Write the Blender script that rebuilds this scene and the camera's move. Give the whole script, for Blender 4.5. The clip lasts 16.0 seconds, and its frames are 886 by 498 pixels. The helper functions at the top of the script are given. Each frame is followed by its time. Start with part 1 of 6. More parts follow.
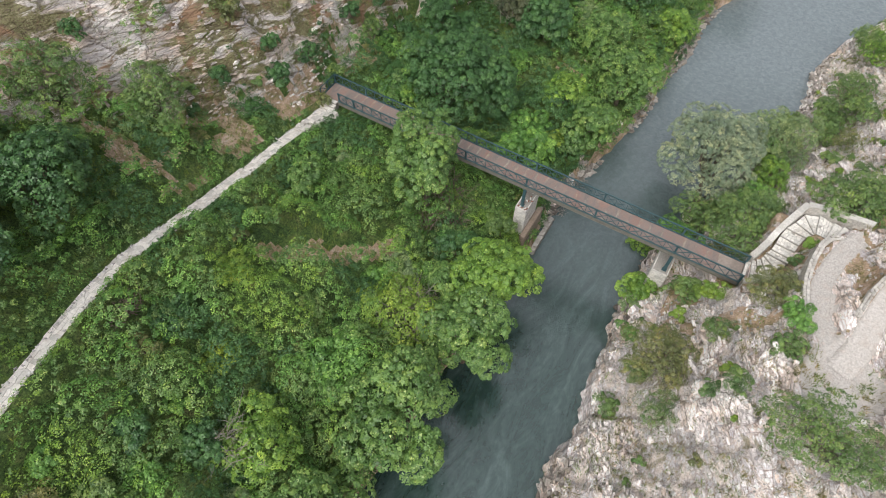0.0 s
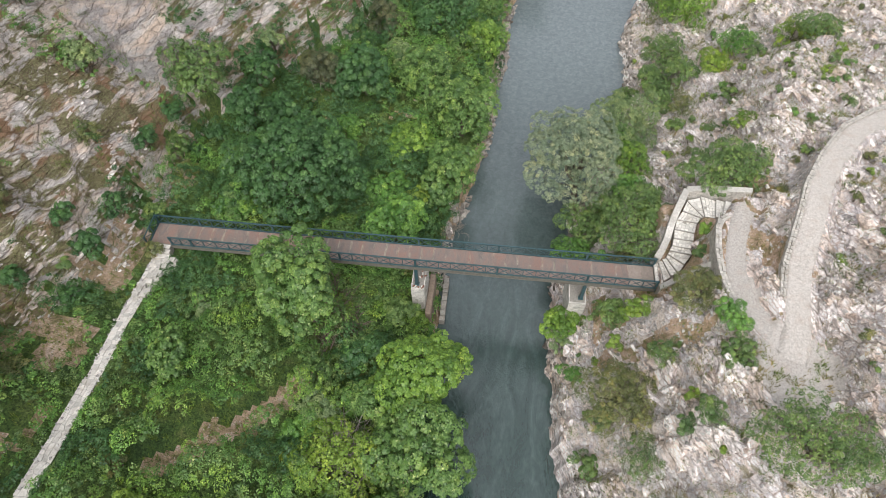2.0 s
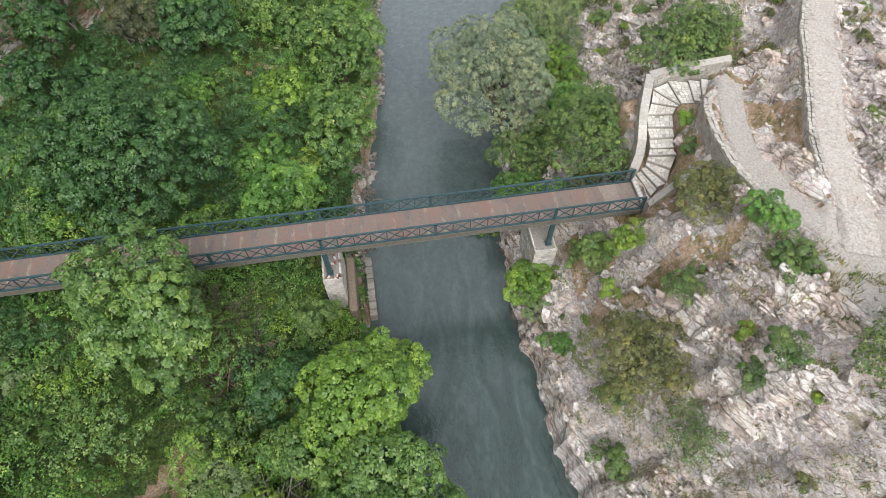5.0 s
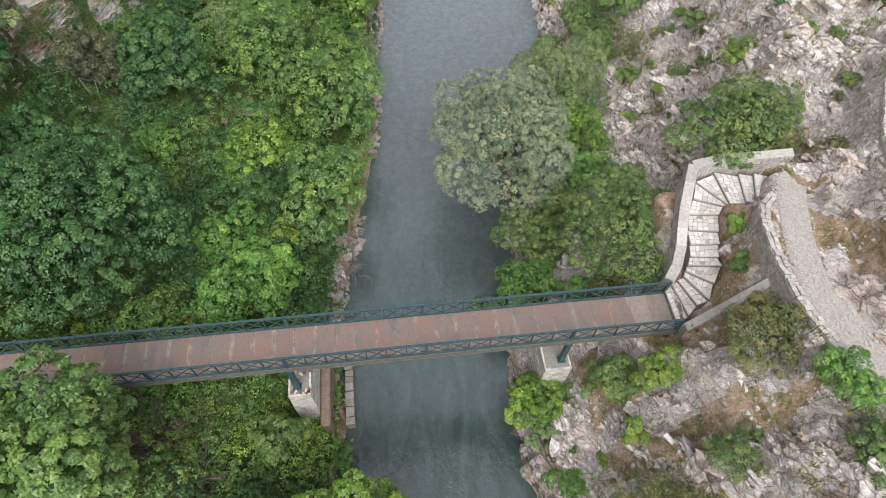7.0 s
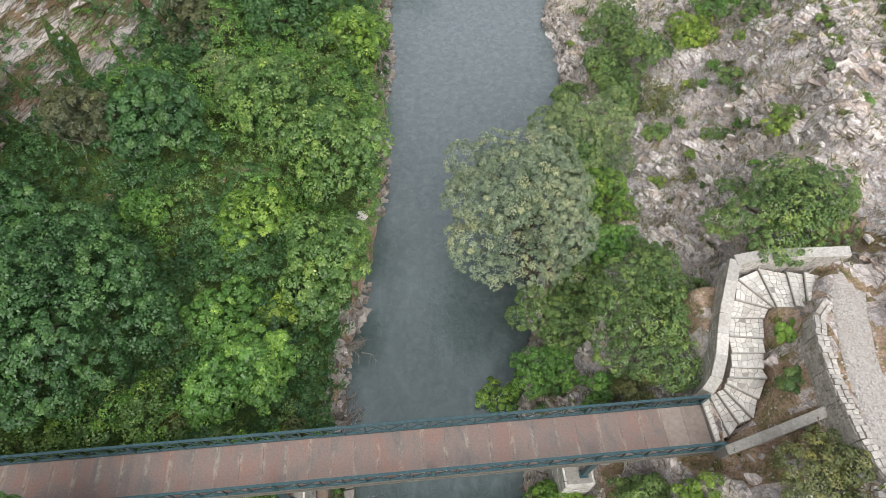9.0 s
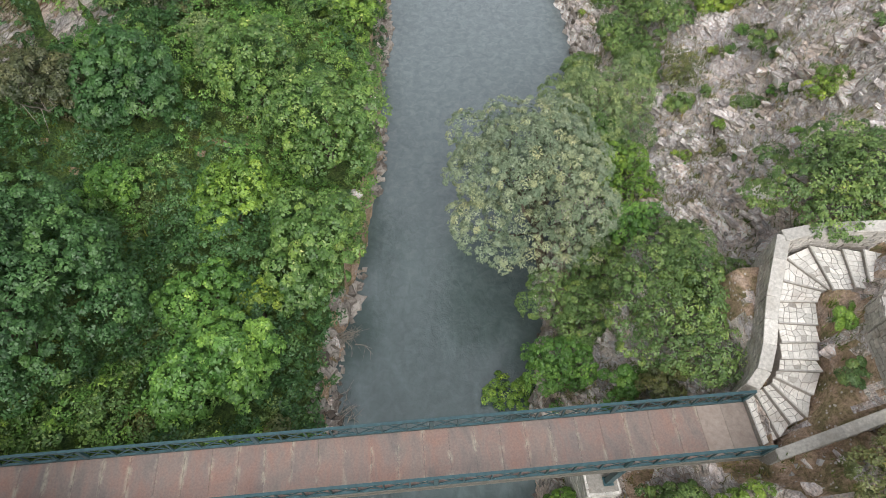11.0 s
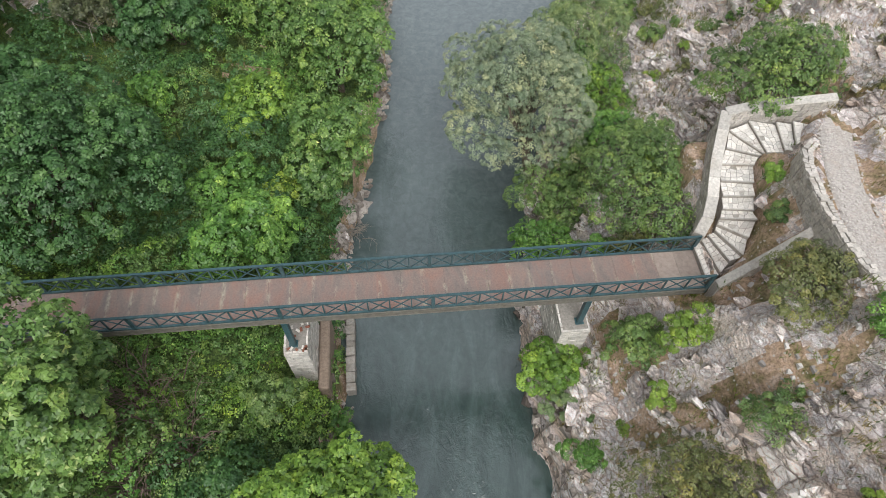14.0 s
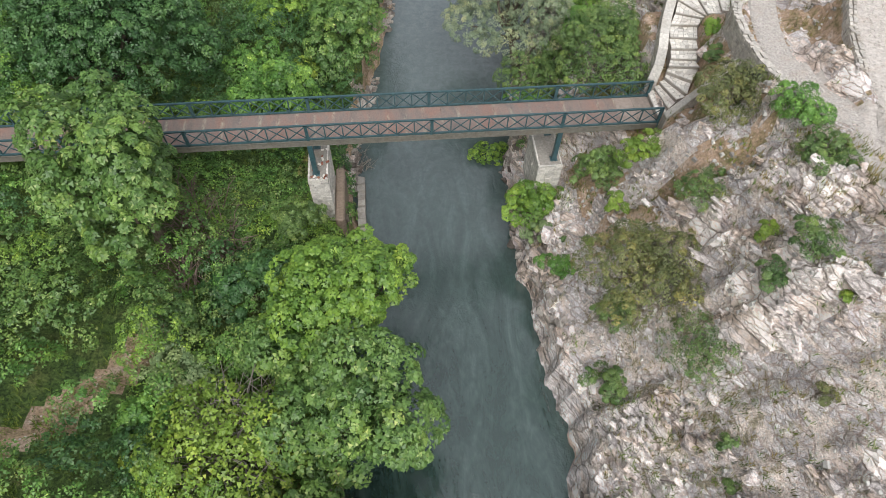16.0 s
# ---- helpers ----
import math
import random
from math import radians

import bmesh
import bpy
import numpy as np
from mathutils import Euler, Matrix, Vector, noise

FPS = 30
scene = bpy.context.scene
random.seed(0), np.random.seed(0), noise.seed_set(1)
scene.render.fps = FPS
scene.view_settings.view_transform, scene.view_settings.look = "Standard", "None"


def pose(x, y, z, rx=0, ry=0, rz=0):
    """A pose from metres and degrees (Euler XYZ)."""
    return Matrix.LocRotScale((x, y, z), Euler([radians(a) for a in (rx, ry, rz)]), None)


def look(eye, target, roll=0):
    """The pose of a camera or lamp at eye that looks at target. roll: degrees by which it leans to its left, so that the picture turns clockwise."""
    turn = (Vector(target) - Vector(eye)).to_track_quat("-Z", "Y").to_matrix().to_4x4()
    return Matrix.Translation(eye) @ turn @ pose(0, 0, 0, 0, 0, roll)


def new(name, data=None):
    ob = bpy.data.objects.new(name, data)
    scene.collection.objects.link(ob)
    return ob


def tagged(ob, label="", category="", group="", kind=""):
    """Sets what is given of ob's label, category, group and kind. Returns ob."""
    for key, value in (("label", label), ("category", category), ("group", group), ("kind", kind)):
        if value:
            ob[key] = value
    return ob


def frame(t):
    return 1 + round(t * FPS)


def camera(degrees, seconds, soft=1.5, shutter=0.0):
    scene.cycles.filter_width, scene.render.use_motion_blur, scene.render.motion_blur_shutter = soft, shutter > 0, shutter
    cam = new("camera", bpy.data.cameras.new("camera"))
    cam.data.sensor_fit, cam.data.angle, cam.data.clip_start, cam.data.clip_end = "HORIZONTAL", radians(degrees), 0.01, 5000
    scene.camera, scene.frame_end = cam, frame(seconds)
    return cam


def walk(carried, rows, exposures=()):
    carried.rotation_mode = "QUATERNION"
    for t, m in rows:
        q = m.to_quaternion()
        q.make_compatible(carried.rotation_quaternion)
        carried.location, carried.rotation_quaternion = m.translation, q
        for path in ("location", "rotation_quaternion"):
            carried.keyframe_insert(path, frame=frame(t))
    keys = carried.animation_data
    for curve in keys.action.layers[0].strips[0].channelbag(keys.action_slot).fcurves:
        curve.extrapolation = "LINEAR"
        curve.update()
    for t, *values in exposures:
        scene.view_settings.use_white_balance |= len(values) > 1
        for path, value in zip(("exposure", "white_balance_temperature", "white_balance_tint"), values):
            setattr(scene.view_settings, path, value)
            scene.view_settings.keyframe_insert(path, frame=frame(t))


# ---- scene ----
cam = camera(72.6, 16.0, soft=0.75)
PATH = [
    (0, (3.761, -32.137, 48.824), (3.224, -31.184, 47.15), 1.5),
    (0.5, (2.685, -31.338, 48.727), (2.147, -30.381, 47.055), 1.7),
    (1, (1.4, -29.751, 48.517), (0.857, -28.79, 46.849), 1.6),
    (1.5, (0.449, -27.272, 48.267), (0.08, -26.218, 46.608), -0.4),
    (2, (-1.145, -24.49, 48.467), (-1.281, -23.39, 46.802), -0.8),
    (2.5, (-1.653, -22.441, 48.044), (-1.786, -21.34, 46.38), -0.7),
    (3, (-1.956, -21.098, 46.46), (-1.987, -19.988, 44.797), -1.1),
    (3.5, (-2.284, -20.269, 43.761), (-2.225, -19.161, 42.097), -1.2),
    (4, (-2.348, -20.093, 40.683), (-2.286, -18.982, 39.022), -1.1),
    (4.2, (-2.415, -19.877, 39.659), (-2.351, -18.775, 37.991), -1.1),
    (6.3, (-1.996, -14.819, 34.614), (-1.667, -13.793, 32.929), 1.2),
    (6.5, (-1.69, -13.746, 34.519), (-1.358, -12.715, 32.838), 1.3),
    (6.7, (-1.757, -12.58, 34.522), (-1.409, -11.544, 32.846), 2.3),
    (7, (-1.082, -10.965, 34.617), (-0.921, -9.894, 32.936), 2.4),
    (7.5, (-0.649, -9.264, 34.676), (-0.521, -8.185, 32.997), 2.0),
    (8, (-0.717, -8.378, 34.609), (-0.587, -7.3, 32.929), 2.0),
    (8.5, (-0.678, -7.07, 34.609), (-0.55, -5.992, 32.929), 1.8),
    (9, (-0.517, -5.675, 34.485), (-0.392, -4.593, 32.808), 1.6),
    (9.5, (-0.441, -4.807, 33.156), (-0.315, -3.724, 31.479), 1.6),
    (10, (-0.526, -4.438, 31.133), (-0.393, -3.36, 29.454), 2.0),
    (10.2, (-0.592, -4.437, 30.732), (-0.46, -3.366, 29.048), 2.0),
    (12.3, (-0.476, -5.197, 31.577), (-0.35, -4.119, 29.896), 1.7),
    (12.5, (-0.53, -5.529, 31.498), (-0.401, -4.452, 29.818), 1.9),
    (13, (-0.686, -7.002, 31.404), (-0.554, -5.923, 29.725), 2.0),
    (13.5, (-0.931, -9.138, 31.358), (-0.796, -8.057, 29.681), 2.2),
    (14, (-1.1, -11.817, 31.412), (-0.969, -10.736, 29.734), 2.0),
    (14.5, (-1.312, -14.745, 31.48), (-1.182, -13.665, 29.802), 2.0),
    (15, (-1.754, -18.202, 31.523), (-1.614, -17.128, 29.841), 2.5),
    (15.5, (-1.987, -20.615, 31.596), (-1.845, -19.544, 29.913), 2.5),
    (16, (-1.855, -22.052, 31.454), (-1.724, -20.964, 29.781), 2.1),
]
walk(cam, [(t, look(eye, target, roll)) for t, eye, target, roll in PATH])

# ---------------------------------------------------------------- world and light (overcast day)
world = bpy.data.worlds.new("overcast_sky")
scene.world = world
world.use_nodes = True
wn, wl = world.node_tree.nodes, world.node_tree.links
sky = wn.new("ShaderNodeTexSky")
sky.sky_type, sky.sun_disc = "NISHITA", False
sky.sun_elevation, sky.sun_rotation = radians(52), radians(180)
sky.air_density, sky.dust_density = 1.0, 4.0
grey = wn.new("ShaderNodeHueSaturation")
grey.inputs["Saturation"].default_value = 0.25
wl.new(sky.outputs[0], grey.inputs["Color"])
cloud = wn.new("ShaderNodeMix")
cloud.data_type = "RGBA"
cloud.inputs[0].default_value = 0.6
cloud.inputs[7].default_value = (4.5, 4.74, 5.3, 1)
wl.new(grey.outputs[0], cloud.inputs[6])
wl.new(cloud.outputs[2], wn["Background"].inputs[0])
wn["Background"].inputs[1].default_value = 0.17
sun = new("sun", bpy.data.lights.new("sun", "SUN"))
sun.data.energy, sun.data.angle, sun.data.color = 2.55, radians(50), (1.0, 0.98, 0.95)
sun.matrix_world = look((0, 0, 80), (0, 30, 80 - 38))


# ---------------------------------------------------------------- small tools
def hash2(ix, iy, seed):
    n = (ix.astype(np.int64) * 374761393 + iy.astype(np.int64) * 668265263 + seed * 1442695041) & 0xFFFFFFFF
    n = ((n ^ (n >> 13)) * 1274126177) & 0xFFFFFFFF
    n = ((n ^ (n >> 16)) * 2246822519) & 0xFFFFFFFF
    return ((n ^ (n >> 15)) & 0xFFFF) / 65535.0


def vnoise(x, y, seed=0):
    """Smooth value noise, 0 to 1."""
    x, y = np.asarray(x, float), np.asarray(y, float)
    ix, iy = np.floor(x), np.floor(y)
    fx, fy = x - ix, y - iy
    fx, fy = fx * fx * (3 - 2 * fx), fy * fy * (3 - 2 * fy)
    a, b = hash2(ix, iy, seed), hash2(ix + 1, iy, seed)
    c, d = hash2(ix, iy + 1, seed), hash2(ix + 1, iy + 1, seed)
    return (a + (b - a) * fx) * (1 - fy) + (c + (d - c) * fx) * fy


def fbm(x, y, seed=0, octaves=4):
    total, amp, norm = 0.0, 1.0, 0.0
    for k in range(octaves):
        total = total + amp * vnoise(np.asarray(x) * 2 ** k + 17.3 * k, np.asarray(y) * 2 ** k - 9.1 * k, seed + k)
        norm, amp = norm + amp, amp * 0.5
    return total / norm


def smooth(a, b, v):
    t = np.clip((np.asarray(v, float) - a) / (b - a), 0, 1)
    return t * t * (3 - 2 * t)


def line(v, ks, vs):
    return np.interp(v, ks, vs)


def mesh_from(name, verts, faces, material, flat=False):
    """A mesh from arrays of vertices and of equal-sided faces."""
    verts, faces = np.asarray(verts, np.float32), np.asarray(faces, np.int32)
    n, k = faces.shape
    me = bpy.data.meshes.new(name)
    me.vertices.add(len(verts))
    me.vertices.foreach_set("co", verts.ravel())
    me.loops.add(n * k)
    me.loops.foreach_set("vertex_index", faces.ravel())
    me.polygons.add(n)
    me.polygons.foreach_set("loop_start", np.arange(0, n * k, k, dtype=np.int32))
    me.polygons.foreach_set("loop_total", np.full(n, k, np.int32))
    me.polygons.foreach_set("use_smooth", np.full(n, not flat))
    me.update(calc_edges=True)
    me.materials.append(material)
    return me


def part(name, bm, material, parent=None, label="", smooth_faces=False):
    """Links a bmesh as one mesh object, under a thing or a part."""
    me = bpy.data.meshes.new(name)
    bm.to_mesh(me)
    bm.free()
    me.materials.append(material)
    if smooth_faces:
        me.polygons.foreach_set("use_smooth", np.full(len(me.polygons), True))
    ob = new(name, me)
    ob.parent = parent
    return tagged(ob, label)


def mesh_part(name, me, parent=None, label=""):
    ob = new(name, me)
    ob.parent = parent
    return tagged(ob, label)


def thing(name, label, category, group="", at=(0, 0, 0)):
    ob = new(name)
    ob.location = at
    ob.empty_display_size = 0.2
    return tagged(ob, label, category, group)


def box(bm, lo, hi, bevel=0.0, m=None):
    """A box between two corners, with bevelled edges."""
    made = bmesh.ops.create_cube(bm, size=1.0)["verts"]
    lo, hi = Vector(lo), Vector(hi)
    for v in made:
        v.co = Vector(((lo[i] + hi[i]) / 2 + v.co[i] * (hi[i] - lo[i]) for i in range(3)))
    if bevel:
        edges = list({e for v in made for e in v.link_edges})
        out = bmesh.ops.bevel(bm, geom=edges, offset=bevel, segments=1, affect="EDGES")
        made = list({v for f in out["faces"] for v in f.verts} | {v for v in made if v.is_valid})
    if m is not None:
        bmesh.ops.transform(bm, matrix=m, verts=made)
    return made


def beam(bm, p, q, w, h, up=(0, 0, 1)):
    """A straight bar of section w x h from p to q."""
    p, q = Vector(p), Vector(q)
    d = (q - p).normalized()
    side = d.cross(Vector(up)).normalized()
    top = side.cross(d)
    vs = [bm.verts.new(e + side * (a * w / 2) + top * (b * h / 2)) for e in (p, q) for a, b in ((-1, -1), (1, -1), (1, 1), (-1, 1))]
    for f in ((3, 2, 1, 0), (4, 5, 6, 7), (0, 1, 5, 4), (1, 2, 6, 5), (2, 3, 7, 6), (3, 0, 4, 7)):
        bm.faces.new([vs[i] for i in f])


def prism(bm, ring_low, ring_high):
    """A solid between two rings of as many points."""
    a = [bm.verts.new(p) for p in ring_low]
    b = [bm.verts.new(p) for p in ring_high]
    n = len(a)
    bm.faces.new(list(reversed(a)))
    bm.faces.new(b)
    for i in range(n):
        bm.faces.new((a[i], a[(i + 1) % n], b[(i + 1) % n], b[i]))


def tube(bm, points, radii, sides=7):
    """A tapered tube through points."""
    rings = []
    for i, p in enumerate(points):
        d = (Vector(points[min(i + 1, len(points) - 1)]) - Vector(points[max(i - 1, 0)])).normalized()
        a = d.orthogonal().normalized()
        b = d.cross(a)
        rings.append([bm.verts.new(Vector(p) + (a * math.cos(2 * math.pi * k / sides) + b * math.sin(2 * math.pi * k / sides)) * radii[i]) for k in range(sides)])
    for r, s in zip(rings, rings[1:]):
        for k in range(sides):
            bm.faces.new((r[k], r[(k + 1) % sides], s[(k + 1) % sides], s[k]))
    bm.faces.new(rings[-1])


# ---------------------------------------------------------------- materials
def material(name, rough=0.8, metal=0.0):
    m = bpy.data.materials.new(name)
    m.use_nodes = True
    b = m.node_tree.nodes["Principled BSDF"]
    b.inputs["Roughness"].default_value, b.inputs["Metallic"].default_value = rough, metal
    return m, m.node_tree.nodes, m.node_tree.links, b


def noise_node(nt, scale, detail=4.0, rough=0.55, distort=0.0, coords=None):
    n = nt.nodes.new("ShaderNodeTexNoise")
    n.inputs["Scale"].default_value, n.inputs["Detail"].default_value = scale, detail
    n.inputs["Roughness"].default_value, n.inputs["Distortion"].default_value = rough, distort
    if coords is not None:
        nt.links.new(coords, n.inputs["Vector"])
    return n


def ramp(nt, source, stops):
    r = nt.nodes.new("ShaderNodeValToRGB")
    e = r.color_ramp.elements
    while len(e) < len(stops):
        e.new(0.5)
    for k, (pos, col) in zip(e, stops):
        k.position = pos
        k.color = (*col, 1) if len(col) == 3 else col
    nt.links.new(source, r.inputs[0])
    return r


def mix(nt, fac, a, b, mode="MIX"):
    n = nt.nodes.new("ShaderNodeMix")
    n.data_type, n.blend_type = "RGBA", mode
    for sock, v in ((n.inputs[0], fac), (n.inputs[6], a), (n.inputs[7], b)):
        if isinstance(v, (int, float)):
            sock.default_value = v
        elif isinstance(v, tuple):
            sock.default_value = (*v, 1)
        else:
            nt.links.new(v, sock)
    return n.outputs[2]


def bump(nt, height, strength, distance, bsdf):
    n = nt.nodes.new("ShaderNodeBump")
    n.inputs["Strength"].default_value, n.inputs["Distance"].default_value = strength, distance
    nt.links.new(height, n.inputs["Height"])
    nt.links.new(n.outputs[0], bsdf.inputs["Normal"])
    return n


def place(nt, scale=(1, 1, 1), turn=(0, 0, 0)):
    """World-sized texture coordinates, stretched and turned."""
    g = nt.nodes.new("ShaderNodeNewGeometry")
    n = nt.nodes.new("ShaderNodeMapping")
    n.inputs["Scale"].default_value, n.inputs["Rotation"].default_value = scale, [radians(a) for a in turn]
    nt.links.new(g.outputs["Position"], n.inputs["Vector"])
    return n.outputs[0]


def strata(nt, stretch, turn):
    """World-sized coordinates along beds: turned about the vertical first, then stretched."""
    g = nt.nodes.new("ShaderNodeNewGeometry")
    n = nt.nodes.new("ShaderNodeMapping")
    n.vector_type = "TEXTURE"
    n.inputs["Rotation"].default_value = (0, 0, radians(turn))
    n.inputs["Scale"].default_value = [1 / v for v in stretch]
    nt.links.new(g.outputs["Position"], n.inputs["Vector"])
    return n.outputs[0]


def leaf_material(name, dark, light, tip, rough=0.42, shine=0.45):
    """Leaves: each its own green, each sprig of a tone of its own, partly lit through."""
    m, n, l, b = material(name, rough)
    nt = m.node_tree
    g = n.new("ShaderNodeNewGeometry")
    c = ramp(nt, g.outputs["Random Per Island"], [(0.0, dark), (0.45, light), (0.9, tuple(1.1 * p for p in light)), (1.0, tip)])
    patch = noise_node(nt, 0.45, 3.0, coords=place(nt))
    p = ramp(nt, patch.outputs[0], [(0.3, (0.66, 0.72, 0.7)), (0.7, (1.18, 1.15, 1.02))])
    col = mix(nt, 1.0, c.outputs[0], p.outputs[0], "MULTIPLY")
    leaf_tone = n.new("ShaderNodeAttribute")
    leaf_tone.attribute_name = "sprig"
    # low values darken the colour; leaves inside crowns get them as painted shade
    p = ramp(nt, leaf_tone.outputs["Fac"], [(0.0, (0.62, 0.7, 0.66)), (0.55, (1.0, 1.0, 1.0)), (0.9, (1.25, 1.16, 1.04)), (1.0, (1.55, 1.32, 1.1))])
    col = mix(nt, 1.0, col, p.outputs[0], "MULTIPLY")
    l.new(col, b.inputs["Base Color"])
    b.inputs["Specular IOR Level"].default_value = shine
    t = n.new("ShaderNodeBsdfTranslucent")
    l.new(col, t.inputs[0])
    mx = n.new("ShaderNodeMixShader")
    mx.inputs[0].default_value = 0.08
    l.new(b.outputs[0], mx.inputs[1])
    l.new(t.outputs[0], mx.inputs[2])
    l.new(mx.outputs[0], n["Material Output"].inputs[0])
    return m


LEAF_PLANE = leaf_material("plane_leaves", (0.066, 0.138, 0.038), (0.155, 0.272, 0.074), (0.38, 0.47, 0.19))
LEAF_FRESH = leaf_material("fresh_leaves", (0.092, 0.19, 0.035), (0.20, 0.34, 0.06), (0.396, 0.524, 0.104))
LEAF_FIG = leaf_material("dark_leaves", (0.034, 0.09, 0.029), (0.076, 0.172, 0.057), (0.15, 0.28, 0.115))
LEAF_WILLOW = leaf_material("silver_leaves", (0.165, 0.215, 0.14), (0.285, 0.345, 0.235), (0.46, 0.51, 0.40), 0.6)
LEAF_WILLOW_GREEN = leaf_material("willow_leaves", (0.135, 0.205, 0.085), (0.245, 0.325, 0.15), (0.40, 0.47, 0.26), 0.6)
LEAF_BRAMBLE = leaf_material("bramble_leaves", (0.072, 0.168, 0.038), (0.152, 0.31, 0.068), (0.359, 0.551, 0.140))
LEAF_YELLOW = leaf_material("yellow_green_leaves", (0.127, 0.209, 0.033), (0.243, 0.360, 0.059), (0.417, 0.487, 0.104))
LEAF_DRY = leaf_material("dull_shrub_leaves", (0.105, 0.122, 0.044), (0.194, 0.211, 0.082), (0.333, 0.281, 0.133))
LEAF_SCRUB = leaf_material("scrub_leaves", (0.080, 0.138, 0.046), (0.165, 0.262, 0.082), (0.33, 0.40, 0.145))
LEAF_DUSKY = leaf_material("dusky_leaves", (0.055, 0.066, 0.036), (0.115, 0.128, 0.066), (0.19, 0.19, 0.10))
GRASS_DRY = leaf_material("dry_grass", (0.16, 0.14, 0.06), (0.30, 0.26, 0.12), (0.42, 0.37, 0.2), 0.8, 0.1)
GRASS_GREEN = leaf_material("green_grass", (0.09, 0.15, 0.03), (0.19, 0.26, 0.06), (0.33, 0.36, 0.11), 0.8, 0.1)


def bark_material(name, a, b_):
    m, n, l, b = material(name, 0.9)
    v = noise_node(m.node_tree, 9, 6, coords=place(m.node_tree, (1, 1, 0.25)))
    l.new(ramp(m.node_tree, v.outputs[0], [(0.3, a), (0.7, b_)]).outputs[0], b.inputs["Base Color"])
    bump(m.node_tree, v.outputs[0], 0.6, 0.03, b)
    return m


BARK = bark_material("bark", (0.06, 0.045, 0.03), (0.17, 0.14, 0.105))
BARK_PALE = bark_material("dead_wood", (0.16, 0.14, 0.115), (0.34, 0.31, 0.27))


def broken(nt, scale, width, coords, wob):
    """Broken blocks: the joints between them (0 in the joint, 1 on the block) and a number for each block."""
    add = nt.nodes.new("ShaderNodeMixRGB")
    add.blend_type = "ADD"
    add.inputs[0].default_value = 0.4 / scale ** 0.5
    nt.links.new(coords, add.inputs[1])
    nt.links.new(wob, add.inputs[2])
    v = nt.nodes.new("ShaderNodeTexVoronoi")
    v.feature = "DISTANCE_TO_EDGE"
    c = nt.nodes.new("ShaderNodeTexVoronoi")
    for k in (v, c):
        k.inputs["Scale"].default_value = scale
        nt.links.new(add.outputs[0], k.inputs["Vector"])
    grey_ = nt.nodes.new("ShaderNodeSeparateColor")
    nt.links.new(c.outputs["Color"], grey_.inputs[0])
    return ramp(nt, v.outputs["Distance"], [(0.0, (0.0, 0.0, 0.0)), (width, (1, 1, 1))]).outputs[0], grey_.outputs[0]


def weigh(nt, *terms):
    """A weighed sum of values."""
    total = None
    for value, weight in terms:
        n = nt.nodes.new("ShaderNodeMath")
        n.operation = "MULTIPLY_ADD"
        nt.links.new(value, n.inputs[0])
        n.inputs[1].default_value = weight
        n.inputs[2].default_value = 0.0
        if total is not None:
            nt.links.new(total, n.inputs[2])
        total = n.outputs[0]
    return total


def pebbles(nt, scale, coords):
    """Small stones lying close: a random tone for each and dark joints."""
    v = nt.nodes.new("ShaderNodeTexVoronoi")
    v.inputs["Scale"].default_value = scale
    nt.links.new(coords, v.inputs["Vector"])
    grey_ = nt.nodes.new("ShaderNodeSeparateColor")
    nt.links.new(v.outputs["Color"], grey_.inputs[0])
    return v.outputs["Distance"], grey_.outputs[0]


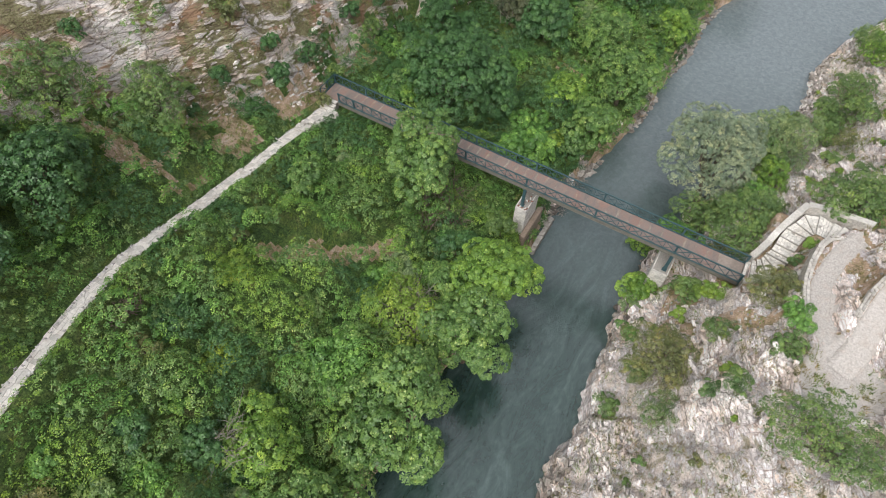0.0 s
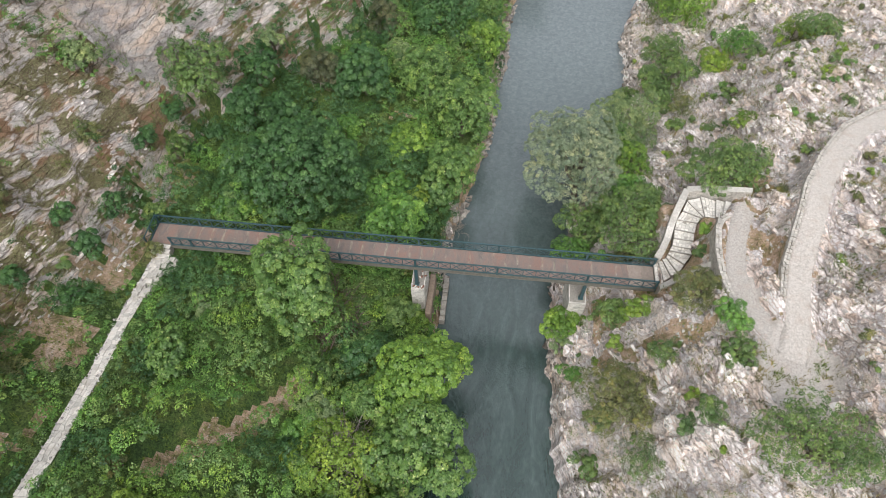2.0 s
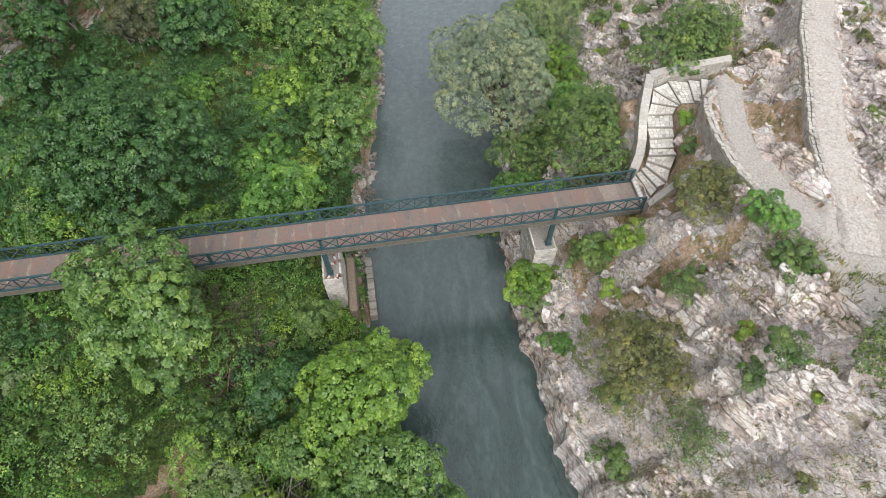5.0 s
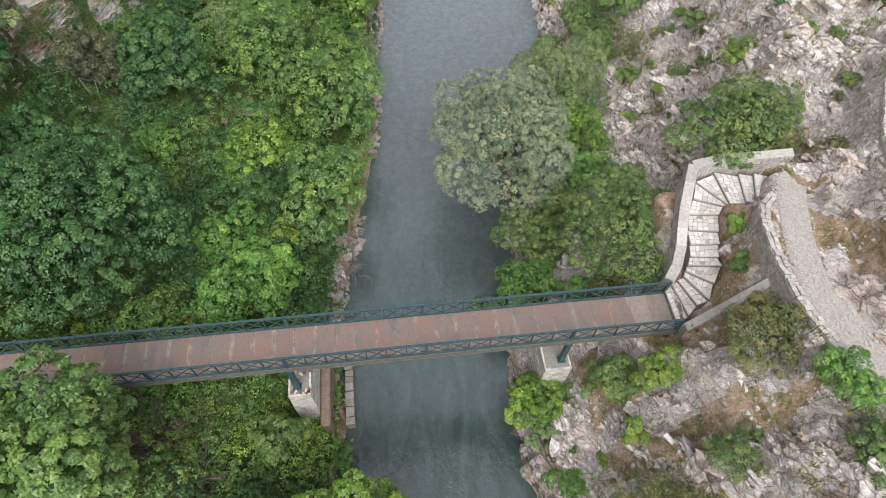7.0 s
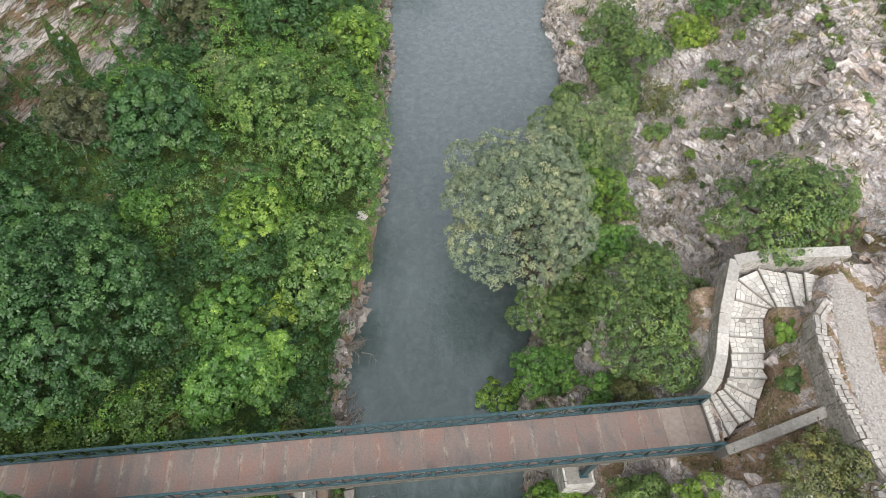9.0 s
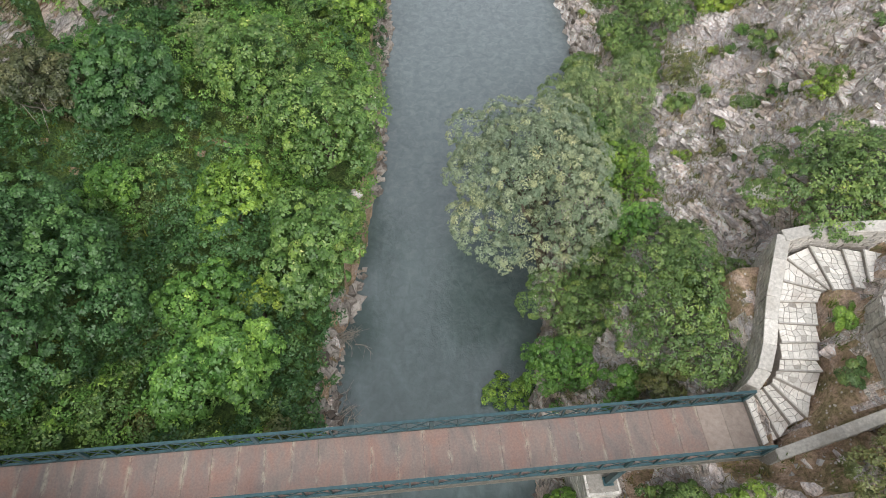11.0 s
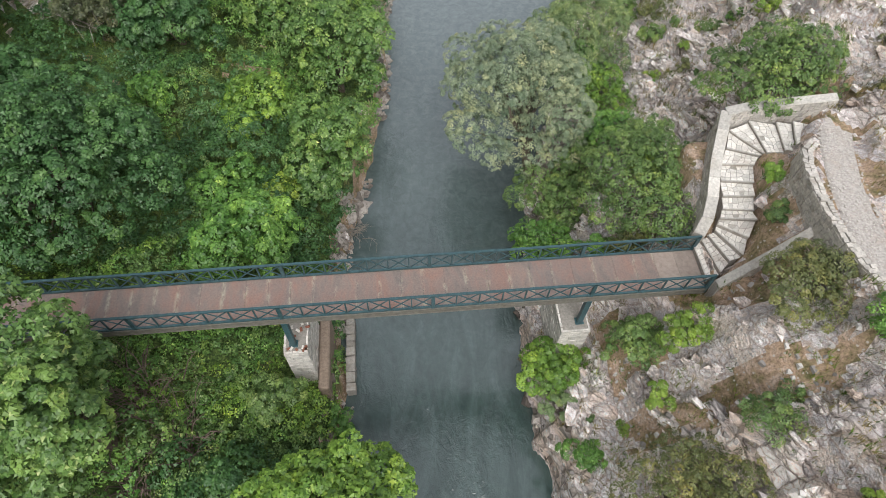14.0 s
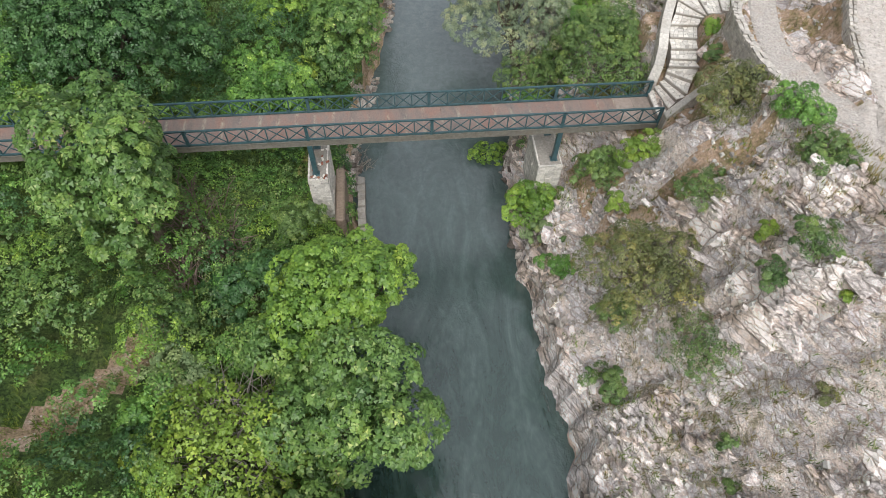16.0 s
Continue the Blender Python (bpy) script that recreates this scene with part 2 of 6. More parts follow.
def slab_material(name, stretch, tone=1.0, joint=0.5, turn=30):
    """Grey limestone in beds: broken along them into blocks of two sizes, pitted, with pale faces and ochre soil in the joints."""
    m, n, l, b = material(name, 0.9)
    nt = m.node_tree
    at = strata(nt, stretch, turn)
    beds = noise_node(nt, 1.5, 8, 0.68, 0.4, at)
    fine = noise_node(nt, 9.0, 9, 0.8, 0.3, at)
    grit = noise_node(nt, 34.0, 5, 0.75, 0.0, place(nt))
    wob = noise_node(nt, 1.6, 5, 0.65, 0.0, place(nt))
    crack1, block1 = broken(nt, 1.0, 0.05, at, wob.outputs[1])
    crack2, block2 = broken(nt, 3.4, 0.075, at, wob.outputs[1])
    base = ramp(nt, beds.outputs[0], [(p, (tone * c[0], tone * c[1], tone * c[2])) for p, c in ((0.34, (0.52, 0.495, 0.505)), (0.43, (0.68, 0.645, 0.655)), (0.52, (0.83, 0.79, 0.79)), (0.64, (0.94, 0.91, 0.90)))])
    col = mix(nt, 1.0, base.outputs[0], ramp(nt, block1, [(0.0, (0.82, 0.80, 0.81)), (0.6, (1.04, 1.03, 1.02)), (1.0, (1.22, 1.2, 1.17))]).outputs[0], "MULTIPLY")
    col = mix(nt, 1.0, col, ramp(nt, block2, [(0.0, (0.86, 0.85, 0.84)), (1.0, (1.18, 1.17, 1.16))]).outputs[0], "MULTIPLY")
    speck = ramp(nt, fine.outputs[0], [(0.36, (0.52, 0.49, 0.46)), (0.45, (1.0, 0.985, 0.97)), (0.6, (1.24, 1.23, 1.21))])
    col = mix(nt, 1.0, col, speck.outputs[0], "MULTIPLY")
    col = mix(nt, 1.0, col, ramp(nt, grit.outputs[0], [(0.36, (0.66, 0.65, 0.64)), (0.5, (1, 1, 1)), (0.64, (1.22, 1.22, 1.21))]).outputs[0], "MULTIPLY")
    rust = noise_node(nt, 0.6, 8, 0.7, 0.5, at)
    col = mix(nt, ramp(nt, rust.outputs[0], [(0.48, (0, 0, 0)), (0.6, (0.75, 0.75, 0.75))]).outputs[0], col, mix(nt, 1.0, speck.outputs[0], (0.68, 0.53, 0.43), "MULTIPLY"))
    dirt = mix(nt, 1.0, speck.outputs[0], (0.32, 0.26, 0.215), "MULTIPLY")
    col = mix(nt, ramp(nt, crack1, [(0.0, (joint * 1.5,) * 3), (1.0, (0, 0, 0))]).outputs[0], col, dirt)
    col = mix(nt, ramp(nt, crack2, [(0.0, (joint,) * 3), (1.0, (0, 0, 0))]).outputs[0], col, dirt)
    l.new(col, b.inputs["Base Color"])
    h = weigh(nt, (crack1, 0.5), (crack2, 0.25), (block1, 0.8), (block2, 0.35), (fine.outputs[0], 0.5), (beds.outputs[0], 1.2))
    bump(nt, h, 1.0, 0.2, b)
    b.inputs["Specular IOR Level"].default_value = 0.2
    return m


def block_material(name, dark, light, moss=0.4):
    """Broken limestone blocks, each with a tone of its own, rough and spotted with lichen."""
    m, n, l, b = material(name, 0.92)
    nt = m.node_tree
    g = n.new("ShaderNodeNewGeometry")
    c = ramp(nt, g.outputs["Random Per Island"], [(0.0, dark), (0.5, tuple((p + 1.3 * q) / 2.3 for p, q in zip(dark, light))), (1.0, light)])
    f = noise_node(nt, 7.0, 8, 0.78, 0.3, place(nt, (1, 0.5, 1)))
    s = ramp(nt, f.outputs[0], [(0.36, (0.45, 0.43, 0.41)), (0.47, (0.92, 0.91, 0.9)), (0.6, (1.18, 1.18, 1.17))])
    col = mix(nt, 1.0, c.outputs[0], s.outputs[0], "MULTIPLY")
    st = noise_node(nt, 0.8, 6, 0.7, 0.4, place(nt))
    col = mix(nt, ramp(nt, st.outputs[0], [(0.55, (0, 0, 0)), (0.68, (moss, moss, moss))]).outputs[0], col, (0.26, 0.2, 0.13))
    l.new(col, b.inputs["Base Color"])
    bump(nt, f.outputs[0], 0.8, 0.06, b)
    b.inputs["Specular IOR Level"].default_value = 0.2
    return m


def scree_material():
    """Broken pale stone, pinkish-brown soil and withered grass on the slope."""
    m, n, l, b = material("scree", 0.95)
    nt = m.node_tree
    at = strata(nt, (1, 0.5, 0.9), 30)
    big = noise_node(nt, 0.7, 8, 0.74, 0.8, at)
    fine = noise_node(nt, 7.0, 9, 0.82, 0.3, place(nt))
    grit = noise_node(nt, 24.0, 6, 0.8, 0.0, place(nt))
    wob = noise_node(nt, 1.6, 5, 0.65, 0.0, place(nt))
    crack1, block1 = broken(nt, 2.2, 0.09, at, wob.outputs[1])
    crack2, block2 = broken(nt, 6.0, 0.12, at, wob.outputs[1])
    dist, tone = pebbles(nt, 11.0, place(nt, (1, 1, 1.3)))
    earth = ramp(nt, fine.outputs[0], [(0.35, (0.29, 0.215, 0.175)), (0.43, (0.68, 0.56, 0.49)), (0.55, (0.90, 0.81, 0.75))])
    pale = ramp(nt, fine.outputs[0], [(0.36, (0.45, 0.42, 0.44)), (0.44, (0.84, 0.805, 0.835)), (0.56, (0.97, 0.94, 0.965))])
    stone = mix(nt, 1.0, pale.outputs[0], ramp(nt, block1, [(0.0, (0.68, 0.67, 0.68)), (1.0, (1.15, 1.14, 1.12))]).outputs[0], "MULTIPLY")
    stone = mix(nt, 1.0, stone, ramp(nt, block2, [(0.0, (0.72, 0.71, 0.71)), (1.0, (1.15, 1.15, 1.14))]).outputs[0], "MULTIPLY")
    joints = mix(nt, 1.0, crack1, ramp(nt, crack2, [(0.0, (0.35, 0.35, 0.35)), (1.0, (1, 1, 1))]).outputs[0], "MULTIPLY")
    stone = mix(nt, joints, mix(nt, 1.0, earth.outputs[0], (0.62, 0.57, 0.55), "MULTIPLY"), stone)
    col = mix(nt, ramp(nt, big.outputs[0], [(0.43, (0, 0, 0)), (0.5, (1, 1, 1))]).outputs[0], earth.outputs[0], stone)
    stones = mix(nt, 1.0, ramp(nt, tone, [(0.66, (0, 0, 0)), (0.68, (1, 1, 1))]).outputs[0], ramp(nt, dist, [(0.32, (1, 1, 1)), (0.42, (0, 0, 0))]).outputs[0], "MULTIPLY")
    col = mix(nt, stones, col, (0.74, 0.72, 0.70))
    col = mix(nt, 1.0, col, ramp(nt, grit.outputs[0], [(0.36, (0.55, 0.54, 0.52)), (0.5, (1.05, 1.04, 1.03)), (0.62, (1.28, 1.28, 1.27))]).outputs[0], "MULTIPLY")
    weeds = noise_node(nt, 0.75, 8, 0.75, 0.5, place(nt))
    wm = ramp(nt, weeds.outputs[0], [(0.56, (0, 0, 0)), (0.62, (0.75, 0.75, 0.75))])
    straw = ramp(nt, fine.outputs[0], [(0.37, (0.09, 0.085, 0.04)), (0.48, (0.23, 0.20, 0.11)), (0.6, (0.42, 0.36, 0.23))])
    col = mix(nt, wm.outputs[0], col, straw.outputs[0])
    l.new(col, b.inputs["Base Color"])
    bump(nt, weigh(nt, (stones, 0.35), (fine.outputs[0], 0.6), (block1, 0.7), (block2, 0.3), (joints, 0.3)), 1.0, 0.15, b)
    b.inputs["Specular IOR Level"].default_value = 0.15
    return m


def cliff_material():
    """The cliff: grey and white beds with soil, moss and dry grass on the ledges between them."""
    m = slab_material("cliff_limestone", (1.0, 0.22, 0.8), 0.78, 0.4, -25)
    nt = m.node_tree
    b = nt.nodes["Principled BSDF"]
    old = b.inputs["Base Color"].links[0].from_socket
    band = noise_node(nt, 0.95, 10, 0.74, 0.6, strata(nt, (1, 0.2, 0.85), -25))
    part_ = noise_node(nt, 0.2, 4, 0.6, 0.3, place(nt))
    fine = noise_node(nt, 5.0, 7, 0.78, 0.4, place(nt))
    weeds = ramp(nt, fine.outputs[0], [(0.36, (0.09, 0.07, 0.042)), (0.46, (0.19, 0.155, 0.085)), (0.54, (0.21, 0.21, 0.09)), (0.64, (0.40, 0.33, 0.22))])
    red = noise_node(nt, 0.35, 6, 0.65, 0.4, place(nt))
    weeds_col = mix(nt, ramp(nt, red.outputs[0], [(0.52, (0, 0, 0)), (0.6, (0.75, 0.75, 0.75))]).outputs[0], weeds.outputs[0], (0.36, 0.20, 0.125))
    add = nt.nodes.new("ShaderNodeMath")
    add.operation = "MULTIPLY_ADD"
    nt.links.new(part_.outputs[0], add.inputs[0])
    add.inputs[1].default_value = 0.6
    nt.links.new(band.outputs[0], add.inputs[2])
    k = ramp(nt, add.outputs[0], [(0.775, (0, 0, 0)), (0.83, (0.95, 0.95, 0.95))])
    nt.links.new(mix(nt, k.outputs[0], old, weeds_col), b.inputs["Base Color"])
    return m


SCREE = scree_material()
SLAB = slab_material("limestone_slab", (1.0, 0.3, 0.8), 1.22)
BLOCKS = slab_material("limestone_blocks", (1.0, 0.45, 0.9), 1.08, 0.3)
BALD_SLAB = slab_material("cliff_slab", (0.6, 0.25, 0.5), 0.54, 0.12, -25)
CLIFF_BLOCKS = slab_material("cliff_blocks", (1.0, 0.3, 0.9), 0.95, 0.4, -25)
WET_BLOCKS = block_material("river_stones", (0.12, 0.10, 0.085), (0.5, 0.46, 0.42), 0.7)
ROCK_CLIFF = cliff_material()


def weeds_material():
    """Low weeds, moss and creeping leaves close over the soil."""
    m, n, l, b = material("low_weeds", 0.9)
    nt = m.node_tree
    a = noise_node(nt, 0.45, 6, 0.65, 0.5, place(nt))
    f = noise_node(nt, 6, 8, 0.8, 0.2, place(nt))
    dist, tone = pebbles(nt, 9.0, place(nt))
    c = ramp(nt, a.outputs[0], [(0.34, (0.045, 0.09, 0.025)), (0.5, (0.08, 0.14, 0.035)), (0.62, (0.12, 0.165, 0.05)), (0.74, (0.19, 0.17, 0.08))])
    s = ramp(nt, f.outputs[0], [(0.38, (0.35, 0.38, 0.36)), (0.48, (0.95, 0.95, 0.95)), (0.6, (1.5, 1.42, 1.4))])
    col = mix(nt, 1.0, c.outputs[0], s.outputs[0], "MULTIPLY")
    col = mix(nt, 1.0, col, ramp(nt, tone, [(0.0, (0.6, 0.64, 0.6)), (1.0, (1.35, 1.3, 1.25))]).outputs[0], "MULTIPLY")
    l.new(col, b.inputs["Base Color"])
    bump(nt, f.outputs[0], 1.0, 0.12, b)
    return m


def soil_material():
    """Reddish-brown earth with stones, litter and thin grass."""
    m, n, l, b = material("bare_soil", 0.95)
    nt = m.node_tree
    a = noise_node(nt, 0.8, 8, 0.72, 0.5, place(nt))
    f = noise_node(nt, 9, 8, 0.8, 0, place(nt))
    dist, tone = pebbles(nt, 8.0, place(nt))
    c = ramp(nt, a.outputs[0], [(0.36, (0.15, 0.145, 0.06)), (0.45, (0.32, 0.245, 0.145)), (0.53, (0.46, 0.325, 0.23)), (0.65, (0.60, 0.475, 0.385))])
    s = ramp(nt, f.outputs[0], [(0.38, (0.5, 0.48, 0.46)), (0.5, (1, 1, 1)), (0.6, (1.35, 1.35, 1.35))])
    col = mix(nt, 1.0, c.outputs[0], s.outputs[0], "MULTIPLY")
    stones = mix(nt, 1.0, ramp(nt, tone, [(0.86, (0, 0, 0)), (0.88, (1, 1, 1))]).outputs[0], ramp(nt, dist, [(0.32, (1, 1, 1)), (0.42, (0, 0, 0))]).outputs[0], "MULTIPLY")
    l.new(mix(nt, stones, col, (0.6, 0.55, 0.5)), b.inputs["Base Color"])
    bump(nt, f.outputs[0], 0.9, 0.08, b)
    return m


WEEDS = weeds_material()
SOIL = soil_material()


def water_material():
    m, n, l, b = material("river_water", 0.12)
    nt = m.node_tree
    silt = noise_node(nt, 0.42, 7, 0.62, 2.2, place(nt, (1, 0.35, 1), (0, 0, -6)))
    c = ramp(nt, silt.outputs[0], [(0.34, (0.018, 0.040, 0.033)), (0.48, (0.029, 0.056, 0.048)), (0.6, (0.045, 0.077, 0.069)), (0.72, (0.068, 0.103, 0.097))])
    # finer light and dark streaks in the colour stand in for mirrored ripples
    swirl = noise_node(nt, 1.1, 6, 0.66, 3.0, place(nt, (1, 0.45, 1), (0, 0, 9)))
    body = mix(nt, 1.0, c.outputs[0], ramp(nt, swirl.outputs[0], [(0.36, (0.8, 0.85, 0.84)), (0.5, (1, 1, 1)), (0.64, (1.22, 1.2, 1.18))]).outputs[0], "MULTIPLY")
    # upstream the colour turns paler, standing in for sky mirrored at a low angle
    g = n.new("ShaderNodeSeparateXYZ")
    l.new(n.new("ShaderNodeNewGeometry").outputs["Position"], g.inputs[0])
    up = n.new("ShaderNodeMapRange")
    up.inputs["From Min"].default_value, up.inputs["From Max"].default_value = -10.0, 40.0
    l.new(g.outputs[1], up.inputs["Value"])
    # upstream ripples too are reflections put into the colour
    ripple_tone = noise_node(nt, 2.8, 6, 0.62, 0.9, place(nt, (0.7, 0.75, 1)))
    pale = ramp(nt, ripple_tone.outputs[0], [(0.34, (0.13, 0.16, 0.168)), (0.5, (0.16, 0.194, 0.203)), (0.66, (0.20, 0.234, 0.245))])
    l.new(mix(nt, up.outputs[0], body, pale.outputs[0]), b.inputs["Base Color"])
    b.inputs["IOR"].default_value = 1.6
    b.inputs["Specular IOR Level"].default_value = 1.0
    calm = noise_node(nt, 0.25, 3, 0.5, 0.8, place(nt, (1, 0.5, 1)))
    w1 = noise_node(nt, 1.5, 3, 0.55, 1.8, place(nt, (1, 0.6, 1), (0, 0, 14)))
    w2 = noise_node(nt, 4.6, 3, 0.6, 1.2, place(nt, (0.8, 1.0, 1), (0, 0, -20)))
    w3 = noise_node(nt, 12.0, 2, 0.5, 0.6, place(nt))
    h = n.new("ShaderNodeMath")
    h.operation = "MULTIPLY_ADD"
    l.new(w2.outputs[0], h.inputs[0])
    h.inputs[1].default_value = 0.42
    l.new(w1.outputs[0], h.inputs[2])
    h2 = n.new("ShaderNodeMath")
    h2.operation = "MULTIPLY_ADD"
    l.new(w3.outputs[0], h2.inputs[0])
    h2.inputs[1].default_value = 0.12
    l.new(h.outputs[0], h2.inputs[2])
    k = bump(nt, h2.outputs[0], 1.0, 0.1, b)
    l.new(ramp(nt, calm.outputs[0], [(0.38, (0.1, 0.1, 0.1)), (0.62, (0.62, 0.62, 0.62))]).outputs[0], k.inputs["Strength"])
    return m


WATER = water_material()


def stone_material(name, a, b_, grain=14, rough=0.9, dirt=(0.2, 0.16, 0.11)):
    m, n, l, b = material(name, rough)
    nt = m.node_tree
    o = n.new("ShaderNodeObjectInfo")
    f = noise_node(nt, grain, 6, 0.65, 0.2, place(nt))
    s = noise_node(nt, 1.3, 5, 0.6, 0.5, place(nt))
    c = ramp(nt, f.outputs[0], [(0.3, a), (0.7, b_)])
    v = ramp(nt, o.outputs["Random"], [(0.0, (0.78, 0.77, 0.75)), (1.0, (1.12, 1.1, 1.07))])
    col = mix(nt, 1.0, c.outputs[0], v.outputs[0], "MULTIPLY")
    col = mix(nt, ramp(nt, s.outputs[0], [(0.52, (0, 0, 0)), (0.75, (0.6, 0.6, 0.6))]).outputs[0], col, dirt)
    l.new(col, b.inputs["Base Color"])
    bump(nt, f.outputs[0], 0.5, 0.02, b)
    return m


STONE_PALE = stone_material("pale_paving_stone", (0.62, 0.595, 0.56), (0.88, 0.86, 0.82), 12, 0.9, (0.44, 0.37, 0.31))
MORTAR = stone_material("mortar", (0.30, 0.28, 0.255), (0.50, 0.475, 0.44))
CONCRETE = stone_material("weathered_concrete", (0.25, 0.235, 0.215), (0.43, 0.41, 0.38), 8)
WALL_STONE = stone_material("wall_stone", (0.38, 0.36, 0.335), (0.70, 0.67, 0.63), 10, 0.9, (0.26, 0.21, 0.16))
GRAVEL = stone_material("gravel_path", (0.33, 0.305, 0.285), (0.64, 0.605, 0.58), 9, 0.95, (0.46, 0.37, 0.31))
WHITEWASH = stone_material("flaked_whitewash", (0.48, 0.46, 0.43), (0.80, 0.78, 0.75), 7, 0.9, (0.30, 0.25, 0.20))
PATH_STONE = stone_material("trodden_pale_stone", (0.60, 0.565, 0.53), (0.86, 0.83, 0.79), 9, 0.9, (0.46, 0.38, 0.32))
COPING = stone_material("worn_coping", (0.40, 0.385, 0.36), (0.68, 0.66, 0.625), 9, 0.9, (0.34, 0.30, 0.25))
BRICK = stone_material("red_brick", (0.20, 0.075, 0.05), (0.36, 0.16, 0.11), 20)


def paint_material():
    m, n, l, b = material("blue_green_paint", 0.42)
    nt = m.node_tree
    f = noise_node(nt, 5, 6, 0.6, 0.3, place(nt))
    c = ramp(nt, f.outputs[0], [(0.35, (0.03, 0.07, 0.08)), (0.62, (0.05, 0.11, 0.125)), (0.8, (0.10, 0.17, 0.185))])
    l.new(c.outputs[0], b.inputs["Base Color"])
    return m


PAINT = paint_material()


def deck_material():
    """Steel plates worn to rust, with grey dirt, pale scratches and rests of old green-yellow paint."""
    m, n, l, b = material("rusty_deck_plate", 0.6)
    nt = m.node_tree
    o = n.new("ShaderNodeObjectInfo")
    f = noise_node(nt, 1.1, 8, 0.65, 0.6, place(nt, (1.2, 0.5, 1)))
    g = noise_node(nt, 13, 7, 0.75, 0, place(nt))
    p = noise_node(nt, 1.7, 10, 0.8, 0.4, place(nt, (1.6, 0.7, 1)))
    c = ramp(nt, f.outputs[0], [(0.30, (0.185, 0.16, 0.15)), (0.44, (0.245, 0.195, 0.175)), (0.55, (0.28, 0.195, 0.168)), (0.68, (0.305, 0.185, 0.15))])
    v = ramp(nt, o.outputs["Random"], [(0, (0.95, 0.96, 0.97)), (1, (1.06, 1.04, 1.02))])
    s = ramp(nt, g.outputs[0], [(0.3, (0.74, 0.73, 0.72)), (0.7, (1.14, 1.14, 1.13))])
    col = mix(nt, 1.0, mix(nt, 1.0, c.outputs[0], v.outputs[0], "MULTIPLY"), s.outputs[0], "MULTIPLY")
    # rests of paint and dust gather along the joints of the plates
    at = n.new("ShaderNodeSeparateXYZ")
    l.new(n.new("ShaderNodeNewGeometry").outputs["Position"], at.inputs[0])
    way = n.new("ShaderNodeMath")
    way.operation = "MULTIPLY_ADD"
    way.inputs[1].default_value, way.inputs[2].default_value = 1 / 0.95, 27.9 / 0.95 + 0.5
    l.new(at.outputs[0], way.inputs[0])
    frac = n.new("ShaderNodeMath")
    frac.operation = "FRACT"
    l.new(way.outputs[0], frac.inputs[0])
    near = ramp(nt, frac.outputs[0], [(0.36, (0.05, 0.05, 0.05)), (0.47, (1, 1, 1)), (0.53, (1, 1, 1)), (0.64, (0.05, 0.05, 0.05))])
    flakes = ramp(nt, p.outputs[0], [(0.49, (0, 0, 0)), (0.60, (0.7, 0.7, 0.7))])
    col = mix(nt, mix(nt, 1.0, flakes.outputs[0], near.outputs[0], "MULTIPLY"), col, (0.46, 0.43, 0.33))
    l.new(col, b.inputs["Base Color"])
    bump(nt, g.outputs[0], 0.2, 0.01, b)
    return m


DECK = deck_material()
EARTHY = stone_material("earth_covered_concrete", (0.2, 0.15, 0.115), (0.36, 0.29, 0.235), 7, 0.95, (0.16, 0.12, 0.08))
DUSTY = stone_material("dusty_deck", (0.27, 0.22, 0.195), (0.39, 0.33, 0.29), 5, 0.9, (0.30, 0.225, 0.185))
GIRDER = stone_material("weathered_girder", (0.13, 0.125, 0.11), (0.22, 0.21, 0.18), 6, 0.8, (0.15, 0.12, 0.085))


# ---------------------------------------------------------------- the lie of the land
BANK_L = ((-70, -20, -9, 0, 6, 10, 16, 23, 30, 36, 42, 48, 60, 80, 120), (-8, -5.6, -5.3, -4.6, -5.0, -4.2, -3.0, -1.7, -1.5, -0.8, -1.0, 0.2, 6, 20, 50))
BANK_R = ((-70, -20, -13, -10, -5, 0, 5, 13, 20, 31, 43, 49, 56, 75, 120), (11, 5.8, 6.0, 5.4, 5.0, 4.8, 5.6, 7.6, 10.4, 13.2, 13.8, 16, 19.5, 34, 66))
EDGE_L = ((-60, -35, -27, -20, -12, 0, 10, 20, 30, 45, 80), (-19, -22.2, -24.6, -25.6, -26.3, -27, -25, -19.5, -16, -12, 0))
RISE_L = ((-60, -35, -25, -12, -7, -1, 10, 20, 35, 80), (19, 16.3, 14.3, 10.8, 9.5, 8.1, 7.5, 6.5, 5.5, 6))
FOOT_L = ((-60, -40, -20, -14, -9, -4, 0, 8, 14, 19, 25, 31, 38, 50, 80), (-50, -45, -38, -34.5, -31.5, -29.4, -28.6, -28.2, -27.2, -24.4, -20.6, -16.8, -13.8, -11.5, 0))
PATH_LEFT = [(-27.0, -0.9, 7.95), (-26.8, -4, 8.7), (-26.6, -7.5, 9.6), (-26.1, -12, 10.75), (-25.9, -16, 11.7), (-25.7, -20, 12.8), (-25.4, -24, 14.1), (-24.6, -27.3, 14.9), (-23.6, -30.8, 15.5), (-22.6, -34, 16.1), (-21, -38, 16.8), (-19, -44, 17.8)]
PATH_LOW = [(17.95, 5.1, 12.62), (17.3, 3.8, 12.82), (16.7, 2.2, 12.98), (16.3, 0.6, 13.13), (16.05, -1.0, 13.33), (16.2, -3.2, 13.58), (16.9, -5.2, 13.92), (17.9, -7.2, 14.25)]
PATH_HIGH = [(17.9, -7.8, 14.3), (18.7, -5.6, 14.45), (19.0, -3.4, 14.6), (19.6, -1, 14.8), (20.4, 1.0, 15.0), (21.2, 3.2, 15.3), (22.0, 5.4, 15.4), (23.6, 8.3, 15.4), (26.2, 11.6, 15.1), (29, 13.7, 14.8), (32.4, 15.1, 14.5), (38, 17.5, 14.2), (48, 22, 14)]
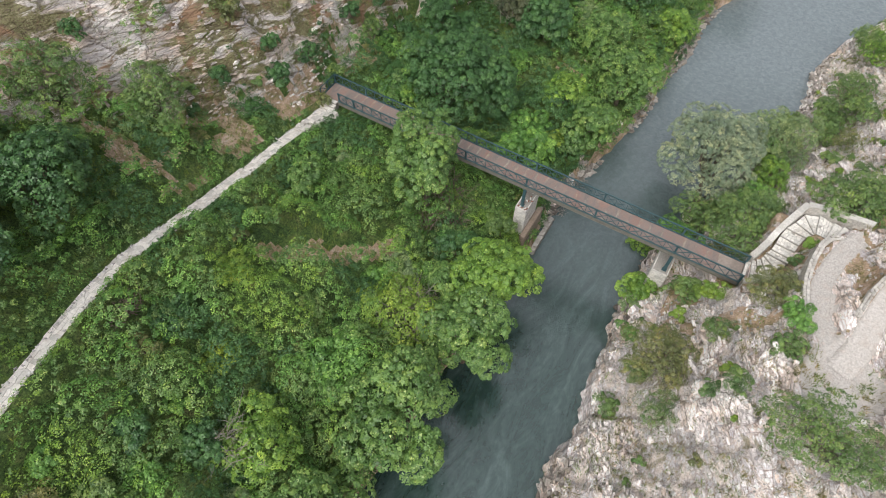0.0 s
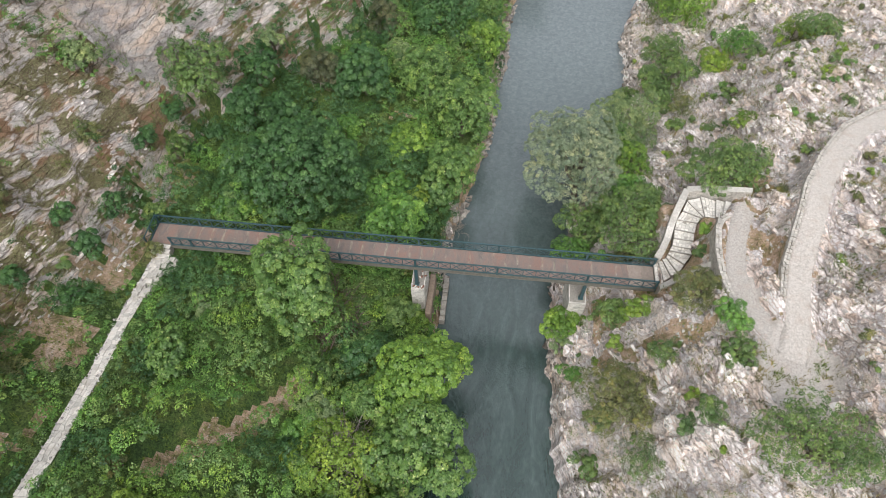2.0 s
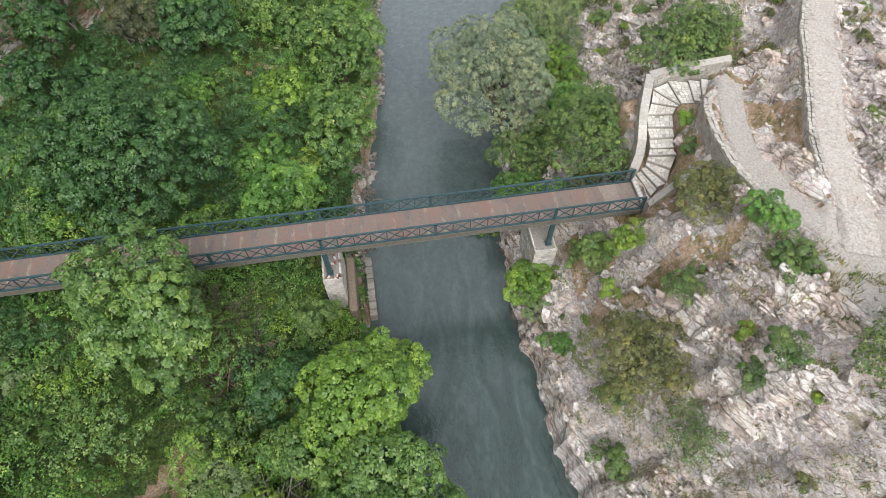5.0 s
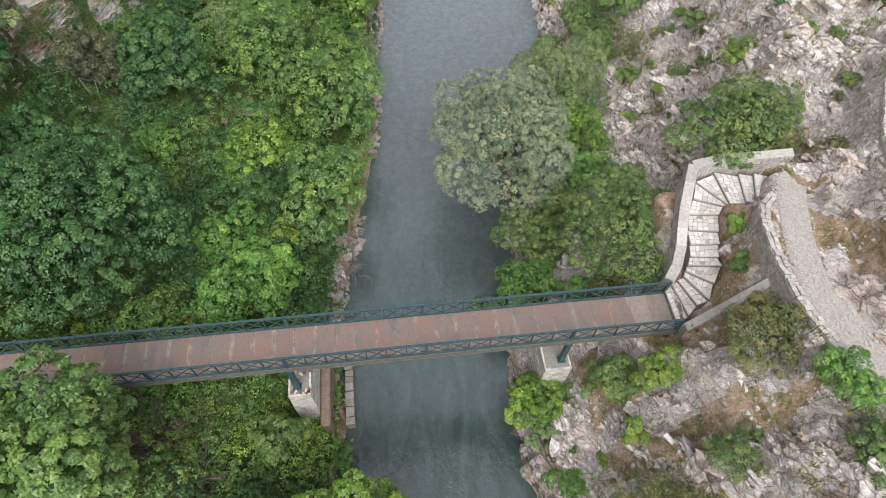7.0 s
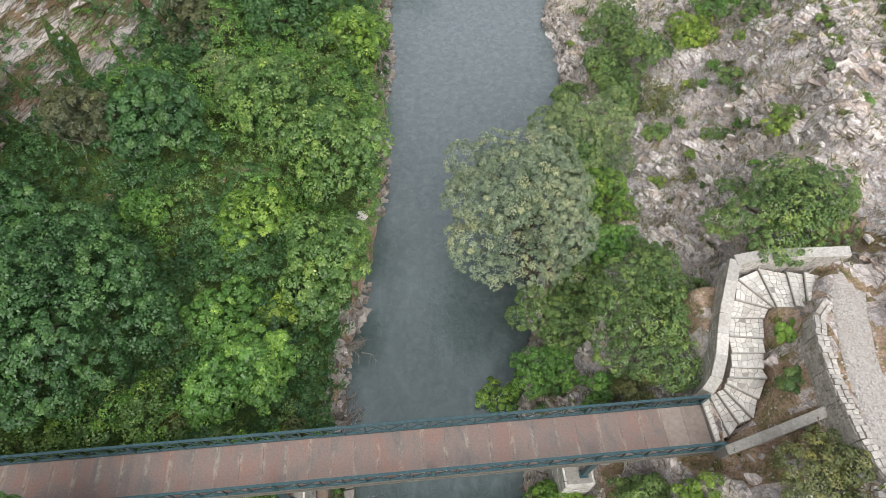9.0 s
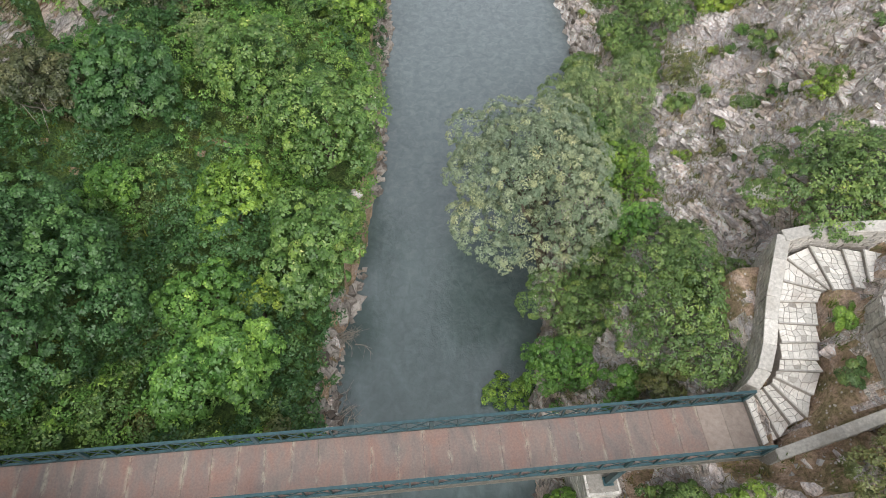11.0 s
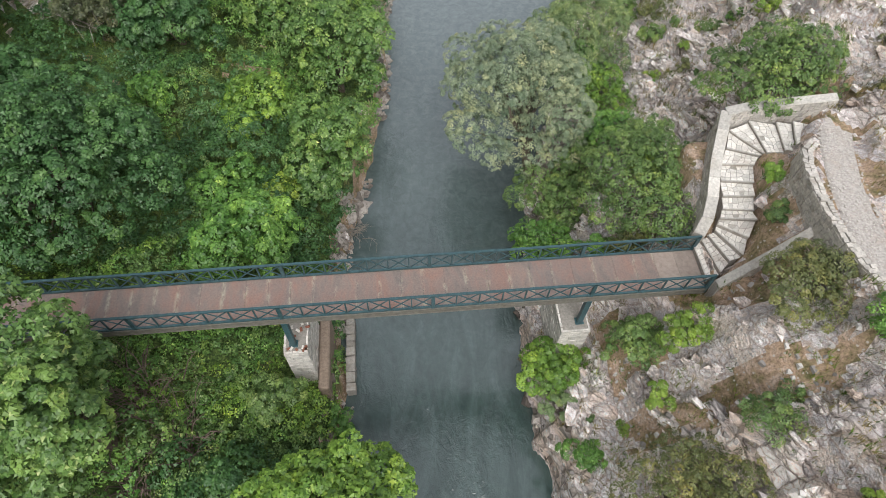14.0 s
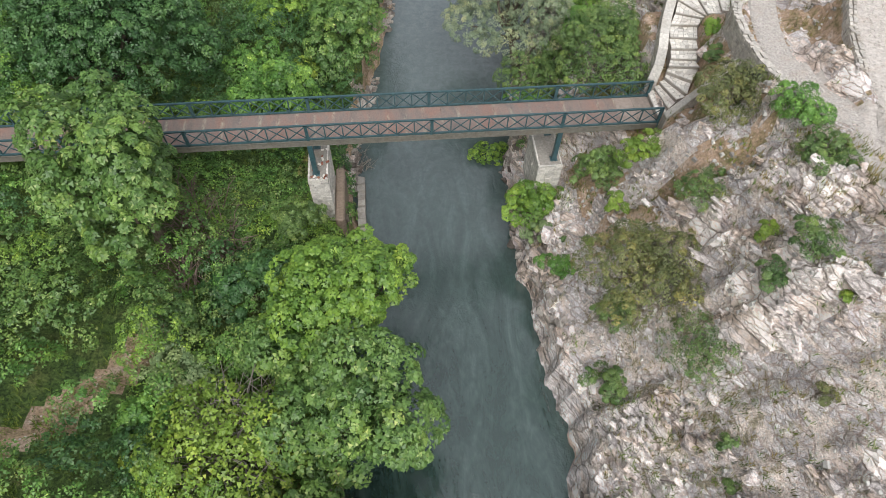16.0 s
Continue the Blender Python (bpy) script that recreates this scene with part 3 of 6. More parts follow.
DECK_Z, RAIL_Z = 8.55, 9.6


def along(points, x, y):
    """Distance to a polyline, and its height at the nearest place."""
    best = np.full(np.shape(x), 1e9)
    high = np.zeros(np.shape(x))
    for (x0, y0, z0), (x1, y1, z1) in zip(points, points[1:]):
        dx, dy = x1 - x0, y1 - y0
        t = np.clip(((x - x0) * dx + (y - y0) * dy) / (dx * dx + dy * dy), 0, 1)
        d = np.hypot(x - x0 - t * dx, y - y0 - t * dy)
        near = d < best
        best = np.where(near, d, best)
        high = np.where(near, z0 + t * (z1 - z0), high)
    return best, high


def rock_relief(x, y):
    """Scree with tilted limestone slabs standing out of it: height, and how far a slab stands out."""
    a = radians(30)
    u, v = x * math.cos(a) + y * math.sin(a), -x * math.sin(a) + y * math.cos(a)
    wob = fbm(x * 0.3, y * 0.3, 5, 3) * 3
    n = fbm(u * 0.95 + wob * 0.35, v * 0.36, 11, 4) + 0.16 * (fbm(x * 0.12, y * 0.12, 13, 2) - 0.45)
    out = n - 0.515
    step = np.floor(fbm(u * 1.1 + wob, v * 0.45, 23, 2) * 8) / 8
    saw = (u * 0.55 + wob) % 1.0
    slab = smooth(0.0, 0.018, out) * (0.22 + 2.6 * np.clip(out, 0, 0.25) + 0.9 * np.clip(step - 0.35, 0, 1) + 0.55 * saw - 0.15 + 0.22 * (fbm(x * 2.6, y * 2.6, 43, 2) - 0.5))
    scree = 0.5 * (fbm(x * 0.5, y * 0.5, 41, 3) - 0.5) + 0.22 * (fbm(x * 2.2, y * 2.2, 47, 3) - 0.5)
    return scree + slab - 0.25, out


def cliff_relief(x, y):
    """Beds that run along the cliff and stand out of it as broken ledges."""
    w = fbm(x * 0.25, y * 0.25, 63, 3)
    beds = (x * 0.42 + y * 0.05 + 2.2 * w) % 1.0
    ledge = np.where(beds < 0.75, beds / 0.75, (1 - beds) * 4)
    ribs = np.abs(2 * fbm(x * 0.3, y * 0.14, 61, 4) - 1)
    return 0.9 * (ledge - 0.5) * smooth(0.35, 0.6, fbm(x * 0.2, y * 0.3, 65, 2)) + 1.6 * (0.3 - ribs) + 1.0 * (fbm(x * 0.7, y * 0.4, 67, 3) - 0.5) + 0.6 * (fbm(x * 2, y * 1.4, 71, 3) - 0.5)


def bare(x, y):
    """Where soil and short grass show: clearings, the talus and the track."""
    clear = np.maximum(smooth(2.6, 1.0, np.hypot((x + 18.0) * 0.8, (y + 14.0) * 0.9)), np.maximum(smooth(2.6, 1.2, np.hypot((x + 10.9) * 0.8, (y - 21.2) * 0.7)), smooth(2.2, 1.0, np.hypot((x + 18.9) * 0.9, (y - 18.6) * 0.8))))
    track, _ = along([(-21, -17.2, 0), (-18.4, -14.4, 0), (-15.8, -11.7, 0), (-14.9, -10.2, 0), (-14.2, -8.4, 0)], x, y)
    talus = smooth(0.8, 1.8, line(y, *EDGE_L) - x) * smooth(-22, -16, y) * smooth(0.40, 0.54, fbm(x * 0.45, y * 0.45, 211, 3)) * smooth(16, 6, y)
    return np.clip(np.maximum(np.maximum(clear * 0.62, smooth(1.1, 0.4, track)), talus), 0, 1)


def bald(x, y):
    """The great smooth slab high on the cliff."""
    return smooth(1.1, 0.8, np.hypot((x + 32.6) / 3.6, (y - 15.2) / 4.4))


def land(x, y, rough=True):
    """Height of the ground, and which ground it is (0 soil, 1 rock of the slope, 2 cliff)."""
    x, y = np.asarray(x, float), np.asarray(y, float)
    wob = (fbm(x * 0.35 + 3, y * 0.5, 3, 3) - 0.5)
    xl, xr = line(y, *BANK_L) + 0.9 * wob, line(y, *BANK_R) + 1.2 * wob + 0.7 * (fbm(x * 0 + 7, y * 1.3, 29, 3) - 0.5)
    # left bank, terrace, talus and cliff
    d = xl - x
    edge, rise, foot = line(y, *EDGE_L), line(y, *RISE_L), line(y, *FOOT_L)
    top = 1.9 + (rise - 1.9) * np.clip((d - 0.6) / np.maximum(xl - edge - 0.6, 1), 0, 1) ** 1.1
    left = np.where(d < 0, -1.4 * smooth(0, 1.2, -d) - 0.1, np.minimum(-0.1 + d * 2.4, top))
    past = np.clip(edge - x, 0, None)
    left = left + np.minimum(past, np.maximum(edge - foot, 0)) * 0.32
    climb = np.clip(foot - x, 0, None)
    up = climb * line(y, (-20, -10, -3, 12, 22), (1.25, 1.5, 2.0, 2.0, 2.7))
    up = np.where(up < 42, up, 42 + (up - 42) * 0.3)
    left = left + up
    # right bank and slope
    e = x - xr
    step = line(y, (-12, -4, 3, 10), (2.3, 1.9, 1.6, 0.9))
    slope = line(y, (-30, -17, -10, -3, 3, 8, 14, 25, 50), (1.05, 1.18, 1.12, 0.98, 0.92, 0.82, 0.74, 0.66, 0.6))
    right = np.where(e < 0, -1.4 * smooth(0, 0.8, -e) - 0.1, np.minimum(-0.1 + e * 6.0, step + slope * e))
    right = right + 1.8 * smooth(5.2, 7.6, e) * smooth(-0.8, -3.0, y) * smooth(-18, -12, y) + 2.5 * smooth(8.5, 13, e) * smooth(8, 13, y) * smooth(32, 23, y)
    bench = 13.4
    over = np.clip(right - bench, 0, None)
    right = np.where(right > bench, bench + over * 0.22 + np.clip(over - 6.5, 0, None) * 0.75, right)
    right = np.where(right > 50, 50 + (right - 50) * 0.35, right)
    rocky = e > -0.3
    relief, out = rock_relief(x, y)
    slabs = (out > 0.0) | (e + 1.6 * (fbm(x * 1.4, y * 1.4, 17, 3) - 0.5) < 0.8)
    if rough:
        lr = 0.5 * (fbm(x * 0.5, y * 0.5, 81, 3) - 0.5) * smooth(0.5, 3, d)
        left = left + lr + cliff_relief(x, y) * smooth(0.2, 2.5, climb) * (1 - 0.6 * bald(x, y))
        keep = smooth(0.1, 1.2, e)
        right = right + relief * keep + 0.5 * (fbm(x * 1.7, y * 1.7, 19, 3) - 0.5) * smooth(0.0, 0.3, e) * smooth(2.5, 1.0, e)
    z = np.where(x < (xl + xr) / 2, left, right)
    # hollow under the stairs and the planted corner beside them
    inside = smooth(12.2, 12.7, x) * smooth(16.4, 15.6, x) * smooth(-0.3, 0.3, y) * smooth(7.3, 6.9, y)
    tread = line(y, (0.2, 1.0, 2.3, 3.5, 5.0, 7.0), (8.8, 9.6, 10.1, 10.5, 10.95, 11.3))
    beyond = x - line(y, (0.2, 0.8, 1.6, 2.4, 5.0, 5.2, 5.3), (12.4, 13.3, 14.0, 14.5, 15.0, 15.2, 19.0))
    gap = line(y, (-0.5, 0.3, 1.5, 2.9, 3.85, 4.5), (15.1, 15.1, 15.25, 15.5, 15.95, 16.75)) - (x - beyond)
    bank = tread + 0.12 + np.clip(beyond / np.maximum(gap, 0.3), 0, 1) ** 1.25 * (line(y, (0.1, 0.8, 2.9, 4.5), (11.6, 12.3, 12.4, 12.1)) - tread) + 0.4 * (fbm(x * 1.5, y * 1.5, 99, 3) - 0.5)
    corner = (tread - 0.9) * (1 - smooth(0.0, 0.2, beyond)) + bank * smooth(0.0, 0.2, beyond)
    z = z * (1 - inside) + corner * inside
    # the ground gives way to the paths
    for pts, half, fall in ((PATH_LEFT, 0.8, 1.0), (PATH_LOW, 0.85, 0.6), (PATH_HIGH, 0.95, 0.7)):
        dist, high = along(pts, x, y)
        k = smooth(half + fall, half, dist)
        z = z * (1 - k) + (high - 0.06) * k
    dist, high = along(PATH_LOW, x, y)
    z = np.where((x > 9) & (y < -0.1) & (y > -9) & (dist > 0.9), np.maximum(z, high - 0.75 - 1.15 * np.clip(dist - 1.1, 0, 9) - 1.6 * smooth(-2.4, -0.5, y) + 0.3 * (fbm(x * 1.3, y * 1.3, 107, 3) - 0.5)), z)
    plaza = smooth(3.2, 2.0, np.hypot((x - 18.0) * 1.1, (y + 8.6) * 0.85))
    z = z * (1 - plaza) + (14.25 - 0.06 * (y + 8)) * plaza
    # nothing of the ground reaches the bridge
    under = smooth(-1.2, -0.2, y) * smooth(3.2, 2.2, y) * (x > -27.4) * (x < 12.2)
    z = np.where(under > 0, np.minimum(z, 7.75 * under + z * (1 - under)), z)
    kind = np.where(x > (xl + xr) / 2, np.where(rocky, np.where(slabs, 3, 1), 0), np.where((climb > 0) & (climb + 3.0 * (fbm(x * 0.4, y * 0.4, 91, 3) - 0.5) + 3.5 * (fbm(x * 2.2, y * 1.6, 93, 3) - 0.5) > 0.5), 2, 0))
    kind = np.where((kind == 0) & (x < 0) & (bare(x, y) + 0.8 * (fbm(x * 0.9, y * 0.9, 92, 3) - 0.5) > 0.7), 6, kind)
    kind = np.where((kind == 0) & (x < (xl + xr) / 2) & (d > -0.2) & (d + 0.8 * (fbm(x * 0.9, y * 0.9, 92, 3) - 0.5) < 0.7), 6, kind)
    kind = np.where((kind == 2) & (bald(x, y) + 0.5 * (fbm(x, y, 94, 3) - 0.5) + 0.9 * (fbm(x * 0.6, y * 0.25, 98, 3) - 0.5) > 0.5), 5, kind)
    kind = np.where((x > 15.5) & (x < 20.5) & (y > -5) & (y < 9) & (fbm(x * 0.8, y * 0.6, 111, 3) > 0.5) & (kind == 1), 6, kind)
    kind = np.where(inside > 0.3, np.where(fbm(x * 1.3, y * 1.3, 89, 3) > 0.42, 6, 1), kind)
    kind = np.where((x > 8) & (x < 16) & (y < 0.4) & (y > -6) & ((kind == 1) | (kind == 3)) & (fbm(x * 0.6, y * 0.6, 113, 3) + 0.1 * smooth(-4, -1, y) > 0.55), 6, kind)
    trod = np.minimum(along(PATH_LOW, x, y)[0], along(PATH_HIGH, x, y)[0]) + 0.9 * (fbm(x * 1.1, y * 1.1, 95, 3) - 0.5) < 0.7
    kind = np.where((x > 0) & ((kind == 1) | (kind == 3)), np.where(trod | (plaza + 0.5 * (fbm(x, y, 96, 2) - 0.5) > 0.62), 4, kind), kind)
    return z, kind


def ground_z(x, y, rough=True):
    return float(land(np.array([float(x)]), np.array([float(y)]), rough)[0][0])


def build_ground():
    xs = np.concatenate([np.linspace(-900, -120, 14), np.linspace(-112, -50, 32), np.arange(-48, -27, 0.26), np.arange(-26.8, -5.5, 0.42), np.arange(-5.4, 34, 0.17), np.linspace(34.5, 60, 40), np.linspace(63, 120, 20), np.linspace(140, 900, 14)])
    ys = np.concatenate([np.linspace(-900, -120, 14), np.linspace(-110, -42, 34), np.arange(-40, 46, 0.24), np.linspace(46.5, 75, 60), np.linspace(77, 130, 30), np.linspace(145, 1200, 18)])
    gx, gy = np.meshgrid(xs, ys)
    z, kind = land(gx, gy)
    nx, ny = len(xs), len(ys)
    i = np.arange(nx * ny).reshape(ny, nx)
    quads = np.stack([i[:-1, :-1], i[:-1, 1:], i[1:, 1:], i[1:, :-1]], -1).reshape(-1, 4)
    me = mesh_from("ground", np.stack([gx, gy, z], -1).reshape(-1, 3), quads, WEEDS)
    for m in (SCREE, ROCK_CLIFF, SLAB, GRAVEL, BALD_SLAB, SOIL):
        me.materials.append(m)
    me.polygons.foreach_set("material_index", kind[:-1, :-1].ravel().astype(np.int32))
    me.polygons.foreach_set("use_smooth", kind[:-1, :-1].ravel() != 3)
    tagged(new("ground", me), "green river terrace, pale limestone slope and grey cliff", "ground", kind="structure")


build_ground()


def build_water():
    xs, ys = np.concatenate([[-400, -60], np.linspace(-14, 26, 60), [80, 500]]), np.concatenate([[-600, -80], np.linspace(-40, 66, 150), [110, 900]])
    gx, gy = np.meshgrid(xs, ys)
    z = 0.05 * (fbm(gx * 0.8, gy * 0.5, 101, 3) - 0.5)
    i = np.arange(gx.size).reshape(gx.shape)
    quads = np.stack([i[:-1, :-1], i[:-1, 1:], i[1:, 1:], i[1:, :-1]], -1).reshape(-1, 4)
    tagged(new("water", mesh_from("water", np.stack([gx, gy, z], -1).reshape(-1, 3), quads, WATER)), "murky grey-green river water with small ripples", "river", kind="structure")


build_water()


# ---------------------------------------------------------------- the footbridge
def build_bridge():
    b = thing("footbridge", "long steel footbridge with rusty deck and blue-green truss rails", "bridge")
    x0, x1 = -27.9, 12.0
    posts = [-24.3, -18.2, -12.3, -6.35, 0.0, 6.85, 12.0]
    for name, y, start in (("near_rail", 0.0, -26.0), ("far_rail", 2.0, x0)):
        rail = thing(name, "", "")
        rail.parent = b
        for k in ("label", "category"):
            if k in rail:
                del rail[k]
        bm = bmesh.new()
        beam(bm, (start, y, RAIL_Z - 0.03), (x1, y, RAIL_Z - 0.03), 0.10, 0.07)
        part("handrail", bm, PAINT, rail)
        bm = bmesh.new()
        beam(bm, (start, y, DECK_Z + 0.06), (x1, y, DECK_Z + 0.06), 0.08, 0.085)
        part("bottom_chord", bm, PAINT, rail)
        bm = bmesh.new()
        sgn = -1 if y < 1 else 1
        beam(bm, (x0, y + sgn * 0.03, DECK_Z - 0.20), (x1, y + sgn * 0.03, DECK_Z - 0.20), 0.05, 0.36)
        beam(bm, (x0, y + sgn * 0.01, DECK_Z - 0.36), (x1, y + sgn * 0.01, DECK_Z - 0.36), 0.14, 0.03)
        beam(bm, (x0, y + sgn * 0.01, DECK_Z - 0.03), (x1, y + sgn * 0.01, DECK_Z - 0.03), 0.14, 0.03)
        part("edge_girder", bm, GIRDER, b)
        marks = [start] + [p for p in posts if p > start + 1]
        for a, c in zip(marks, marks[1:]):
            n = max(1, round((c - a) / 0.94))
            for k in range(n):
                p, q = a + (c - a) * k / n, a + (c - a) * (k + 1) / n
                bm = bmesh.new()
                beam(bm, (p, y - 0.012, DECK_Z + 0.09), (q, y - 0.012, RAIL_Z - 0.06), 0.025, 0.05)
                beam(bm, (p, y + 0.012, RAIL_Z - 0.06), (q, y + 0.012, DECK_Z + 0.09), 0.025, 0.05)
                part("cross_brace", bm, PAINT, rail)
                if k:
                    bm = bmesh.new()
                    beam(bm, (p, y, DECK_Z + 0.09), (p, y, RAIL_Z - 0.06), 0.055, 0.055, (1, 0, 0))
                    part("baluster", bm, PAINT, rail)
        for p in marks:
            bm = bmesh.new()
            box(bm, (p - 0.08, y - 0.05, DECK_Z - 0.38), (p + 0.08, y + 0.05, RAIL_Z + 0.01), 0.008)
            part("post", bm, PAINT, rail)
    # end rail across the head of the steps
    rail = new("end_rail")
    rail.parent = b
    bm = bmesh.new()
    beam(bm, (x0, 2.0, RAIL_Z - 0.03), (x0, -0.25, RAIL_Z - 0.03), 0.08, 0.06)
    part("handrail", bm, PAINT, rail)
    bm = bmesh.new()
    beam(bm, (x0, 2.0, DECK_Z + 0.06), (x0, -0.25, DECK_Z + 0.06), 0.08, 0.085)
    part("bottom_chord", bm, PAINT, rail)
    for k in range(2):
        p, q = 2.0 - k * 1.12, 2.0 - (k + 1) * 1.12
        bm = bmesh.new()
        beam(bm, (x0 - 0.012, p, DECK_Z + 0.09), (x0 - 0.012, q, RAIL_Z - 0.06), 0.025, 0.05)
        beam(bm, (x0 + 0.012, p, RAIL_Z - 0.06), (x0 + 0.012, q, DECK_Z + 0.09), 0.025, 0.05)
        part("cross_brace", bm, PAINT, rail)
        bm = bmesh.new()
        beam(bm, (x0, q, DECK_Z - 0.3), (x0, q, RAIL_Z), 0.08, 0.08, (1, 0, 0))
        part("post", bm, PAINT, rail)
    # deck plates with narrow joints
    n = 42
    w = (x1 - x0) / n
    rnd = random.Random(5)
    for k in range(n):
        bm = bmesh.new()
        box(bm, (x0 + k * w + 0.003, 0.05, DECK_Z - 0.02), (x0 + (k + 1) * w - 0.003, 1.95, DECK_Z), 0.003)
        ob = part("deck_plate", bm, DUSTY if k > n - 3 else DECK, b)
        ob.location.z = rnd.uniform(0, 0.003)
    # cross girders and bracing under the deck
    for k in range(22):
        x = x0 + 0.4 + k * (x1 - x0 - 0.8) / 21
        bm = bmesh.new()
        beam(bm, (x, 0.02, DECK_Z - 0.12), (x, 1.98, DECK_Z - 0.12), 0.07, 0.18)
        part("cross_girder", bm, PAINT, b)
    # legs that stand on the piers
    for x, foot in ((-18.2, None), (-6.35, 5.9), (6.85, 6.05)):
        for y in (0.02, 1.98):
            zf = foot if foot else ground_z(x, y) - 0.2
            bm = bmesh.new()
            box(bm, (x - 0.13, y - 0.11, zf), (x + 0.13, y + 0.11, DECK_Z - 0.36), 0.01)
            box(bm, (x - 0.2, y - 0.18, zf), (x + 0.2, y + 0.18, zf + 0.04), 0.005)
            part("leg", bm, PAINT, b)
        bm = bmesh.new()
        beam(bm, (x, 0.02, DECK_Z - 0.5), (x, 1.98, DECK_Z - 0.5), 0.12, 0.2)
        part("cross_head", bm, PAINT, b)


build_bridge()


def rough_block(bm, lo, hi, rnd, jitter=0.02):
    """A hewn stone: a box with knocked corners."""
    vs = box(bm, lo, hi)
    for v in vs:
        v.co += Vector((rnd.uniform(-1, 1), rnd.uniform(-1, 1), rnd.uniform(-1, 1))) * jitter


def build_pier(name, label, x0, x1, y0, y1, z0, z1, core, stone, seed):
    """A masonry pier: a core and coursed rough stones on its faces."""
    rnd = random.Random(seed)
    pier = thing(name, label, "bridge pier")
    bm = bmesh.new()
    box(bm, (x0 + 0.06, y0 + 0.06, z0), (x1 - 0.06, y1 - 0.06, z1), 0.03)
    part("core", bm, core, pier)
    z = z0 + 0.02
    while z < z1 - 0.1:
        h = min(rnd.uniform(0.16, 0.27), z1 - z)
        for face in range(4):
            a, c = ((x0, x1), (y0, y1), (x0, x1), (y0, y1))[face]
            p = a
            while p < c - 0.05:
                q = min(p + rnd.uniform(0.22, 0.5), c)
                if c - q < 0.14:
                    q = c
                o = rnd.uniform(0, 0.03)
                lo, hi = {0: ((p, y0 - o, z), (q, y0 + 0.1, z + h)), 1: ((x1 - 0.1, p, z), (x1 + o, q, z + h)), 2: ((p, y1 - 0.1, z), (q, y1 + o, z + h)), 3: ((x0 - o, p, z), (x0 + 0.1, q, z + h))}[face]
                bm = bmesh.new()
                rough_block(bm, [v + 0.008 for v in lo], [v - 0.008 for v in hi], rnd, 0.012)
                part("stone", bm, stone, pier)
                p = q
        z += h
    return pier


build_pier("stone_pier", "pale rough stone masonry pier on the rock bank", 5.95, 7.3, -0.45, 2.45, 2.6, 6.02, CONCRETE, WHITEWASH, 3)
build_pier("stone_pier", "whitewashed stone pier with broken brick top beside the river", -6.8, -5.72, -0.4, 2.4, 1.8, 5.88, CONCRETE, WHITEWASH, 4)


def footing():
    f = thing("concrete_footing", "weathered concrete strip footing along the river bank", "footing")
    bm = bmesh.new()
    box(bm, (-5.68, -1.1, 0.2), (-5.15, 2.9, 3.0), 0.08)
    part("slab", bm, EARTHY, f)
    rnd = random.Random(41)
    y = -0.5
    while y < 3.7:
        bm = bmesh.new()
        w = rnd.uniform(0.35, 0.6)
        rough_block(bm, (-4.55 + rnd.uniform(-0.05, 0.05), y, -0.5), (-4.1, y + w - 0.03, rnd.uniform(0.75, 1.0)), rnd, 0.04)
        part("kerb_stone", bm, CONCRETE, f, "weathered kerb stone at the waterline")
        y += w


footing()


def loose_bricks():
    """Broken bricks and whitewashed lumps on the head of the pier."""
    rnd = random.Random(17)
    for k in range(22):
        x, y = rnd.uniform(-6.7, -5.75), rnd.choice((rnd.uniform(-0.35, -0.16), rnd.uniform(0.2, 2.3)))
        bm = bmesh.new()
        s_ = rnd.uniform(0.7, 1.2)
        box(bm, (-0.11 * s_, -0.06 * s_, 0), (0.11 * s_, 0.06 * s_, 0.07), 0.01)
        ob = part("brick", bm, BRICK if k % 2 else STONE_PALE)
        ob.matrix_world = pose(x, y, 5.88, 0, 0, rnd.uniform(0, 180))
        tagged(ob, "broken red brick on the pier head" if k % 2 else "broken whitewashed brick on the pier head", "brick", "bricks on the pier head")


loose_bricks()


# ---------------------------------------------------------------- stairs, walls and paths
def flags(parent, a, b_, c, d, z, seed, cell=0.29, slope=0.0, keep=0.97, mat=None):
    """Crazy paving on the four-sided tread a, b, c, d at height z: flags that share uneven joints."""
    rnd = random.Random(seed)
    a, b_, c, d = (Vector(p) for p in (a, b_, c, d))
    m = max(2, round(((a - b_).length + (d - c).length) / 2 / cell))
    rows = max(1, round(((a - d).length + (b_ - c).length) / 2 / cell))
    def corner(i, j):
        u, v = i / m, j / rows
        if 0 < i < m:
            u += rnd.uniform(-0.32, 0.32) / m
        if 0 < j < rows:
            v += rnd.uniform(-0.32, 0.32) / rows
        p = a.lerp(d, v).lerp(b_.lerp(c, v), u)
        return Vector((p.x, p.y, z + slope * v))
    grid = [[corner(i, j) for j in range(rows + 1)] for i in range(m + 1)]
    for i in range(m):
        for j in range(rows):
            if rnd.random() > keep:
                continue
            pts = [grid[i][j], grid[i][j + 1], grid[i + 1][j + 1], grid[i + 1][j]]
            mid = sum(pts, Vector()) / 4
            if (pts[0] - pts[2]).length < 0.12 or (pts[1] - pts[3]).length < 0.12:
                continue
            pts = [p + (mid - p).normalized() * 0.022 for p in pts]
            h = rnd.uniform(0.012, 0.028)
            bm = bmesh.new()
            prism(bm, [p - Vector((0, 0, 0.02)) for p in pts], [p + Vector((0, 0, h)) for p in pts])
            bmesh.ops.recalc_face_normals(bm, faces=bm.faces[:])
            part("paving_stone", bm, mat or STONE_PALE, parent)


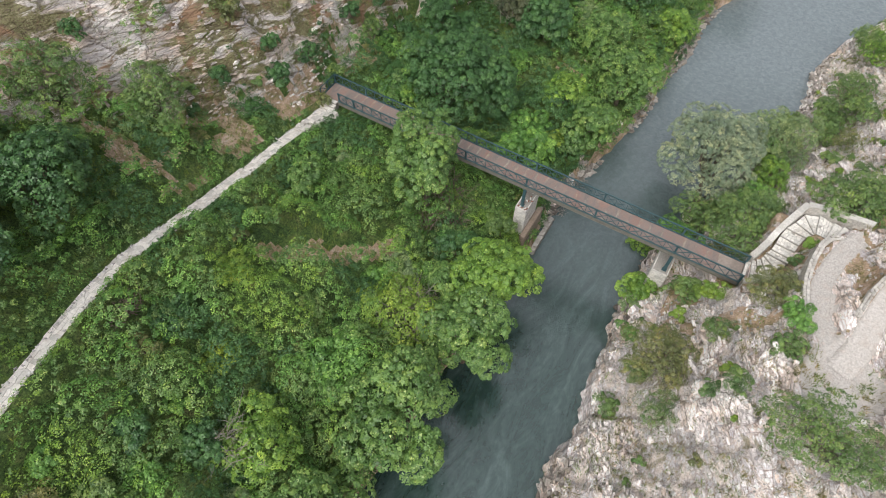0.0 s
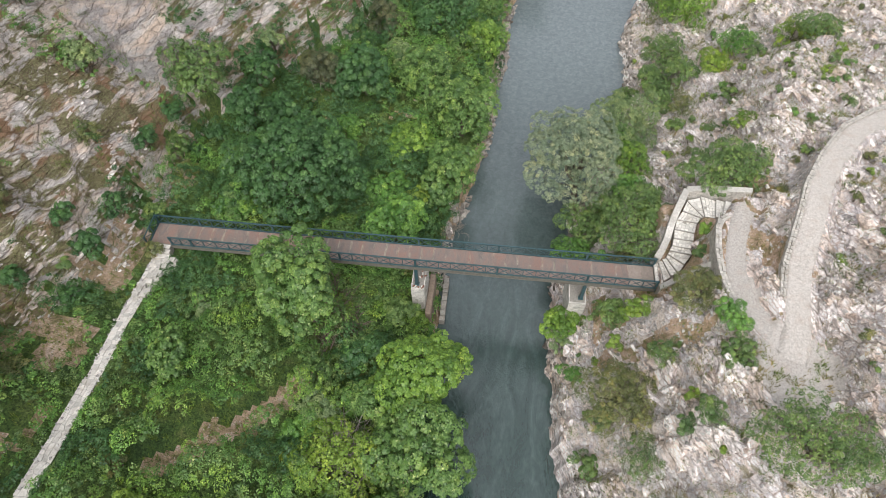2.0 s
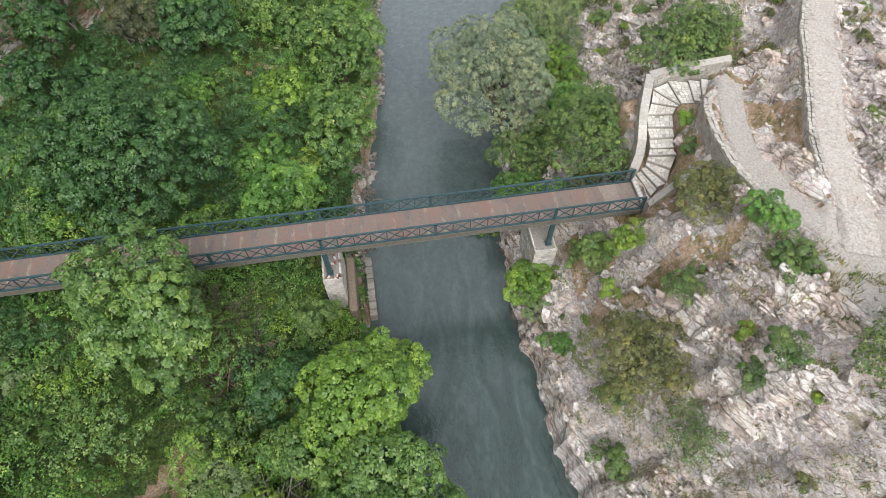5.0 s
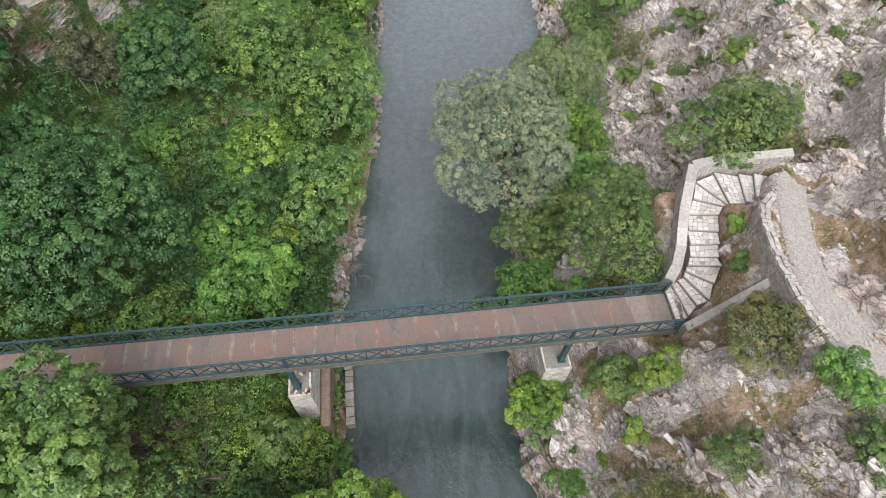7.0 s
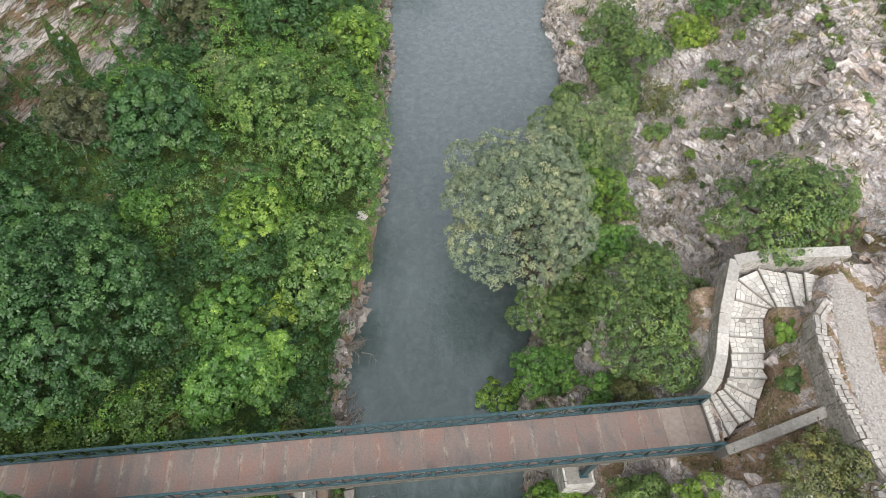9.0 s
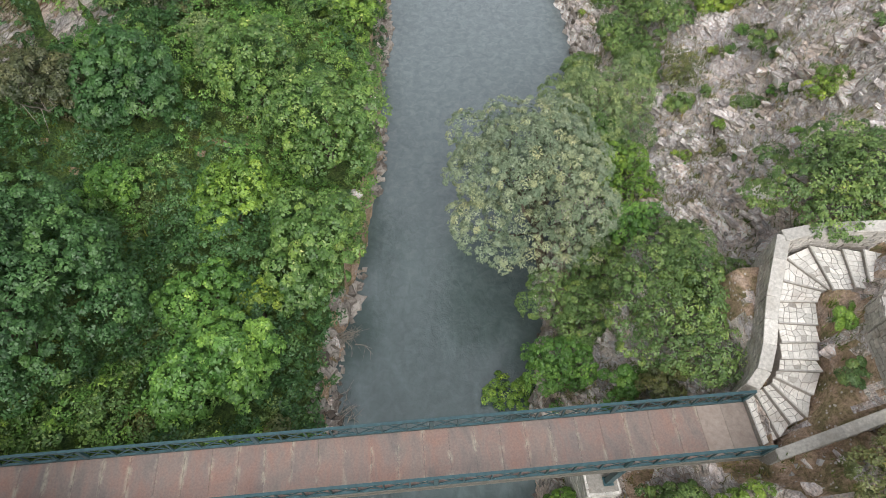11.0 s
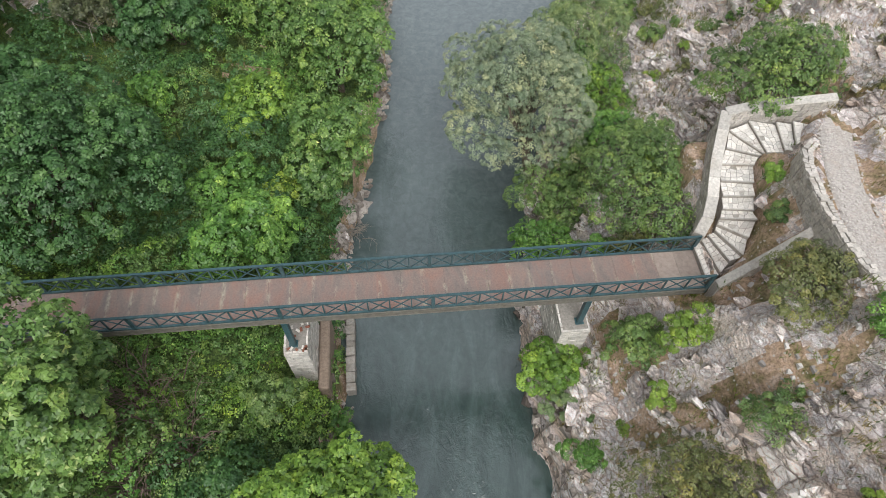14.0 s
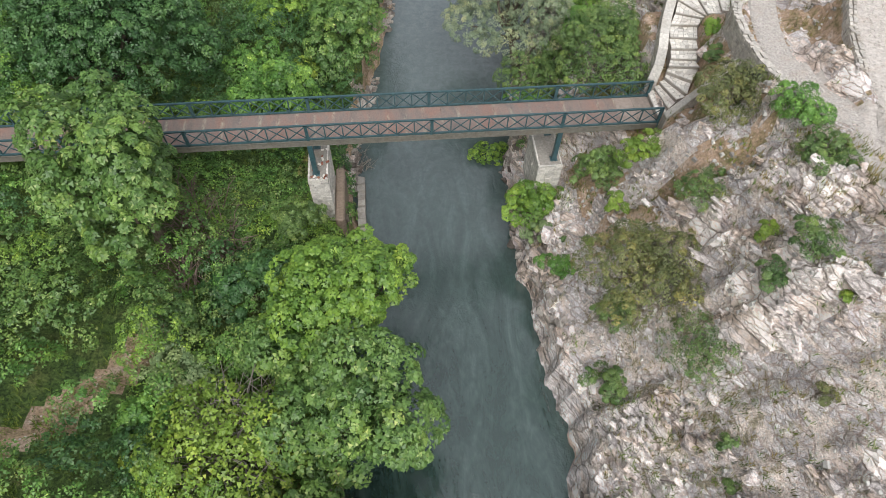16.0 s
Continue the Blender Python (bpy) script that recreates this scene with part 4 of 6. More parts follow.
def build_stairs():
    """Steps that wind up from the bridge, climb straight and turn again to the path."""
    s = thing("stone_stairs", "pale crazy-paved stone stairs winding up from the bridge", "stairs")
    # edges of the treads, inner (by the planted corner) and outer (by the wall)
    outer = [(12.02, 2.02), (12.32, 2.17), (12.56, 2.22), (12.77, 2.28), (12.82, 2.42), (12.9, 2.59), (13.07, 2.95), (13.18, 3.49), (13.25, 4.21), (13.45, 4.99), (13.9, 5.75), (14.3, 6.65), (15.28, 6.98), (16.35, 6.6), (16.94, 6.39), (17.64, 6.07), (18.1, 6.2), (18.7, 5.9)]
    inner = [(12.05, 0.25), (12.6, 0.42), (13.05, 0.8), (13.56, 0.9), (13.96, 1.62), (14.52, 2.38), (14.42, 2.78), (14.62, 3.39), (14.71, 3.98), (14.96, 4.83), (15.26, 5.19), (15.38, 5.12), (15.38, 5.01), (16.08, 4.92), (16.44, 4.78), (16.66, 4.77), (17.15, 4.6), (17.5, 4.45)]
    rise = [8.8, 9.08, 9.35, 9.62, 9.88, 10.1, 10.3, 10.5, 10.7, 10.9, 11.08, 11.25, 11.45, 11.66, 11.88, 12.1, 12.4]
    n = len(inner) - 1
    for k in range(n):
        z = rise[k]
        a, b_, c, d = inner[k], outer[k], outer[k + 1], inner[k + 1]
        bm = bmesh.new()
        ring = [a, d, c, b_]
        low = z - 0.7
        prism(bm, [(p[0], p[1], low) for p in ring], [(p[0], p[1], z + h) for p, h in zip(ring, (0, 0.03, 0.03, 0))])
        tread = part("step", bm, MORTAR, s)
        # paving flags on the tread, and a proud nosing course
        flags(tread, a, b_, c, d, z, 100 + k, 0.24, 0.03)
        bm = bmesh.new()
        p, q = Vector((*a, z - 0.01)), Vector((*b_, z - 0.01))
        beam(bm, p, q, 0.07, 0.05)
        part("nosing", bm, COPING, tread)


build_stairs()


def wall_run(name, label, pts, width, depth, cap, stone, seed, cap_h=0.07, cat="wall", cell=0.27):
    """A stone wall along points (x, y, top), with rough stones on both faces and a cap."""
    rnd = random.Random(seed)
    w = thing(name, label, cat)
    for (x0, y0, z0), (x1, y1, z1) in zip(pts, pts[1:]):
        d = Vector((x1 - x0, y1 - y0))
        length = d.length
        d.normalize()
        nrm = Vector((-d.y, d.x))
        hw = width / 2
        def ring(o, dz):
            return [(x0 + nrm.x * o, y0 + nrm.y * o, z0 + dz), (x1 + nrm.x * o, y1 + nrm.y * o, z1 + dz), (x1 - nrm.x * o, y1 - nrm.y * o, z1 + dz), (x0 - nrm.x * o, y0 - nrm.y * o, z0 + dz)]
        bm = bmesh.new()
        prism(bm, list(reversed(ring(hw - 0.03, -depth))), list(reversed(ring(hw - 0.03, -cap_h))))
        part("wall_core", bm, MORTAR, w)
        if cap:
            bm = bmesh.new()
            prism(bm, list(reversed(ring(hw + 0.02, -cap_h))), list(reversed(ring(hw + 0.02, rnd.uniform(-0.005, 0.012)))))
            bmesh.ops.bevel(bm, geom=bm.edges[:], offset=0.015, segments=1, affect="EDGES")
            part("coping", bm, cap, w)
        if not cap:
            p = 0.0
            while p < length - 0.05:
                q = min(p + rnd.uniform(0.16, 0.34), length)
                for o0, o1 in ((-hw, -0.02), (0.02, hw)):
                    z_ = z0 + (z1 - z0) * (p + q) / 2 / length
                    ring_ = [(x0 + d.x * s_ + nrm.x * o_, y0 + d.y * s_ + nrm.y * o_) for s_, o_ in ((p + 0.012, o0), (q - 0.012, o0), (q - 0.012, o1), (p + 0.012, o1))]
                    ring_ = [(u_ + rnd.uniform(-0.02, 0.02), v_ + rnd.uniform(-0.02, 0.02)) for u_, v_ in ring_]
                    bm = bmesh.new()
                    up_ = rnd.uniform(0.03, 0.13)
                    prism(bm, [(u_, v_, z_ - 0.05) for u_, v_ in ring_], [(u_, v_, z_ + up_) for u_, v_ in ring_])
                    bmesh.ops.recalc_face_normals(bm, faces=bm.faces[:])
                    part("top_stone", bm, stone, w)
                p = q
        for side in (-1, 1):
            rows = max(1, int((min(depth, 2.0) - cap_h) / (cell * 0.75)))
            for r in range(rows):
                p = 0.0
                while p < length - 0.04:
                    q = min(p + rnd.uniform(0.6, 1.5) * cell, length)
                    za, zb = -cap_h - r * cell * 0.75, -cap_h - (r + 1) * cell * 0.75
                    o = hw + rnd.uniform(0.0, 0.035)
                    def at(s_, o_, dz):
                        t = s_ / length
                        return (x0 + d.x * s_ + nrm.x * o_ * side, y0 + d.y * s_ + nrm.y * o_ * side, z0 + (z1 - z0) * t + dz)
                    j = lambda: rnd.uniform(-0.02, 0.02)
                    e = 0.012
                    bm = bmesh.new()
                    front = [at(p + e + j(), o, zb + e + j()), at(q - e + j(), o, zb + e + j()), at(q - e + j(), o, za - e + j()), at(p + e + j(), o, za - e + j())]
                    back = [at(p + e, hw - 0.08, zb + e), at(q - e, hw - 0.08, zb + e), at(q - e, hw - 0.08, za - e), at(p + e, hw - 0.08, za - e)]
                    if side > 0:
                        prism(bm, front[::-1], back[::-1])
                    else:
                        prism(bm, front, back)
                    bmesh.ops.recalc_face_normals(bm, faces=bm.faces[:])
                    part("wall_stone", bm, stone, w)
                    p = q
    return w


wall_run("stair_wall", "pale stone parapet wall with worn coping beside the stairs", [(12.1, 2.25, 9.45), (12.35, 2.6, 10.15), (12.66, 3.4, 10.6), (12.9, 4.25, 10.9), (13.17, 5.05, 11.15), (13.75, 6.4, 11.6), (14.15, 7.3, 11.85), (15.4, 7.35, 12.1), (16.6, 7.1, 12.45), (18.5, 6.65, 13.05)], 0.46, 2.4, COPING, WALL_STONE, 11)
wall_run("sloping_wall", "low sloping stone wall with broad pale coping", [(12.15, -0.22, 9.25), (13.7, 0.0, 10.95), (15.25, 0.25, 12.7)], 0.36, 1.6, COPING, WALL_STONE, 12)
wall_run("retaining_wall", "rough stone retaining wall along the gravel path", [(16.75, 4.5, 12.6), (15.95, 3.85, 12.8), (15.5, 2.9, 12.98), (15.25, 1.5, 13.15), (15.1, 0.3, 13.28), (15.02, -1.2, 13.45), (15.12, -2.6, 13.65), (15.6, -4.6, 13.95)], 0.42, 1.8, None, WALL_STONE, 13, 0.0)
wall_run("path_kerb", "rough stone kerb wall holding the upper path", [(18.0, -3.4, 14.65), (18.55, -1.0, 14.85), (19.35, 1.0, 15.05), (20.2, 3.2, 15.3), (21.1, 5.6, 15.45), (22.8, 8.6, 15.45), (25.3, 12.0, 15.2), (28.4, 14.4, 14.9), (32.0, 15.9, 14.6), (38, 18.3, 14.3)], 0.34, 1.0, None, WALL_STONE, 14, 0.0)


def ribbon(name, label, pts, width, material_, lift=0.0, cat="path"):
    """A path surface that follows its line, slightly worn and uneven."""
    dense = []
    for (x0, y0, z0), (x1, y1, z1) in zip(pts, pts[1:]):
        n = max(2, int(math.dist((x0, y0), (x1, y1)) / 0.3))
        dense += [(x0 + (x1 - x0) * k / n, y0 + (y1 - y0) * k / n, z0 + (z1 - z0) * k / n) for k in range(n)]
    dense.append(pts[-1])
    p = np.array(dense)
    t = np.gradient(p[:, :2], axis=0)
    t /= np.linalg.norm(t, axis=1)[:, None]
    nrm = np.stack([-t[:, 1], t[:, 0]], -1)
    m = 9
    us = np.linspace(-1, 1, m)
    grid = []
    for u in us:
        w = width / 2 * (1 + 0.25 * (vnoise(p[:, 0] * 0.9 + u * 9, p[:, 1] * 0.9, 7) - 0.5) * (abs(u) > 0.9))
        q = p[:, :2] + nrm * (u * w)[:, None]
        z = p[:, 2] + lift + 0.06 * (fbm(q[:, 0] * 1.5, q[:, 1] * 1.5, 9, 3) - 0.5) - 0.22 * (abs(u) == 1)
        grid.append(np.column_stack([q, z]))
    g = np.array(grid)
    i = np.arange(g.shape[0] * g.shape[1]).reshape(g.shape[:2])
    quads = np.stack([i[:-1, :-1], i[:-1, 1:], i[1:, 1:], i[1:, :-1]], -1).reshape(-1, 4)[:, ::-1]
    ob = new(name, mesh_from(name, g.reshape(-1, 3), quads, material_))
    return tagged(ob, label, cat, kind="structure")


ribbon("path_lower", "gravel path of pale broken stone beside the stairs", PATH_LOW, 1.6, GRAVEL, 0.02)
ribbon("path_upper", "wide gravel path of pale stone on the slope", PATH_HIGH, 1.75, GRAVEL, 0.02)
PATH_BED = ribbon("path_left", "narrow path of pale flat stones climbing through the green", PATH_LEFT, 1.0, COPING, 0.0)


def left_steps():
    s = thing("stone_steps", "three pale stone steps down from the bridge deck", "steps")
    for k in range(3):
        bm = bmesh.new()
        z = DECK_Z - 0.02 - 0.17 * k
        box(bm, (-27.75 + 0.1 * k, -0.35 - 0.36 * (k + 1) + 0.3, z - 0.8), (-26.15 + 0.05 * k, -0.0 - 0.36 * k, z), 0.02)
        st = part("step", bm, MORTAR, s)
        rnd = random.Random(k)
        x = -27.75 + 0.1 * k
        while x < -26.2:
            w = rnd.uniform(0.25, 0.5)
            e = min(x + w, -26.15 + 0.05 * k)
            bm = bmesh.new()
            box(bm, (x + 0.01, -0.36 * (k + 1) - 0.03, z - 0.01), (e - 0.01, -0.36 * k - 0.03, z + rnd.uniform(0.02, 0.035)), 0.008)
            part("paving_stone", bm, STONE_PALE, st)
            x = e


left_steps()


def unit(v):
    return v / (np.linalg.norm(v, axis=-1, keepdims=True) + 1e-9)


def cloud_of_leaves(c, nrm, size, rng, aspect=0.62, out=None):
    """Small pointed leaves at places c, facing nrm and pointing along out."""
    n = len(c)
    r = rng.normal(size=(n, 3)) * 0.5
    if out is not None:
        r = r + out * 1.4
    t = unit(r - nrm * np.sum(r * nrm, 1)[:, None])
    s = np.cross(nrm, t)
    h = (size / 2)[:, None]
    tip = c + t * h - nrm * h * rng.uniform(0, 0.6, (n, 1))
    a, b = c - t * h * 0.7 + s * h * aspect, c - t * h * 0.7 - s * h * aspect
    v = np.stack([a, b, tip], 1).reshape(-1, 3)
    return v, np.arange(3 * n).reshape(n, 3)


def leaf_mesh(name, v, f, material_, sprig):
    """A mesh of leaves that carries the tone of the sprig each leaf grows on."""
    me = mesh_from(name, v, f, material_, True)
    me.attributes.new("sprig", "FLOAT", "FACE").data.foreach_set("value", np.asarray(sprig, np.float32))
    return me


def sprays(c, nrm, r, per, rng, flat=0.75):
    """Leaves over the domes of sprigs at c that face nrm: places, facings, ways out and the sprig of each."""
    k = np.repeat(np.arange(len(c)), per)
    n = len(k)
    up = nrm[k]
    side = unit(np.cross(up, rng.normal(size=(len(c), 3))[k]))
    other = np.cross(up, side)
    h = rng.random(n) ** 0.8
    a = rng.uniform(0, 2 * np.pi, n)
    w = np.sqrt(1 - (0.98 * h) ** 2)
    flatwise = side * (np.cos(a) * w)[:, None] + other * (np.sin(a) * w)[:, None]
    depth = (1.06 - 0.4 * rng.random(n) ** 1.7)[:, None]
    p = c[k] + (flatwise + up * (flat * h)[:, None]) * (r[k][:, None] * depth)
    facing = unit(flatwise * 0.45 + up * (0.35 + 0.5 * h)[:, None] + [0, 0, 0.4] + rng.normal(size=(n, 3)) * 0.24)
    return p, facing, flatwise, k


def spaced(p, r, most, share=0.7):
    """Picks places out of p that keep apart by a share of their radii."""
    cell = 2 * share * float(np.max(r))
    seen, kept = {}, []
    keys = np.floor(p / cell).astype(int)
    pl, rl = p.tolist(), r.tolist()
    for i, (kx, ky, kz) in enumerate(keys.tolist()):
        x, y, z = pl[i]
        ok = True
        for dx in (-1, 0, 1):
            for dy in (-1, 0, 1):
                for dz in (-1, 0, 1):
                    for j in seen.get((kx + dx, ky + dy, kz + dz), ()):
                        q = pl[j]
                        if (x - q[0]) ** 2 + (y - q[1]) ** 2 + (z - q[2]) ** 2 < (share * (rl[i] + rl[j])) ** 2:
                            ok = False
                            break
                    if not ok:
                        break
                if not ok:
                    break
            if not ok:
                break
        if ok:
            kept.append(i)
            seen.setdefault((kx, ky, kz), []).append(i)
            if len(kept) >= most:
                break
    return np.array(kept)


def crown_points(rng, n, radii, lobes, spread=0.76, lobe=(0.13, 0.36), low=-0.35, sprig=0.38):
    """Leaves of a crown: domed sprigs, set apart, on the skins of many uneven lobes, and a few leaves within."""
    radii = np.asarray(radii, float)
    d = unit(rng.normal(size=(lobes, 3)))
    d[:, 2] = np.where(d[:, 2] < low, -d[:, 2], d[:, 2])
    lc = d * (rng.uniform(0.3, 1, (lobes, 1)) ** 0.6) * spread
    lean = unit(rng.normal(size=(5, 3)))
    lc *= 0.86 + 0.28 * np.max(np.clip(d @ lean.T, 0, 1) ** 3 * [1, 0.9, 0.7, 0.6, 0.5], axis=1)[:, None] - 0.16 * np.clip(d @ unit(rng.normal(size=3)), 0, 1)[:, None]
    lr = rng.uniform(*lobe, lobes)
    m = int(min(9000, max(60, 26 * radii[0] * radii[1] / sprig ** 2)))
    which = rng.choice(lobes, m, p=lr ** 2 / np.sum(lr ** 2))
    g = unit(rng.normal(size=(m, 3)))
    flip = (g[:, 2] < -0.1) & (rng.random(m) < 0.85)
    g[:, 2] = np.where(flip, -g[:, 2], g[:, 2])
    cc = lc[which] + g * (lr[which] * (1.05 - 0.2 * rng.random(m) ** 2))[:, None]
    inner = np.min(np.linalg.norm((cc[:, None] - lc[None]) / lr[None, :, None], axis=2), axis=1)
    cc, g = cc[inner > 0.72] * radii, g[inner > 0.72]
    cr = sprig * rng.uniform(0.6, 1.35, len(cc))
    pick = spaced(cc, cr, 100000)
    cc, g, cr = cc[pick], g[pick], cr[pick]
    cn = unit(g + [0, 0, 0.55] + rng.normal(size=g.shape) * 0.25)
    per = max(8, int(0.86 * n / len(cc)))
    p, facing, out, k = sprays(cc, cn, cr, per, rng)
    leaf_tone = rng.random(len(cc))[k]
    m = max(1, n - len(p))
    w = rng.integers(0, lobes, m)
    q = unit(rng.normal(size=(m, 3)))
    q[:, 2] = np.abs(q[:, 2])
    p = np.concatenate([p, (lc[w] + q * (lr[w] * rng.uniform(0.45, 0.9, m))[:, None]) * radii])
    facing = np.concatenate([facing, unit(q + [0, 0, 0.5] + rng.normal(size=(m, 3)) * 0.5)])
    # leaves within take only dark tones: the crown's inner shade put into colour
    return p, facing, lc * radii, np.concatenate([out, q]), np.concatenate([leaf_tone, 0.3 * rng.random(m)])


def plant(name, label, category, x, y, top, radii, leaf, size, n, lobes=26, seed=0, bark=None, group="", sink=0.0, low=-0.35, aspect=0.62, sprig=0.42, branches=0, off=(0, 0)):
    """A tree or shrub: trunk and limbs under a crown of leaves; top is the crown's highest point."""
    rng = np.random.default_rng(seed + 1000)
    gz = ground_z(x, y)
    if name != "tree" and not name.endswith("_tree"):
        top = min(top, gz + radii[2] * 1.9)
    centre = np.array([0, 0, max(top - gz - radii[2] * 1.0, radii[2] * (0.2 if name == 'willow_tree' else 0.55))])
    centre[:2] = off
    ob = thing(name, label, category, group, (x, y, gz - 0.05))
    p, nrm, lc, out, leaf_tone = crown_points(rng, n, radii, lobes, low=low, sprig=sprig, **(dict(spread=0.78, lobe=(0.16, 0.32)) if name == 'fig_tree' else dict(spread=0.84, lobe=(0.1, 0.27)) if name == 'willow_tree' else {} if name.endswith('tree') else dict(spread=0.82, lobe=(0.13, 0.36))))
    p = p + centre
    p[:, 2] = np.maximum(p[:, 2], 0.02 + 0.1 * rng.random(len(p)))
    wx, wy, wz = p[:, 0] + x, p[:, 1] + y, p[:, 2] + gz - 0.05
    ok = ~((wy > -0.25) & (wy < 2.25) & (wz > 7.9) & (wz < 9.75) & (wx > -28.2) & (wx < 12.2))
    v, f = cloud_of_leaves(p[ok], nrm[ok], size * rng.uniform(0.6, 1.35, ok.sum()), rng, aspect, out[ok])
    mesh_part("crown", leaf_mesh("crown", v, f, leaf, leaf_tone[ok]), ob)
    bm = bmesh.new()
    r0 = 0.05 * (radii[0] + radii[2]) * 0.55 + 0.02
    fork = Vector((off[0] * 0.5 + rng.normal() * 0.15, off[1] * 0.5 + rng.normal() * 0.15, max(centre[2] - radii[2] * 0.45, 0.15)))
    tube(bm, [(0, 0, -0.4), tuple(fork * 0.5 + Vector((rng.normal() * 0.08, rng.normal() * 0.08, 0))), tuple(fork)], [r0 * 1.25, r0, r0 * 0.8], 8)
    part("trunk", bm, bark or BARK, ob, smooth_faces=True)
    for q in lc[: max(4, lobes // 4)]:
        e = Vector(q + centre)
        mid = fork.lerp(e, 0.5) + Vector(rng.normal(size=3) * 0.12 * radii[0])
        bm = bmesh.new()
        tube(bm, [tuple(fork), tuple(mid), tuple(e)], [r0 * 0.5, r0 * 0.3, r0 * 0.1], 5)
        part("limb", bm, bark or BARK, ob, smooth_faces=True)
    if branches:
        th = 0.05 if name.endswith("tree") else 0.018
        for k in range(branches):
            bm = bmesh.new()
            q = unit(rng.normal(size=3))
            q[2] = abs(q[2]) * 0.7
            e = Vector(q * np.asarray(radii) * rng.uniform(0.7, 1.05) + centre)
            st = fork.lerp(e, 0.35)
            bits = [st, st.lerp(e, 0.5) + Vector(rng.normal(size=3) * 0.25), e]
            tube(bm, [tuple(b) for b in bits], [th, th * 0.7, th * 0.25], 4)
            for j in range(3):
                s_ = bits[1].lerp(e, rng.uniform(0, 0.8))
                tube(bm, [tuple(s_), tuple(s_ + Vector(rng.normal(size=3) * 0.5))], [th * 0.4, th * 0.16], 3)
            part("bare_branch", bm, BARK_PALE, ob)
    return ob


